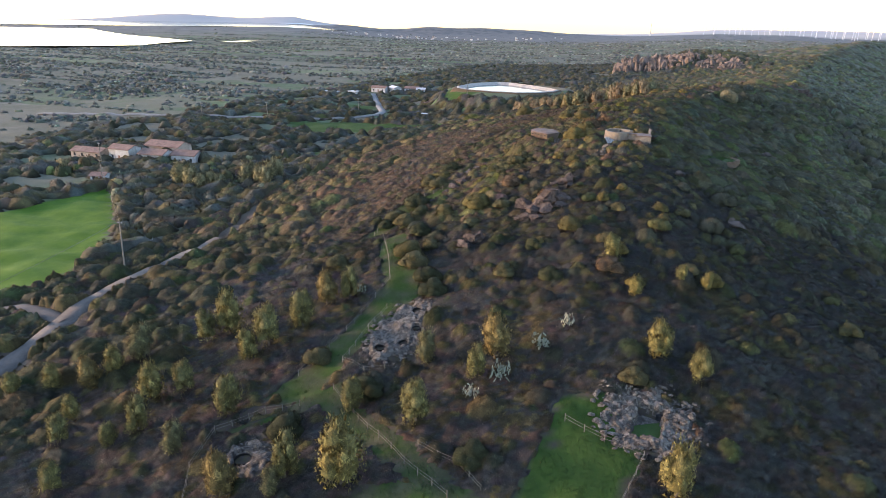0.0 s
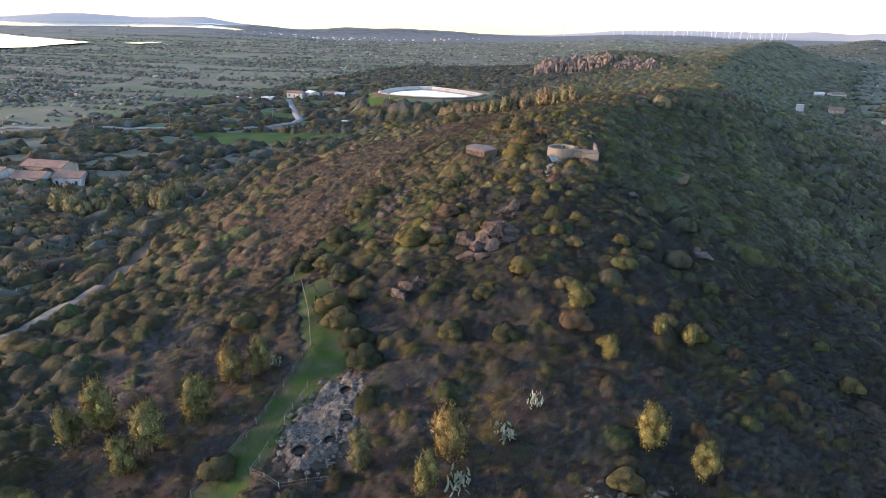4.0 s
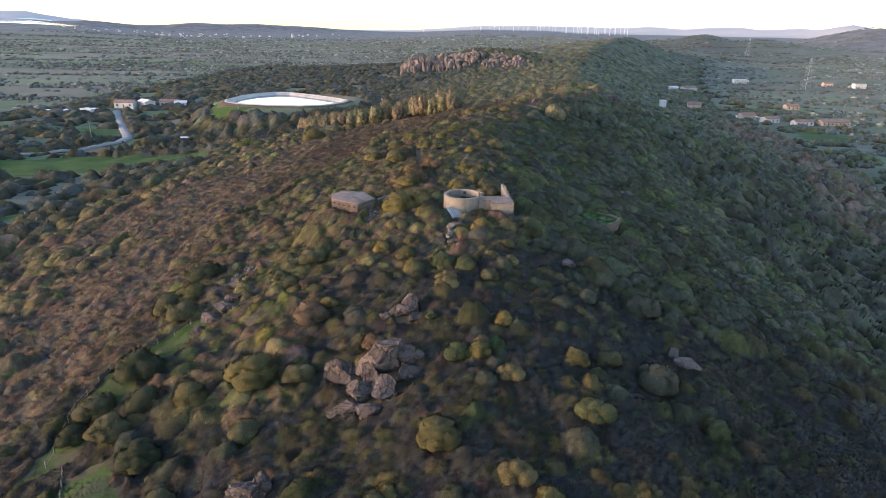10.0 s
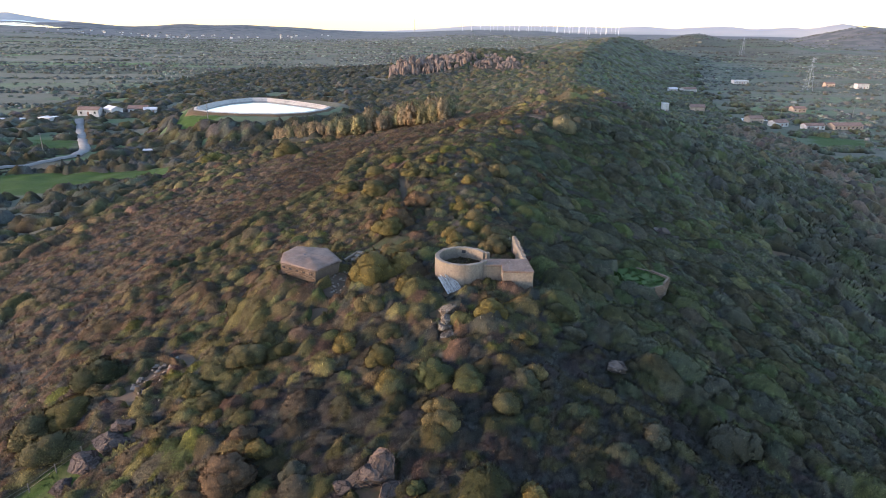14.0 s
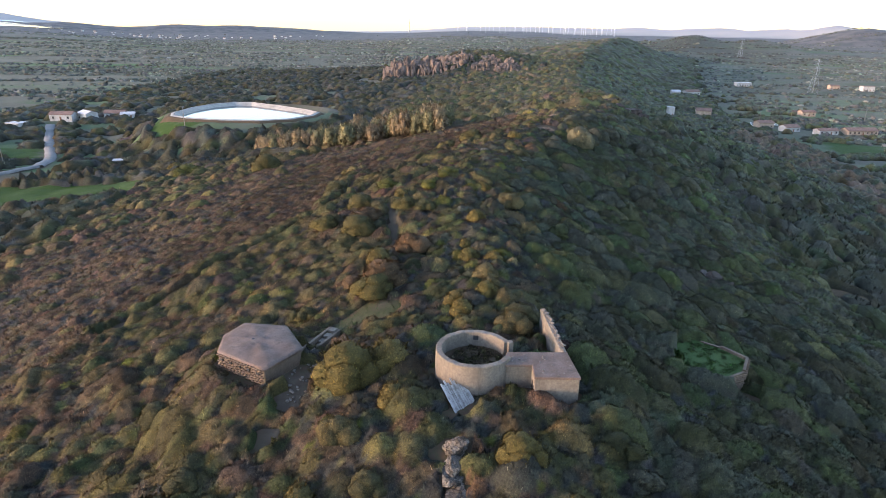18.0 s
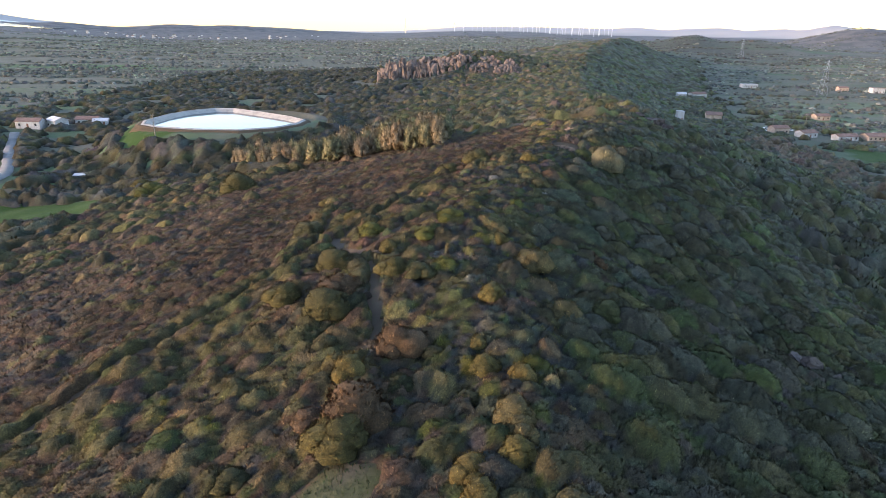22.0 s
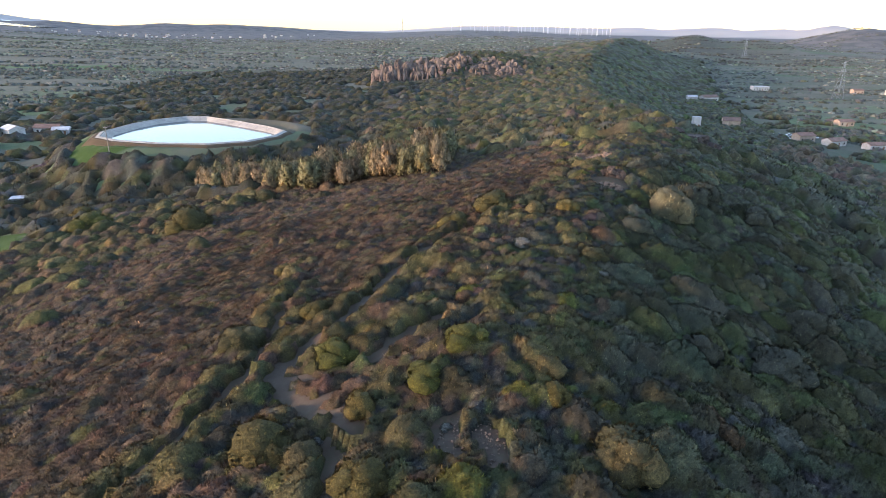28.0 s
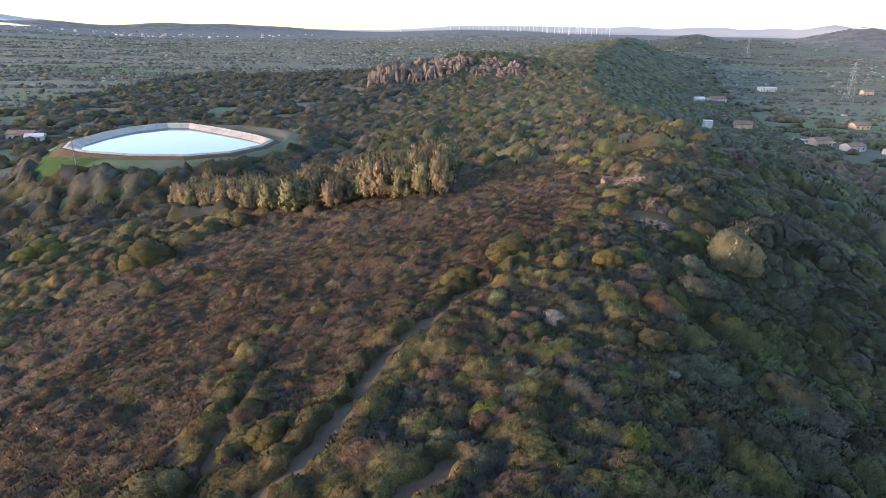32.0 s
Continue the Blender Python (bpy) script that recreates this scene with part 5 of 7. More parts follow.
stone_heap("scree of pale stones on the far slope", 90, 120, 9, 4.5, 90, 0.75, M_RUBBLE, 61)
stone_heap("bare stony patch above the turf", -31, -10.5, 2.6, 3.6, 60, 0.3, M_RUBBLE, 71)


def collapsed_hut():
    t = thing("hut_ruin", "remains of a small hut, its low walls of reddish stone", "ruin", at=Matrix.Translation((20, 128, gz(20, 128))))
    for b in ((-2.0, 0.8, 0.2, 1.7, 0.45, 1.5, 8), (1.8, 0.9, 0.2, 2.2, 0.4, 1.3, -4), (-2.8, -0.4, 0.1, 0.45, 1.8, 1.2, 6)):
        part("wall", blocks((*b, 0.05)), M_RUST_STONE, t)
    part("painted_panel", blocks((1.8, 0.66, 0.5, 1.6, 0.06, 0.36, -4)), M_RUBBLE, t, "pale lettered board, unreadable")
    for k in range(5):
        part("writing_bar", blocks((1.25 + 0.27 * k, 0.645 - 0.019 * k, 0.5, 0.15, 0.05, 0.16, -4)), M_GLASS_SHADE, t)


collapsed_hut()


def crag():
    """The craggy hilltop beyond the reservoir."""
    t = thing("crag", "craggy hilltop of weathered reddish granite", "rocks", at=Matrix.Translation((0, 545, 0)))
    rnd = random.Random(12)
    kinds = [boulder((1, 1, 1), 200 + k, 2, 0.5, 1.0, 0.45) for k in range(8)]
    meshes = []
    for b in kinds:
        bmesh.ops.recalc_face_normals(b, faces=b.faces)
        me = bpy.data.meshes.new("rock")
        b.to_mesh(me)
        b.free()
        me.materials.append(M_CRAG)
        meshes.append(me)

    def put(x, y, up_, s, tall):
        o = new("rock", rnd.choice(meshes))
        o.parent = t
        z = gz(x, 545 + y)
        o.matrix_basis = Matrix.LocRotScale((x, y, z + up_), Euler((rnd.uniform(-0.3, 0.3), rnd.uniform(-0.3, 0.3), rnd.uniform(0, 6.3))), (s, s * rnd.uniform(0.7, 1.1), s * tall))

    def column(x, y, top, s):
        o = new("rock", rnd.choice(meshes))
        o.parent = t
        z = gz(x, 545 + y) - 1.5
        top = max(top, z + 1.6)
        o.matrix_basis = Matrix.LocRotScale((x, y, z + (top - z) * 0.45), Euler((rnd.uniform(-0.35, 0.35), rnd.uniform(-0.35, 0.35), rnd.uniform(0, 6.3))), (s * rnd.uniform(1.5, 2.5), s * rnd.uniform(1.2, 2.0), max((top - z) * 0.46, s * 0.6)))

    line = lambda u, knots: np.interp(u, [0, 0.08, 0.3, 0.42, 0.5, 0.56, 0.6, 0.68, 0.8, 0.92, 1], knots)
    for i in range(360):  # a broken wall of jagged blocks along the brow, thinning out down the slope
        u = rnd.random()
        x, back = -74 + 122 * u, rnd.random() ** 1.6
        top = float(line(u, [-7, -1.5, 0, 2.5, 1.5, 5.5, 3.5, 0.5, 1.5, -0.5, -7])) - 9.0 * back + rnd.uniform(-3.5, 0.8)
        y = float(line(u, [-26, -22, -12, -9, -10, -9, -9, -10, -10, -12, -16])) - 34 * back
        column(x, y, top, rnd.uniform(0.7, 1.7) * (1.25 - 0.5 * back))
    for i in range(46):
        put(rnd.uniform(-70, 58), rnd.uniform(-62, -30), rnd.uniform(-0.4, 0.6), rnd.uniform(0.8, 2.0), rnd.uniform(0.6, 1.0))
    for i in range(12):
        put(rnd.uniform(70, 120), rnd.uniform(10, 60), rnd.uniform(-0.2, 1.0), rnd.uniform(1.4, 3.0), rnd.uniform(0.6, 1.0))


crag()


# ---- rock-cut tombs on the lower slope ----
def rock_field(name, label, cx, cy, rx, ry, holes, height, seed, step=0.2, court=None):
    """A bare hump of rock, pitted and cracked, with hollows cut into it."""
    nx, ny = int(2 * rx / step), int(2 * ry / step)
    gx_, gy_ = np.meshgrid(np.linspace(-rx, rx, nx), np.linspace(-ry, ry, ny))
    x, y = gx_.ravel(), gy_.ravel()
    r = np.hypot(x / rx, y / ry) + 0.2 * waves(x, y, 4.1, seed) + 0.16 * waves(x, y, 1.7, seed + 1)
    base = ground(cx + x, cy + y)
    ridges = 0.5 - np.abs(waves(x, y, 3.0, seed + 2)) + 0.5 * (0.5 - np.abs(waves(x, y, 1.3, seed + 3)))
    z = base + height * np.clip((1 - r) / 0.3, -1.2, 1) + 0.2 * ridges * np.clip((1.1 - r) / 0.3, 0, 1)
    z -= 0.25 * (np.abs(waves(x, y, 2.6, seed + 5)) < 0.05)
    for hx, hy, ha, hb, deep in holes:
        z -= deep * (np.hypot((x - hx) / ha, (y - hy) / hb) < 1)
    if court:
        ax, ay, bx, by, deep = court
        w = 0.15 * waves(x, y, 1.4, seed + 7)
        z = np.where((x + w > ax) & (x + w < bx) & (y + w > ay) & (y + w < by), base - deep, z)
    z0 = gz(cx, cy)
    f = grid_faces(nx, ny)
    rim = r[f].min(1) < 1.06
    f = f[rim]
    used, inv = np.unique(f, return_inverse=True)
    me = flat_mesh(name, np.stack([x, y, z - z0], 1)[used], inv.reshape(-1, 4), M_TOMB)
    return tagged(new(name, me), label, "rocks"), z0


def loose_rocks(slab, cx, cy, rx, ry, n, seed, hollow=0.0, big=0.8, holes=()):
    """Angular blocks that lie on and round a rock hump, each a part of it."""
    rnd = random.Random(seed)
    kinds = []
    for k in range(6):
        b = boulder((1, 0.75, 0.42), seed + k, 1, 0.5)
        bmesh.ops.recalc_face_normals(b, faces=b.faces)
        me = bpy.data.meshes.new("block")
        b.to_mesh(me)
        b.free()
        me.materials.append(M_TOMB)
        kinds.append(me)
    for i in range(n):
        while True:
            dx, dy = rnd.uniform(-rx, rx), rnd.uniform(-ry, ry)
            if math.hypot(dx / rx, dy / ry) < 1 and max(abs(dx + 0.15) - 1.6, abs(dy + 0.5) - 2.2) > hollow and all(math.hypot((dx - q[0]) / q[2], (dy - q[1]) / q[3]) > 1.5 for q in holes):
                break
        s = big * rnd.uniform(0.35, 1.0) ** 1.3
        o = new("block", rnd.choice(kinds))
        o.parent = slab
        o.matrix_basis = Matrix.LocRotScale((dx, dy, gz(cx + dx, cy + dy) - gz(cx, cy) + 0.12 + 0.25 * s), Euler((rnd.uniform(-0.4, 0.4), rnd.uniform(-0.4, 0.4), rnd.uniform(0, 6.3))), (s, s, s))


# Near-black colour stands in for the shade down the shafts.
M_SHAFT = worn("shaft_shade_rock", (0.006, 0.006, 0.005), (0.014, 0.013, 0.011), 3, 0.95, 0.3, 0.03)


def shafts(slab, cx, cy, holes):
    """The mouths of the chambers cut into the rock, lined near-black in place of shade."""
    for hx, hy, ha, hb, deep in holes:
        bm = bmesh.new()
        z = gz(cx + hx, cy + hy) - gz(cx, cy)
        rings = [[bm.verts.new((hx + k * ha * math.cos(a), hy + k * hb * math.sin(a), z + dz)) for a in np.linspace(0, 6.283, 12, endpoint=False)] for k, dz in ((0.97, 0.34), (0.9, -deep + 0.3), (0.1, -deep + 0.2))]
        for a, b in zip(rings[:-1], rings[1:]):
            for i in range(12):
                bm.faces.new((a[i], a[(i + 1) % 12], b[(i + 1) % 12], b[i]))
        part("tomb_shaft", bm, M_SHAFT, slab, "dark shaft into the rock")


MOUTHS = [(-0.5, -5.2, 0.8, 0.75, 1.6), (1.7, -2.6, 0.6, 0.65, 1.5), (2.2, 0.6, 0.6, 0.55, 1.4), (0.4, 4.6, 0.65, 0.75, 1.4)]
slab, z0 = rock_field("rock_tomb", "bare grey rock pitted with dark tomb openings", -17.6, -77.2, 4.0, 8.2, MOUTHS, 0.4, 3)
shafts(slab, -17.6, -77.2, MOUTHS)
slab.location = (-17.6, -77.2, z0)
loose_rocks(slab, -17.6, -77.2, 4.6, 8.8, 110, 301, -9, 0.5, MOUTHS)
slab, z0 = rock_field("rock_tomb", "low grey rock with one large dark cave mouth", -24.2, -103.0, 3.0, 2.9, [(-0.2, -0.3, 1.0, 1.0, 2.0)], 0.5, 9)
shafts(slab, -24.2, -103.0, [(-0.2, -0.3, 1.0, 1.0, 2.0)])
slab.location = (-24.2, -103.0, z0)
loose_rocks(slab, -24.2, -103.0, 3.4, 3.3, 50, 311, -1.0, 0.45, [(-0.2, -0.3, 1.0, 1.0)])
slab, z0 = rock_field("rock_tomb", "rock with a square sunken court cut into it", 17.2, -85.8, 5.2, 5.4, [], 0.2, 15, 0.16, (-1.6, -2.8, 1.3, 1.8, 1.15))
slab.location = (17.2, -85.8, z0)
loose_rocks(slab, 17.2, -85.8, 6.6, 6.4, 170, 321, 0.2, 0.6)
part("turf_floor", blocks((-0.15, -0.5, -1.02, 3.1, 4.8, 0.1)), M_TURF, slab, "grass on the court's floor")
# A dark block gives the doorway its shade.
part("tomb_door", blocks((0.9, 1.75, -0.6, 0.8, 0.5, 0.8)), M_GLASS_SHADE, slab, "dark tomb doorway")


# ---- fences along the visitors' path ----
def fence(label, pts, step=2.2, high=0.95):
    x0, y0 = pts[0]
    t = thing("post_and_rail_fence", label, "fence", "path fences", Matrix.Translation((x0, y0, gz(x0, y0))))
    ps = []
    for (ax, ay), (bx, by) in zip(pts[:-1], pts[1:]):
        k = max(1, round(math.hypot(bx - ax, by - ay) / step))
        ps += [(ax + (bx - ax) * i / k, ay + (by - ay) * i / k) for i in range(k)]
    ps.append(pts[-1])
    q = [Vector((px - x0, py - y0, gz(px, py) - gz(x0, y0))) for px, py in ps]
    for a in q:
        part("post", rods((a - Vector((0, 0, 0.3)), a + Vector((0, 0, high)), 0.05, 0.045)), M_WOOD, t)
    for a, b in zip(q[:-1], q[1:]):
        for h in (0.4, 0.8):
            part("rail", rods((a + Vector((0, 0, h)), b + Vector((0, 0, h)), 0.018)), M_WOOD, t)


fence("pale wooden rail fence beside the grass path", [(-37.5, -45), (-30, -57), (-25.8, -64.6), (-25.8, -72), (-25.6, -80.8), (-27, -88.8)])
fence("pale wooden rail fence round the pitted rock", [(-22.5, -72), (-22.3, -80), (-21.8, -86), (-18, -87), (-13.2, -84.6)])
fence("pale wooden rail fence along the lower path", [(-20.4, -90.6), (-12.7, -95.6), (-4.2, -100.1), (0, -102.3)])
fence("pale wooden rail fence crossing the turf by the sunken court", [(8.6, -89.5), (13.1, -90.7), (17.2, -91.7), (15.9, -98.5)])
fence("pale wooden rail fence round the cave mouth", [(-27.4, -109.5), (-29.8, -105.9), (-30.8, -100.6), (-27.4, -95.4), (-23.5, -93.6)])
fence("short wooden rail fence on the lower turf", [(-5.7, -96.8), (-0.7, -97.6), (2.8, -100.3)])
fence("wooden rail fence on the upper grass path", [(-40, -44), (-41.8, -36), (-41, -30), (-37.6, -25), (-33, -20.4)])


def pallet_wreck():
    """Flaking white boards leaning on the round wall."""
    top, foot = Vector((-1.75, -2.75, 0.75)), Vector((-0.25, -5.1, -0.75))
    along = (foot - top).normalized()
    across = along.cross(Vector((0.25, -0.15, 1))).normalized()
    up_ = across.cross(along).normalized()
    m = Matrix((along, across, up_)).transposed().to_4x4()
    m.translation = (top + foot) / 2
    t = thing("leaning_boards", "sheet of flaking white boards leaning on the round ruin", "boards", at=m)
    for i in range(11):
        part("board", blocks((0.2 * math.sin(i * 2.3), -0.95 + 0.19 * i, 0.02 * math.sin(i * 1.3), 2.9 + 0.35 * math.sin(i * 1.7), 0.155, 0.035)), M_WHITE_BOARD, t)
    for k in (-1.1, 0.0, 1.0):
        part("batten", blocks((k, 0, -0.05, 0.12, 2.0, 0.05)), M_WOOD, t)


pallet_wreck()


# ---- reservoir ----
def reservoir():
    out = [(-128.5, 228), (-127.5, 246), (-124, 258), (-116, 267), (-108, 268), (-92, 258), (-76, 246), (-68.5, 238), (-69, 228), (-75, 217), (-86, 211), (-101, 210.5), (-116, 213.5), (-125, 219)]
    cx, cy = -98, 237
    t = thing("reservoir", "open irrigation reservoir with a pale sloping concrete lining", "reservoir", at=Matrix.Translation((cx, cy, -13)))

    def ring(bm, off, z):
        vs = []
        for x, y in out:
            d = Vector((x - cx, y - cy))
            p = d * (1 + off / d.length)
            vs.append(bm.verts.new((p.x, p.y, z)))
        return vs

    def band(levels, material, name, label):
        bm = bmesh.new()
        rs = [ring(bm, o, z) for o, z in levels]
        for a, b in zip(rs[:-1], rs[1:]):
            for i in range(len(a)):
                bm.faces.new((a[i], a[(i + 1) % len(a)], b[(i + 1) % len(a)], b[i]))
        return part(name, bm, material, t, label)

    band([(0, 0), (-0.3, 0.05), (-2.0, -0.7), (-7.5, -3.6)], M_LINER, "lining", "pale concrete lining")
    band([(1.6, -0.05), (0.7, 0.25), (0.2, 0.25), (0, 0)], M_LINER, "kerb", "concrete kerb")
    band([(7, -3.6), (4.4, -1.2), (2.6, -0.15), (1.55, -0.06)], M_LAND, "bank", "earth bank")
    bm = bmesh.new()
    bm.faces.new(ring(bm, -2.8, -1.2))
    part("water", bm, M_WATER, t, "still water mirroring the sky")


reservoir()


def house(label, x, y, turn, w, d, h, wall, roof, flat=False, category="house", group="houses of the plain", up_=0.0):
    """A small country house: walls, roof, doors and windows."""
    t = thing("house", label, category, group, Matrix.Translation((x, y, gz(x, y) + up_)) @ Matrix.Rotation(radians(turn), 4, "Z"))
    part("wall", blocks((0, 0, h / 2 - 0.6, w, d, h + 1.2)), wall, t)
    bm = bmesh.new()
    if flat:
        box(bm, 0, 0, h + 0.12, w + 0.4, d + 0.4, 0.22)
    else:
        e, top = 0.4, h + d * 0.2
        pr = [(-w / 2 - e, -d / 2 - e, h - 0.1), (w / 2 + e, -d / 2 - e, h - 0.1), (w / 2 + e, 0, top), (-w / 2 - e, 0, top), (-w / 2 - e, d / 2 + e, h - 0.1), (w / 2 + e, d / 2 + e, h - 0.1)]
        lo = [bm.verts.new(p) for p in pr]
        hi = [bm.verts.new((p[0], p[1], p[2] + 0.18)) for p in pr]
        for q in ((0, 1, 2, 3), (3, 2, 5, 4)):
            bm.faces.new([lo[i] for i in q])
            bm.faces.new([hi[i] for i in q])
        for a, b in ((0, 1), (1, 2), (2, 5), (5, 4), (4, 3), (3, 0)):
            bm.faces.new((lo[a], lo[b], hi[b], hi[a]))
        for s in (-1, 1):
            g = bmesh.new()
            v = [g.verts.new((s * w / 2, -d / 2, h - 0.02)), g.verts.new((s * w / 2, d / 2, h - 0.02)), g.verts.new((s * w / 2, 0, top - 0.05))]
            g.faces.new(v)
            part("gable", g, wall, t)
    part("roof", bm, roof, t)
    n = max(2, int(w / 3))
    for s in (-1, 1):
        for i in range(n):
            px = -w / 2 + w * (i + 0.5) / n
            if i == n // 2 and s < 0:
                part("door", blocks((px, s * d / 2, 1.02, 0.95, 0.08, 2.05)), M_RUST, t)
            else:
                win = part("window", blocks((px, s * d / 2, 1.55, 0.95, 0.08, 1.15)), M_GLASS_SHADE, t)
                part("sill", blocks((px, s * (d / 2 + 0.06), 0.93, 1.15, 0.18, 0.08)), M_PLASTER, win)
    return t


HOUSES = [  # label, x, y, turn, width, depth, height, wall, roof, flat
    ("long farmhouse with a brown tiled roof", -206, 24, 8, 17, 8, 3.2, M_OCHRE, M_TILE, False),
    ("white two-storey farmhouse with tiled roof", -191, 27, 4, 12, 8, 5.2, M_PLASTER, M_TILE, False),
    ("pale farmhouse with grey-brown roof", -178, 30, 10, 13, 9, 4.2, M_PLASTER, M_TILE, False),
    ("white farm building with arches and a tiled roof", -167, 35, 14, 12, 9, 3.8, M_PLASTER, M_TILE, False),
    ("ochre barn behind the farmhouse", -186, 44, 5, 20, 10, 4.0, M_OCHRE, M_TILE, False),
    ("small white shed by the green field", -170, -2, 25, 6, 5, 2.6, M_PLASTER, M_TILE, False),
    ("small white flat-roofed house at the road's end", -222, 256, -10, 9, 7, 3.4, M_PLASTER, M_GREY_ROOF, True),
    ("low stone outbuilding with a grey roof", -238, 250, 6, 14, 6, 2.6, M_RUBBLE, M_GREY_ROOF, True),
    ("white house with red tiled roof", -216, 284, 5, 14, 8, 3.6, M_PLASTER, M_TILE, False),
    ("bright white house with grey roof", -205, 288, -35, 11, 8, 4.4, M_PLASTER, M_GREY_ROOF, False),
    ("low house with terracotta roof", -195, 298, 8, 13, 8, 3.4, M_PLASTER, M_TILE, False),
    ("white shed standing among trees", -184, 290, 20, 8, 6, 3.0, M_PLASTER, M_GREY_ROOF, False),
    ("house with red tiled roof and pink walls", 206, 398, 12, 13, 9, 4.4, M_OCHRE, M_TILE, False),
    ("white house with red tiled roof", 219, 388, 20, 14, 9, 3.6, M_PLASTER, M_TILE, False),
    ("long white house with brown roof", 238, 378, 10, 17, 8, 3.2, M_PLASTER, M_TILE, False),
    ("long brown shed with tiled roof", 262, 382, 8, 26, 10, 3.4, M_OCHRE, M_TILE, False),
    ("reddish house beside parked cars", 182, 448, -12, 13, 11, 5.4, M_OCHRE, M_TILE, False),
    ("white house with wide roof", 226, 606, 15, 18, 11, 4.2, M_PLASTER, M_TILE, False),
    ("small white house with grey roof", 207, 596, 0, 10, 8, 4.0, M_PLASTER, M_GREY_ROOF, False),
    ("white flat-roofed house in the fields", 327, 726, 5, 22, 9, 5.0, M_PLASTER, M_GREY_ROOF, True),
    ("white two-storey house in the fields", 460, 706, 0, 16, 10, 6.5, M_PLASTER, M_TILE, True),
    ("red-roofed barn in the fields", 430, 720, 0, 13, 9, 4.5, M_OCHRE, M_TILE, False),
    ("house with terracotta roof", 272, 470, 5, 13, 9, 3.6, M_OCHRE, M_TILE, False),
]
farm_trees()
for name_, hx, hy, ht, hw, hd, hh, *rest in HOUSES:
    house(name_, hx, hy, ht, hw * 0.82, hd * 0.82, hh * 0.85, *rest)
house("small pump house on the reservoir's bank", -111, 213.5, 12, 3.6, 3.2, 2.8, M_PLASTER, M_GREY_ROOF, True, "pump house", "", 0.4)
house("tiny stone hut at the field's edge", -134, 187, 20, 3.4, 3.0, 2.4, M_RUBBLE, M_GREY_ROOF, True, "hut", "")
house("tall white building among trees", 148, 420, 0, 4.5, 4.5, 6.5, M_PLASTER, M_GREY_ROOF, True, "building", "")


def village():
    rnd = random.Random(8)
    base = thing("house", "small white house of a far village", "house", "far village", Matrix.Translation((0, 0, 0)))
    part("wall", blocks((0, 0, 4, 14, 11, 9)), M_PLASTER, base)
    part("roof", blocks((0, 0, 9.2, 15, 12, 1.6)), M_TILE, base)
    first = True
    for i in range(60):
        a = radians(rnd.gauss(-27.5, 4.2) if i < 45 else rnd.uniform(-45, -10))
        r = rnd.uniform(2700, 3500)
        x, y = r * math.sin(a), r * math.cos(a)
        m = Matrix.Translation((x, y, gz(x, y))) @ Matrix.Rotation(rnd.uniform(0, 3), 4, "Z") @ Matrix.Scale(0.6, 4)
        if first:
            base.matrix_basis, first = m, False
        else:
            copy_thing(base, m).scale = (rnd.uniform(0.35, 0.75),) * 3


village()


# ---- poles, pylons, turbines ----
def utility_pole(label, x, y, high=9.0, lean=(0, 0)):
    t = thing("utility_pole", label, "pole", "power poles", Matrix.Translation((x, y, gz(x, y))))
    top = Vector((lean[0], lean[1], high))
    part("shaft", rods((Vector((0, 0, -0.5)), top, 0.17, 0.11, 8)), M_WOOD, t)
    part("crossarm", rods((top + Vector((-0.7, 0, -0.4)), top + Vector((0.7, 0, -0.4)), 0.06, 0.06)), M_METAL, t)
    for dx in (-0.6, 0, 0.6):
        part("insulator", rods((top + Vector((dx, 0, -0.4)), top + Vector((dx, 0, -0.12)), 0.05, 0.035)), M_METAL, t)
    return Vector((x, y, gz(x, y))) + top


def cable(a, b, sag=1.2, r=0.03):
    bm = bmesh.new()
    pts = [a.lerp(b, i / 14) - Vector((0, 0, sag * 4 * (i / 14) * (1 - i / 14))) for i in range(15)]
    rings = [[bm.verts.new(p - a + Vector((r * dx, 0, r * dz))) for dx, dz in ((1, 0), (0, 1), (-1, 0), (0, -1))] for p in pts]
    for p, q in zip(rings[:-1], rings[1:]):
        for k in range(4):
            bm.faces.new((p[k], p[(k + 1) % 4], q[(k + 1) % 4], q[k]))
    o = part("power_cable", bm, M_CABLE)
    o.location = a
    tagged(o, "thin overhead cable strung between poles", "cable", "power cables")


tops = [utility_pole("leaning wooden pole by the dirt road", -87.6, -64.0, 11.0, (0.8, 0)), utility_pole("wooden pole beside the farm", -164, -6, 9.0), utility_pole("wooden pole in the farmyard", -186, 12, 9.5),
        utility_pole("wooden pole at the road below", -78, -128, 10.0)]
for a, b in ((tops[3], tops[0]), (tops[0], tops[1]), (tops[1], tops[2])):
    cable(a, b)
more = [utility_pole("slim wooden pole in the plain", *p) for p in ((-207, 136, 9), (-232, 113, 9), (-175, 181, 9), (-113.9, 203.6, 9), (-260, 90, 9), (215, 425, 9), (240, 430, 9), (172, 405, 9), (300, 440, 9))]


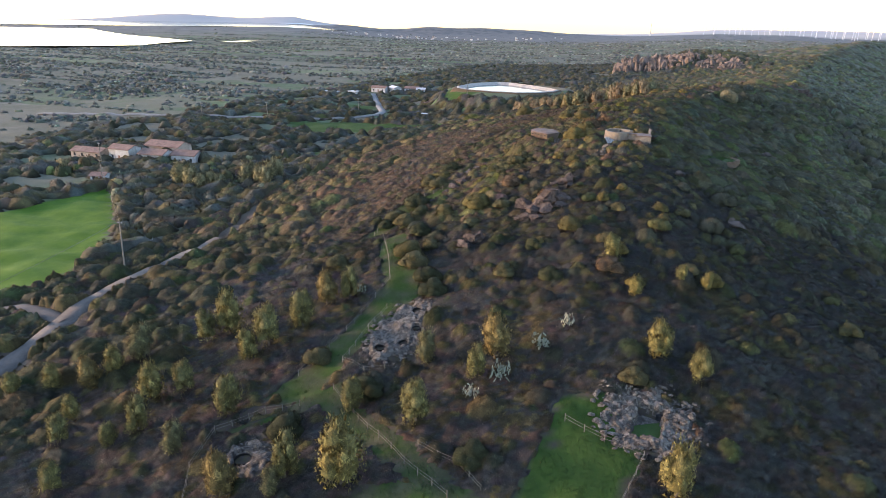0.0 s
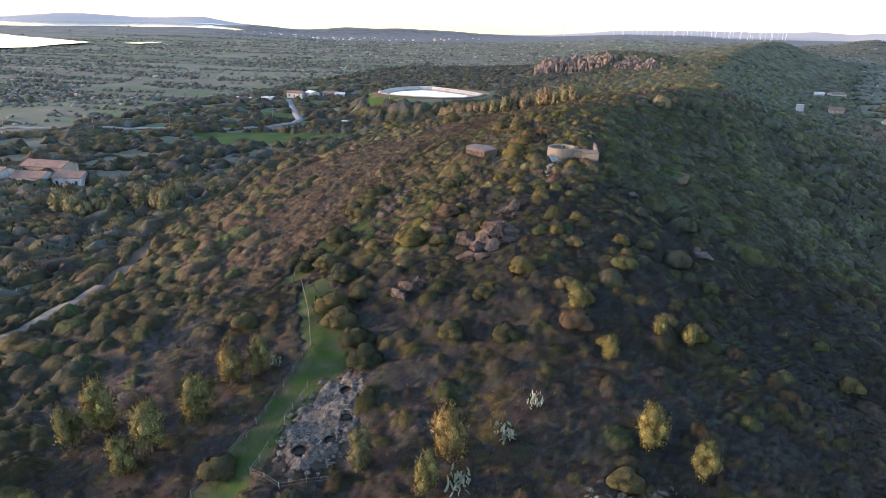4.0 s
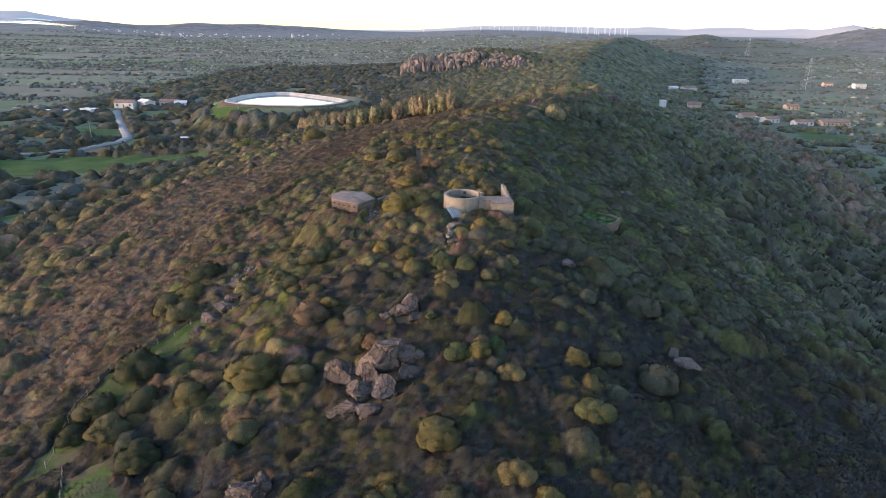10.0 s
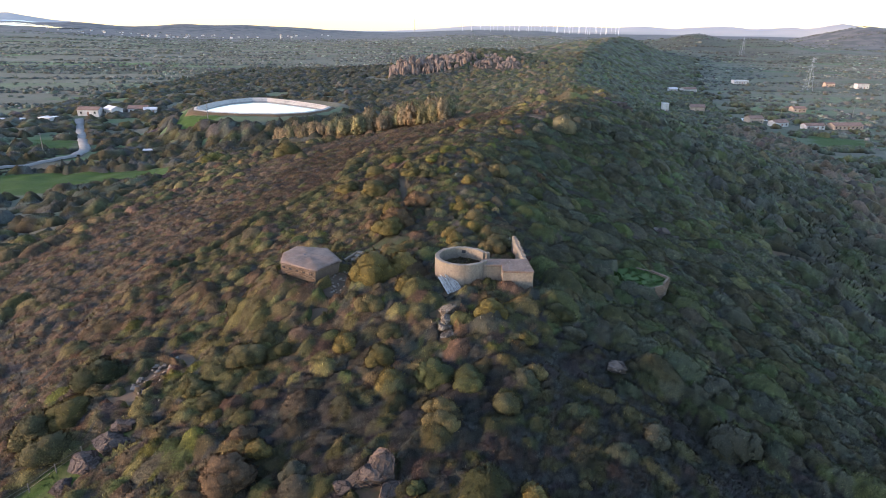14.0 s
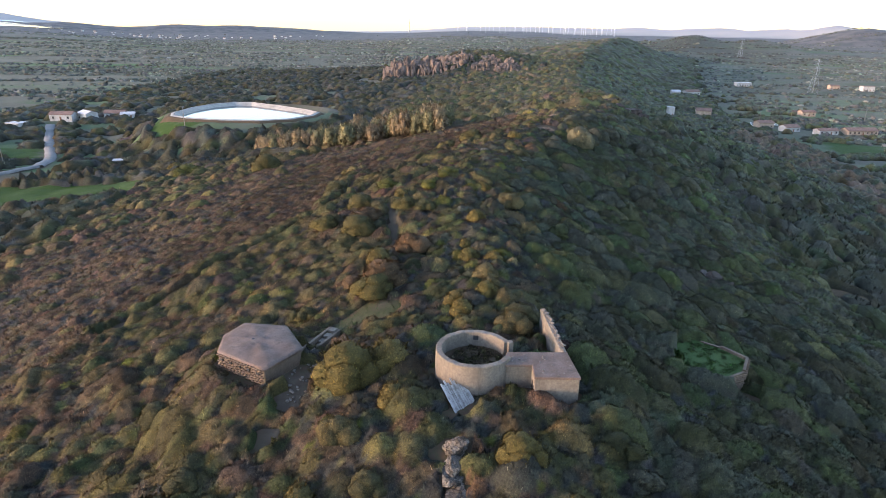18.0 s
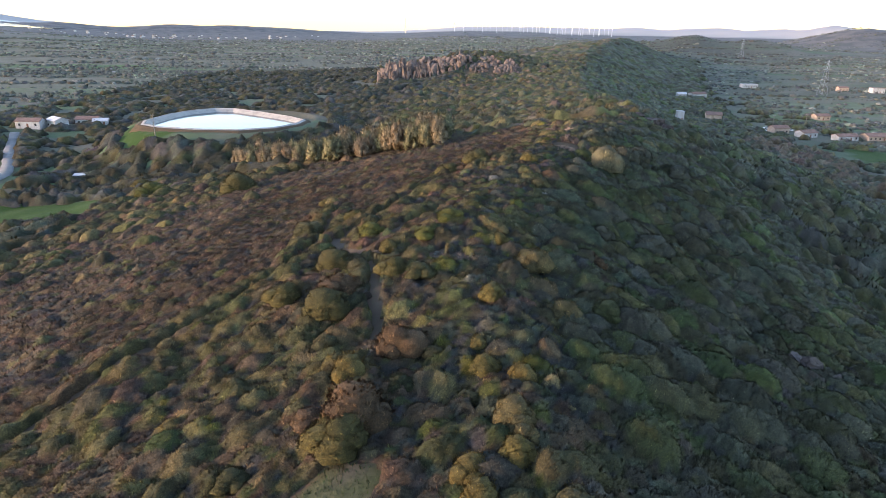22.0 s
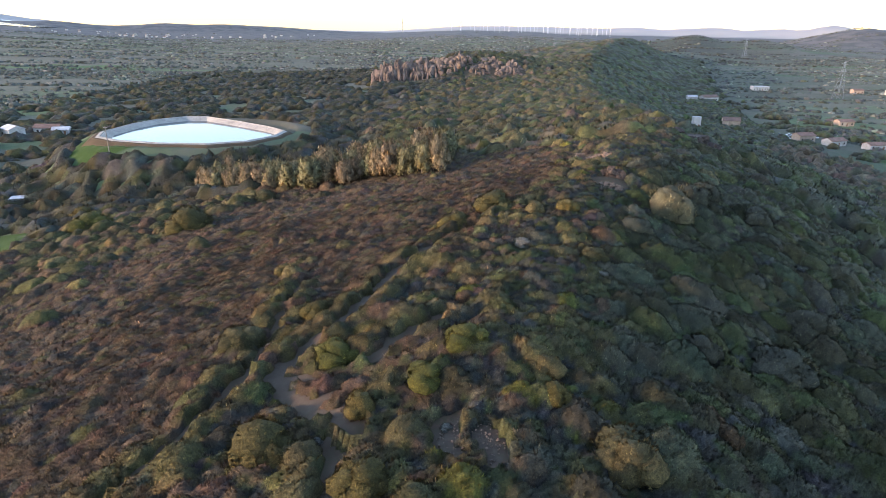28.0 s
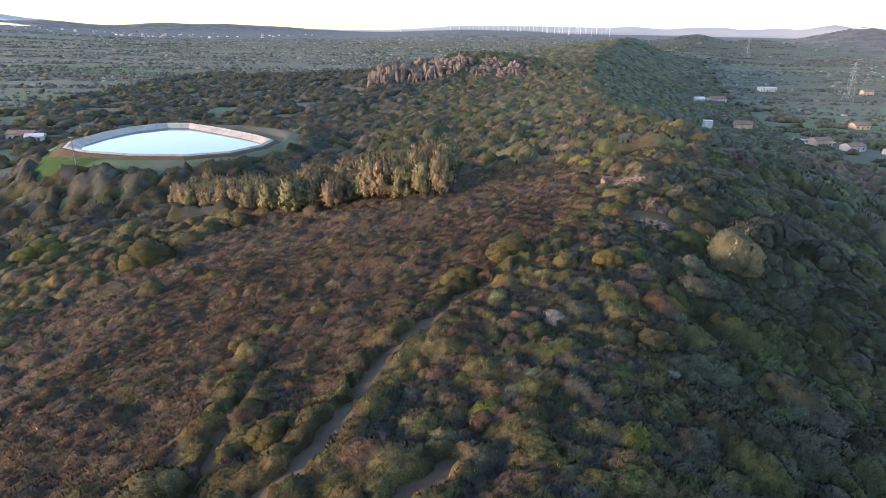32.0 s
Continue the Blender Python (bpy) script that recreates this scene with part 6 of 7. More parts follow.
def lattice_pylon(label, x, y, high, turn=0):
    t = thing("pylon", label, "pylon", "power pylons", Matrix.Translation((x, y, gz(x, y))) @ Matrix.Rotation(radians(turn), 4, "Z"))
    k = high / 30
    lv = [(0, 3.0), (6, 2.3), (12, 1.7), (18, 1.1), (24, 0.7), (30, 0.35)]
    for sx, sy in ((1, 1), (1, -1), (-1, 1), (-1, -1)):
        bm = bmesh.new()
        rod(bm, (sx * 3.0 * k, sy * 3.0 * k, 0), (sx * 0.35 * k, sy * 0.35 * k, 30 * k), 0.07 * k, 0.06 * k, 4)
        leg = part("leg", bm, M_METAL, t)
        for (z0_, w0), (z1_, w1) in zip(lv[:-1], lv[1:]):
            w0, w1 = 3.0 - 2.65 * z0_ / 30, 3.0 - 2.65 * z1_ / 30
            for ex, ey in ((-sx, sy), (sx, -sy)):
                part("brace", rods(((sx * w0 * k, sy * w0 * k, z0_ * k), (ex * w1 * k, ey * w1 * k, z1_ * k), 0.03 * k, 0.03 * k, 4)), M_METAL, leg)
    for z, w in ((22, 4.5), (25, 5.5), (28, 4.0)):
        part("crossarm", rods(((-w * k, 0, z * k), (w * k, 0, z * k), 0.07 * k, 0.07 * k, 4), ((-w * k, 0, z * k), (0, 0, (z + 1.5) * k), 0.05 * k, 0.05 * k, 4), ((w * k, 0, z * k), (0, 0, (z + 1.5) * k), 0.05 * k, 0.05 * k, 4)), M_METAL, t)


lattice_pylon("tall grey lattice pylon in the valley fields", 375, 660, 36, 20)
lattice_pylon("grey lattice pylon on the far slope", 640, 1500, 42, 20)
lattice_pylon("grey lattice pylon in the far valley", 1240, 1800, 55, 20)
lattice_pylon("grey lattice pylon in the far valley", 1420, 2000, 60, 20)


def turbines():
    rnd = random.Random(5)
    base = thing("wind_turbine", "white wind turbine on the horizon", "wind turbine", "wind farm")
    part("tower", rods(((0, 0, -3), (0, 0, 46), 0.9, 0.55, 6)), M_TURBINE, base)
    part("nacelle", blocks((0, -1, 47, 2, 5, 2)), M_TURBINE, base)
    for k in range(3):
        a = radians(30 + 120 * k)
        tip = Vector((26 * math.cos(a), -4.5, 47 + 26 * math.sin(a)))
        part("blade", rods(((0, -4.5, 47), tip, 0.8, 0.25, 4)), M_TURBINE, base)
    first = True
    for i in range(40):
        u = (i + rnd.random()) / 40
        ang = math.atan((790 + 275 * u ** 0.8 - 784) / 1092) - 0.03
        r = rnd.uniform(3900, 4500)
        x, y = r * math.sin(ang), r * math.cos(ang)
        m = Matrix.Translation((x, y, gz(x, y) + 2)) @ Matrix.Rotation(rnd.uniform(-0.5, 0.9), 4, "Z")
        if first:
            base.matrix_basis, first = m, False
        else:
            copy_thing(base, m)


turbines()
x_, y_ = -390.0, 4300.0
t_ = thing("mast", "tall thin mast on the horizon", "mast", at=Matrix.Translation((x_, y_, gz(x_, y_))))
part("shaft", rods(((0, 0, -5), (0, 0, 92), 3.2, 1.6, 8)), M_METAL, t_)
part("platform", rods(((0, 0, 60), (0, 0, 63), 4, 4, 8)), M_METAL, t_)


def car():
    t = thing("parked_car", "parked car beside the reddish house", "car", "parked cars")
    bm = blocks((0, 0, 0.62, 4.2, 1.7, 0.62, 0, 0.12))
    part("body", bm, M_PAINT, t)
    part("cabin", blocks((-0.25, 0, 1.2, 2.1, 1.5, 0.6, 0, 0.15)), M_GLASS_SHADE, t)
    for sx in (-1.3, 1.3):
        for sy in (-0.8, 0.8):
            part("wheel", rods(((sx, sy - 0.1, 0.32), (sx, sy + 0.1, 0.32), 0.32, 0.32, 10)), M_TYRE, t)
    return t


first_car = car()
rnd = random.Random(2)
for i in range(20):
    x, y = 186 + (i % 7) * 5.4 + rnd.uniform(-1, 1), 424 - (i // 7) * 7 + rnd.uniform(-1.5, 1.5) - (i % 7) * 1.5
    m = Matrix.Translation((x, y, gz(x, y))) @ Matrix.Rotation(rnd.uniform(-0.6, 0.6) + 1.4 * (i % 2), 4, "Z")
    if i == 0:
        first_car.matrix_basis = m
    else:
        copy_thing(first_car, m)
far_car = copy_thing(first_car, Matrix.Translation((-214, 8, gz(-214, 8))))
far_car["label"], far_car["group"] = "white car parked in the farmyard", "farm cars"


# ---- single trees and bushes ----
def leafy_mesh(name, v, f, n, tint):
    me = flat_mesh(name, v, f, M_LEAF, True)
    me.normals_split_custom_set_from_vertices(np.asarray(n, np.float32))
    rgba = np.concatenate([np.tile(np.array(tint), (len(v), 1)), np.ones((len(v), 1))], 1).astype(np.float32)
    me.attributes.new("tint", "FLOAT_COLOR", "POINT").data.foreach_set("color", rgba.ravel())
    return me


def crown_of(seed, lobes, wide, tall, base, leaves, size):
    """A crown of upright leafy plumes of uneven height, with gaps between them; unit height."""
    rng = np.random.default_rng(seed)
    vs, fs, ns, n = [], [], [], 0
    side = rng.uniform(0, 6.28)
    for k in range(lobes):
        u = (k + 0.5) / lobes
        a = k * 2.4 + rng.uniform(-0.6, 0.6)
        out = wide * 0.66 * math.sin(math.pi * (0.2 + 0.72 * u)) ** 0.7 * rng.uniform(0.4, 1.1) * (1 + 0.35 * math.cos(a - side))
        z = base + (1 - base) * (0.12 + 0.66 * u) * rng.uniform(0.85, 1.1)
        c = np.array([out * math.cos(a), out * math.sin(a), z])
        s = (0.3 * wide + 0.04) * rng.uniform(0.7, 1.25)
        r = np.array([s, s * rng.uniform(0.8, 1.2), min(s * tall * rng.uniform(0.9, 1.5), 1.02 - z + 0.1)])
        d = on_ball(leaves, -0.85, rng)
        w = lumps(d, seed * 5 + k, 0.3)
        p = d * (w * rng.uniform(0.7, 1.16, leaves))[:, None]
        t = leaf_tris(p, d + np.array([0, 0, 0.5]), size / s, rng, 0.8, 0.34, 0.25)
        cv, cf, cn = dome_core(seed * 3 + k, 4, 7, 0.25, 0.66)
        v = np.concatenate([cv, t])
        vs.append(v * r + c)
        whole = np.concatenate([cn, soft_normals(d, rng, 0.4)]) + 0.6 * (v * r + c - np.array([0, 0, 0.5])) / max(wide, 0.2) + np.array([0, 0, 0.5])
        ns.append(whole / np.linalg.norm(whole, axis=1, keepdims=True))
        fs.append(np.concatenate([cf, len(cv) + np.arange(len(t)).reshape(-1, 3)]) + n)
        n += len(v)
    return np.concatenate(vs), np.concatenate(fs), np.concatenate(ns)


def tree(name, label, category, group, seed, tint, lobes=16, wide=0.31, tall=1.4, base=0.06, leaves=210, size=0.028):
    """A tree one metre high, to be set down at its true height: trunk with limbs, and crown."""
    t = thing(name, label, category, group)
    rnd = random.Random(seed)
    bm = bmesh.new()
    rod(bm, (0, 0, -0.06), (0.01, 0, base + 0.12), 0.026, 0.017, 7)
    rod(bm, (0.01, 0, base + 0.1), (0.0, 0.01, 0.8), 0.016, 0.005, 6)
    for k in range(5):
        a = k * 1.3 + rnd.random()
        z = base * 0.7 + 0.1 * k
        rod(bm, (0.005, 0, z), (wide * 0.6 * math.cos(a), wide * 0.6 * math.sin(a), z + 0.2), 0.011, 0.004, 5)
    part("trunk", bm, M_BARK, t)
    v, f, nr = crown_of(seed, lobes, wide, tall, base + 0.08, leaves, size)
    me = leafy_mesh("crown", v, f, nr, tint)
    o = new("crown", me)
    o.parent = t
    return t


def bush(name, label, group, seed, tint):
    """A round bush of unit radius: short stems under a domed crown."""
    tint = tuple(0.92 * c for c in tint)
    t = thing(name, label, "bush", group)
    bm = bmesh.new()
    for k in range(4):
        a = k * 1.57 + 0.4
        rod(bm, (0.05 * math.cos(a), 0.05 * math.sin(a), -0.15), (0.3 * math.cos(a), 0.3 * math.sin(a), 0.5), 0.05, 0.025, 5)
    part("stems", bm, M_BARK, t)
    v, f, ns = [], [], []
    n = 0
    rng = np.random.default_rng(seed)
    for k in range(5):
        a, r = k * 1.257 + rng.uniform(-0.3, 0.3), 0.0 if k == 4 else 0.42
        dv, df, dn = dome_bush(seed * 7 + k, 420, 0.11, 4, 9, 0.3, 0.88, -0.35, 0.8)
        s = rng.uniform(0.52, 0.68) if k < 4 else 0.72
        v.append(dv * np.array([s, s, s * 0.95]) + np.array([r * math.cos(a), r * math.sin(a), 0.18 + (0.28 if k == 4 else rng.uniform(0, 0.15))]))
        f.append(df + n)
        ns.append(dn)
        n += len(dv)
    o = new("crown", leafy_mesh("crown", np.concatenate(v), np.concatenate(f), np.concatenate(ns), tint))
    o.parent = t
    return t


def plant(kinds, places, stretch=1.0, upright=False):
    """Sets the first plants down where they belong and copies them to the other places."""
    used = set()
    places = [p for p in places if all(near_line(p[0], p[1], pts) > half + 0.55 * p[2] for pts, half, bare in TRAILS[:5])]
    for n, (x, y, s) in enumerate(places):
        k = n % len(kinds)
        s = s * 1.18 if upright else s
        sc = (s, s, s) if upright else (s, s, s * stretch)
        m = Matrix.LocRotScale((x, y, gz(x, y) - 0.05), Euler((0, 0, n * 2.1)), None)
        if k in used:
            o = copy_thing(kinds[k], m)
            o.scale = sc
        else:
            kinds[k].matrix_basis, kinds[k].scale = m, sc
            used.add(k)


YELLOW, YELLOW_GREEN, DEEP = (0.175, 0.152, 0.055), (0.148, 0.138, 0.055), (0.038, 0.042, 0.02)
young = [tree("young_tree", "young tree with dense yellow-green leaves", "tree", "young trees on the slope", 300 + k, c) for k, c in enumerate((YELLOW, YELLOW_GREEN, (0.13, 0.12, 0.048), (0.155, 0.12, 0.048), YELLOW_GREEN, (0.115, 0.11, 0.054)))]
plant(young, [(-11.5, -103.4, 7.0), (-7.5, -93.6, 4.8), (-16.0, -93.1, 4.2), (-2.3, -81.3, 5.6), (-3.6, -84.9, 3.9), (-10.8, -83.1, 4.5), (-44.4, -81.9, 6.2), (-35.2, -84.4, 5.6),
              (-32.9, -79.0, 5.4), (-33.2, -72.2, 5.0), (-30.4, -70.1, 4.6), (-52.2, -91.5, 5.4), (-43.9, -97.7, 4.9), (-40.8, -95.0, 4.2), (-31.2, -97.4, 5.1), (-56.2, -97.5, 4.6),
              (-40.9, -102.9, 4.4), (-33.2, -104.6, 4.1), (-51.8, -103.6, 3.4), (-49.5, -107.1, 3.7), (-42.9, -105.5, 3.1), (-23.8, -107.8, 5.1), (-18.1, -104.0, 4.8), (-17.8, -106.8, 3.2)], upright=True)
plant([copy_thing(young[0], Matrix()), copy_thing(young[1], Matrix())],
      [(16.8, -76.1, 4.5), (21.8, -77.8, 3.6), (21.7, -57.7, 2.6), (18.2, -58.0, 2.4), (12.4, -63.8, 2.8), (7.8, -56.8, 3.6), (-60.9, -99.5, 3.7), (-42.9, -113.0, 3.5), (20.6, -95.2, 5.4), (-64.8, -102.6, 3.2), (-36.5, -87.5, 4.6), (-46.6, -84.6, 4.6), (-54.5, -94.5, 4.2)], upright=True)
dark_bush = bush("bush", "dense dark green bush among the scrub", "dark bushes", 400, DEEP)
plant([dark_bush, bush("bush", "broad olive-green bush among the scrub", "dark bushes", 401, OLIVE)],
      [(-16.0, -89.8, 2.3), (14.6, -80.8, 1.8), (0.5, -96.7, 2.2), (-25.6, -85.9, 2.1), (-22.3, -97.9, 2.6), (-7.6, -61.5, 2.0), (-5.0, -53.3, 1.8), (-24.0, -58.8, 2.7), (-17.3, -66.6, 2.5), (-39.1, -59.0, 2.2), (-32.4, -37.7, 2.4), (-39.9, -17.1, 2.6),
       (9.8, -7.1, 1.9), (-34.5, -41, 2.4), (-29.5, -45, 2.2), (-36, -20, 2.4)], 0.85)
gold = [bush("bush", "round golden-green bush on the crest", "golden bushes", 410 + k, c) for k, c in enumerate((GOLD, (0.105, 0.085, 0.028), (0.125, 0.098, 0.034)))]
plant(gold, [(6.0, -51.0, 1.6), (8.5, -53.4, 1.6), (5.4, -30.4, 1.4), (5.9, -39.1, 1.4), (2.8, -35.9, 1.3), (-4.5, -52.3, 1.4), (18.8, -54.6, 1.5), (22.3, -56.0, 1.7), (-6.0, -17.9, 1.6), (-1.3, -22.3, 1.5), (2.9, -9.7, 1.8), (-6.0, -4.1, 1.5), (-9.4, -7.0, 1.6), (6.1, -12.5, 0.9),
             (-1.2, 10.5, 1.5), (3.5, 7.3, 1.7), (1.3, 13.7, 1.4), (-11.0, -11.9, 1.6), (6.5, -17.3, 1.2), (-0.4, 23.9, 1.4), (2.3, 22.3, 1.4), (7.0, 34.1, 1.8), (0.5, 34.2, 1.4), (-10.9, 23.6, 1.8), (1.8, 52.9, 1.4), (2.0, 49.9, 1.2), (-10.9, 49.6, 1.4), (5.5, 43.9, 2.1), (-9.9, -0.6, 2.9), (-6.9, 0.9, 2.3)], 0.95)
olive = [bush("bush", "rounded olive-green bush on the ridge", "olive bushes", 420 + k, c) for k, c in enumerate((OLIVE, (0.075, 0.066, 0.026)))]
plant(olive, [(-16.1, -36.5, 1.9), (-27.3, -37.9, 2.2), (-19.2, -43.8, 1.9), (-26.9, -54.8, 2.8), (-24.5, -50.9, 1.9), (12.9, -35.3, 1.7), (16.5, -33.5, 1.7), (-0.7, -46.6, 2.3), (4.0, -21.3, 1.5), (-17.6, -10.7, 1.5), (-25.3, -1.2, 1.7), (-7.1, -14.5, 1.7), (-20.9, -11.5, 2.2),
              (-15.2, 35.5, 2.6), (5.4, 45.5, 2.0), (0.4, 96.8, 2.8), (-48.1, 149.1, 2.7), (-57.5, 129.8, 4.9), (-23.5, 62.7, 2.2), (-16.5, 46.3, 2.4), (-22.8, 52.6, 1.9)], 0.85)
plant([bush("bush", "bright lime-green bush beside the path", "lime bushes", 430, LIME)], [(-3.8, 55.6, 2.0), (-13.6, 57.2, 2.2), (-6.4, 51.8, 1.9), (-91.1, 151.0, 5.0)], 0.7)
plant([bush("bush", "russet bush with dry leaves", "russet bushes", 431, (0.105, 0.068, 0.038))], [(-8.6, -32.7, 1.6), (-9.4, 18.2, 3.0), (-14.4, 38.9, 2.6), (-7.2, 27.5, 2.4), (13.7, 49.6, 1.3)], 0.85)
plant([bush("bush", "large grey-green bush on the shaded slope", "grey bushes", 432, GREY)], [(23.4, -19.8, 2.5), (21.6, -34.9, 2.4), (27, 100, 2.8), (30, 106, 3.4), (34, 111, 3.2)], 1.0)
plant([bush("bush", "great round golden-grey bush on the ridge's edge", "", 433, (0.115, 0.108, 0.066))], [(24.6, 96.8, 3.5)], 1.3)
plant([bush("bush", "dense dark green bush beside the grass path", "dark bushes", 440, DEEP)], [(-36.8, -10, 2.9), (-36.6, -30.8, 3.1), (-39.4, -40.2, 2), (-19.6, -63, 2.4), (-0.1, -61.5, 2.1), (-6.8, 21.8, 1.3)], 0.9)
more_olive = [bush("bush", "rounded olive-green bush in the scrub", "olive bushes", 441 + k, c) for k, c in enumerate((OLIVE, (0.084, 0.072, 0.026), (0.068, 0.066, 0.03)))]
plant(more_olive, [(-38.6, -37, 2.6), (12.3, -60.9, 1.5), (3.6, -59.7, 1.3), (-22.5, -16.7, 1.6), (-21, -35.7, 3), (40.4, -55.7, 1.9), (-6.7, -11, 1.4), (-21.3, -18.8, 1.1), (-6.5, -26.3, 0.8), (4.3, 9.4, 1.8), (-10.1, 15.8, 2.3), (-16.9, 14.3, 1.5), (-19.8, -8.8, 1.4), (-37.2, -14.8, 2.5), (-24.5, -14.9, 1.6), (-4.4, 26.4, 1.1), (-9.4, 42, 1.9), (-6.5, 39.9, 1.8), (-13.8, 29.4, 1.5), (-20.4, 39.8, 2.1), (-20.2, 24.7, 1.2), (-8.6, 59.9, 2.1), (-1.6, 20.1, 1.1), (-13.3, 63.4, 1.2), (-17.8, 67.9, 1.7), (-20.2, 70.7, 1.4), (9.8, 76, 1.7), (-4.8, 91.7, 2.3), (-8.8, 81.7, 1.5), (-10.3, 77.4, 1.4)], 0.8)
plant([bush("bush", "fresh green bush in the scrub", "green bushes", 445 + k, c) for k, c in enumerate((GREEN, (0.064, 0.07, 0.03)))], [(0.8, -36.2, 1.6), (13.5, -43.5, 1.9), (25.9, -40.6, 1.7), (39.2, -47.5, 1.2), (-2, -17.2, 2), (1, -18.8, 1.7), (-2.5, -29.3, 0.8), (30.2, -15.2, 1.6), (11.6, 36.3, 2), (9.2, 28.1, 1.7), (7.7, 44.3, 1.4), (-0.6, 62.2, 1.4), (29, 97.9, 1.6), (18.4, 72.9, 2.1)], 0.9)
plant([bush("bush", "russet bush with dry twigs", "russet bushes", 448, (0.098, 0.066, 0.04))], [(8, -59.4, 2.3), (-17, -26.7, 2.4), (-17.6, -22.5, 1.5), (12.9, 51.2, 1.2), (-12.6, 18.1, 1.4), (3.4, 91.7, 1.4), (-3.6, 65.9, 1.1)], 0.85)
plant([copy_thing(gold[0], Matrix()), copy_thing(gold[2], Matrix())], [(-1.2, -24.1, 1.5), (-15.5, -24.1, 1.3), (9.3, -28.2, 0.6), (-1.5, 12.3, 1.5), (1.5, 17.1, 1.7), (-0.9, 27.2, 1), (1.7, 15.2, 1.2), (9.4, 91, 1.6), (5.4, 91.6, 1.6), (-25.9, 85.6, 1.4), (4.4, 60.7, 0.7), (-101.9, 165.8, 3.6)], 0.9)
plant([bush("bush", "broad grey-green bush on the shaded side", "grey bushes", 450 + k, c) for k, c in enumerate((GREY, (0.066, 0.07, 0.052)))], [(11, -9, 1.6), (25, -11.7, 2.1), (15.9, -22.2, 1.6), (-12, -26.8, 1.3), (16.6, 62.7, 2.2), (13.7, 30.8, 1.8), (33, 74.7, 3.3), (24.1, 62.9, 3.3), (42.2, 108.9, 3.3), (16.9, 87.1, 2.7), (17.8, 81.9, 2), (30.2, 83.5, 2.1), (18.1, 67, 2.2), (26.5, 118.8, 2.8), (31.1, 122.4, 3.3)], 0.9)
plant([bush("bush", "low shrub with whitish dry flower heads", "pale shrubs", 453, (0.17, 0.165, 0.14))], [(-17.9, 69.2, 0.7), (-4.5, 64, 0.7), (3.1, 79.8, 1.2), (-1.4, 58.9, 0.5), (11, 64.5, 0.6), (-13.2, 78.4, 0.7), (-12.1, 80.2, 0.7), (25.4, 121.8, 0.7), (7.2, 75.7, 0.6), (26.5, 78.9, 0.8), (-20.4, 61.5, 0.7), (2.8, 80.3, 1.3), (-4.9, 63.9, 0.6), (9.6, 72, 1), (11.7, 64.6, 0.6), (-13.2, 47, 0.5), (19.9, 78.2, 0.7), (24, 71.2, 0.9), (-5, 47.1, 0.5)], 0.6)
slim = [tree("poplar", "slender tree with golden autumn leaves", "tree", "golden tree row", 320 + k, c, 15, 0.36, 1.5, 0.04, 150, 0.036) for k, c in enumerate(((0.22, 0.17, 0.10), (0.16, 0.15, 0.08), (0.225, 0.165, 0.10), (0.185, 0.165, 0.085)))]
rnd = random.Random(77)
row = []
for k in range(150):
    u = (k + rnd.random()) / 150
    row.append((-78 + 68 * u + rnd.uniform(-3, 3), 186 - 78 * u * (1 - 0.48 * u) + (12 + 22 * u) * rnd.random() ** 1.2, rnd.uniform(3.6, 5.4) + 3.8 * u * rnd.random()))
plant(slim, row, upright=True)
farm_row = [(-142 + 3.1 * k + rnd.uniform(-2, 2), 2 + 1.0 * k + rnd.uniform(-4, 4), rnd.uniform(4.5, 7.5)) for k in range(12)]
plant([copy_thing(slim[1], Matrix()), copy_thing(slim[3], Matrix())], farm_row, upright=True)


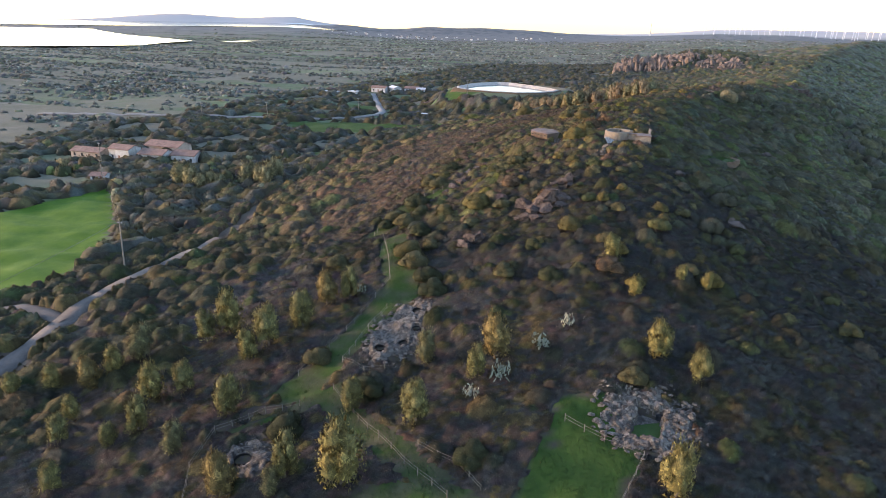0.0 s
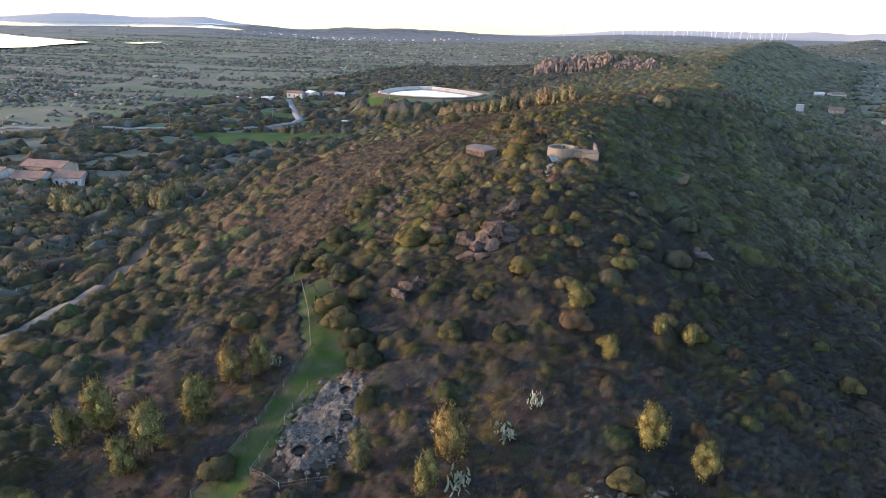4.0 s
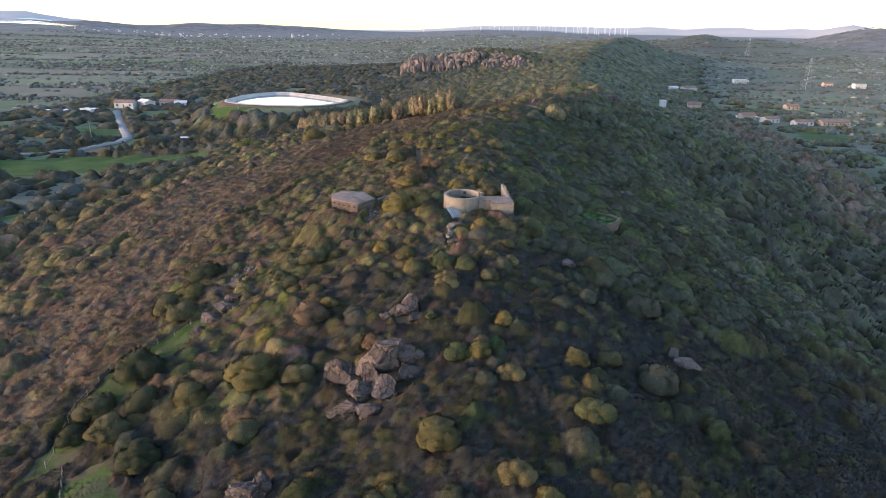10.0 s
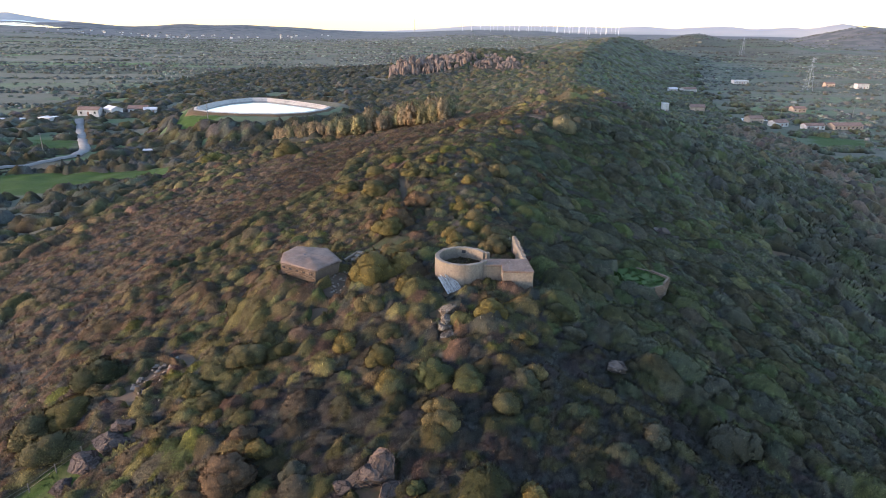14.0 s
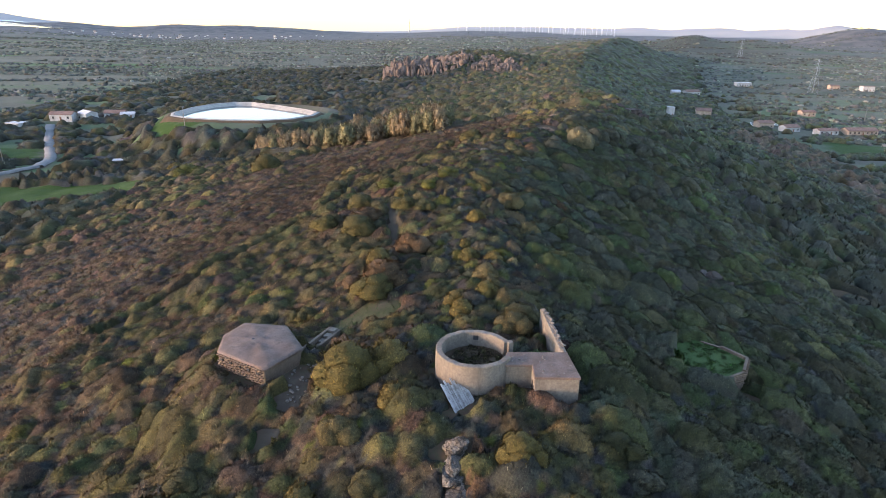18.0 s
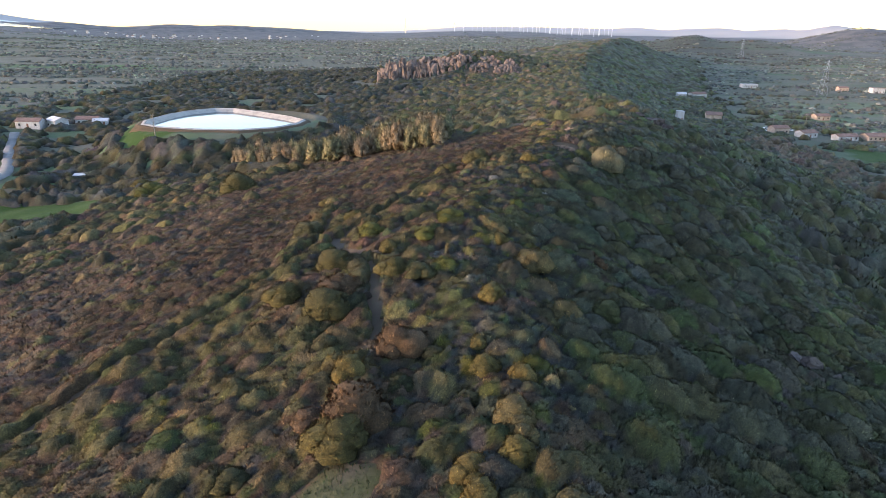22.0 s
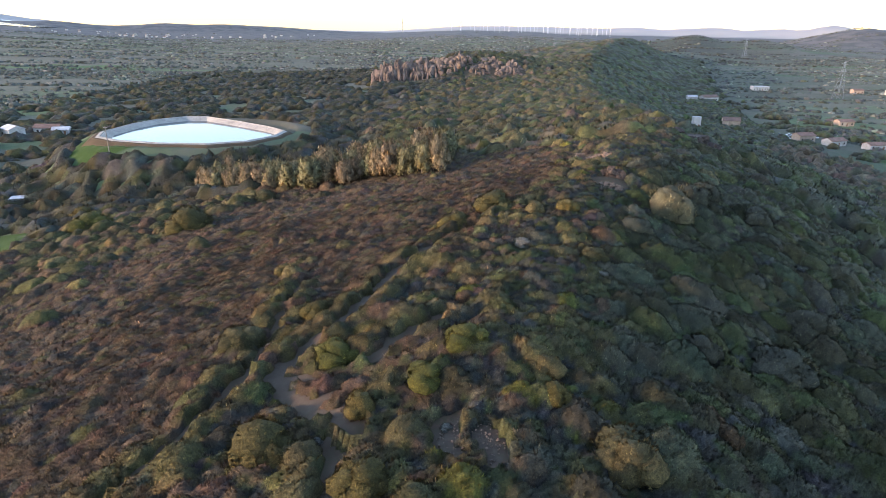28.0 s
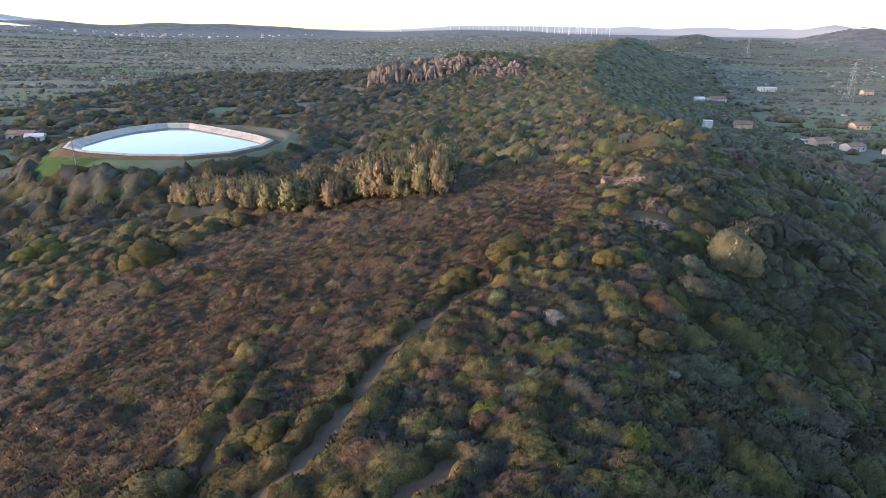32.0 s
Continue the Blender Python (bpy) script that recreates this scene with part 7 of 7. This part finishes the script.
def cactus(label, x, y, s):
    """A clump of pale flat-stemmed cactus."""
    t = thing("prickly_pear", label, "cactus", "pale cacti", Matrix.Translation((x, y, gz(x, y))))
    r = random.Random(int(x * 10))
    for k in range(44):
        a, z = r.uniform(0, 6.3), r.uniform(0.15, 1.15) * s
        out = 0.75 * s * r.random() ** 0.7
        bm = bmesh.new()
        bmesh.ops.create_icosphere(bm, subdivisions=1, radius=0.15 * s)
        m = Matrix.LocRotScale((out * math.cos(a), out * math.sin(a), z), Euler((r.uniform(-0.8, 0.8), r.uniform(-0.8, 0.8), r.uniform(0, 6))), (0.6, 0.2, 1.6))
        bmesh.ops.transform(bm, matrix=m, verts=bm.verts)
        part("pad", bm, M_CACTUS, t)


for p in ((2.6, -77.5, 1.6), (-0.6, -84.0, 1.7), (-2.9, -88.2, 1.3), (5.0, -73.0, 1.3), (-29.0, -68.6, 1.2)):
    cactus("clump of pale grey-green cactus pads", *p)


# weeds inside the round ruin and behind it
a_, r_ = RNG.uniform(0, 6.283, 90), 2.2 * np.sqrt(RNG.random(90))
weeds = [dome_bush(s, 30, 0.5, 2, 5, 0.3, 0.5, 0.0, 0.7) for s in (70, 71)]
scatter("weeds", "weeds and dry grass on the ruin's floor", weeds, r_ * np.cos(a_), r_ * np.sin(a_), np.full(90, 0.28), RNG.uniform(0.12, 0.3, 90), tints(90, (DARK, OLIVE, TAN), (25, 50, 25)), "weeds", z=np.full(90, 0.78))
x_, y_ = spots(160, 3.2, 6.0, 0.6, 7.5)
scatter("weeds", "tall weeds beside the long broken wall", weeds, x_, y_, np.full(160, 0.35), RNG.uniform(0.2, 0.5, 160), tints(160, (DARK, OLIVE, TAN), (50, 40, 10)), "weeds")
u_, w_ = spots(420, 17.8, 26.9, 7.7, 17.2)
k_ = inside(u_, w_, [(20.3, 8.8), (23.5, 8.0), (25.3, 9.1), (26.5, 11.3), (24.9, 13.3), (23.4, 14.5), (20.2, 16.7), (18.2, 15.4)])
u_, w_ = u_[k_], w_[k_]
scatter("weeds", "rough grass and weeds on top of the low ruin", weeds, u_, w_, np.full(len(u_), 0.32), RNG.uniform(0.05, 0.16, len(u_)) + 0.45 * (u_ < 20.5), tints(len(u_), ((0.03, 0.066, 0.016), (0.044, 0.068, 0.02), DARK), (50, 40, 10), u_, w_), "weeds", z=np.full(len(u_), -4.76))
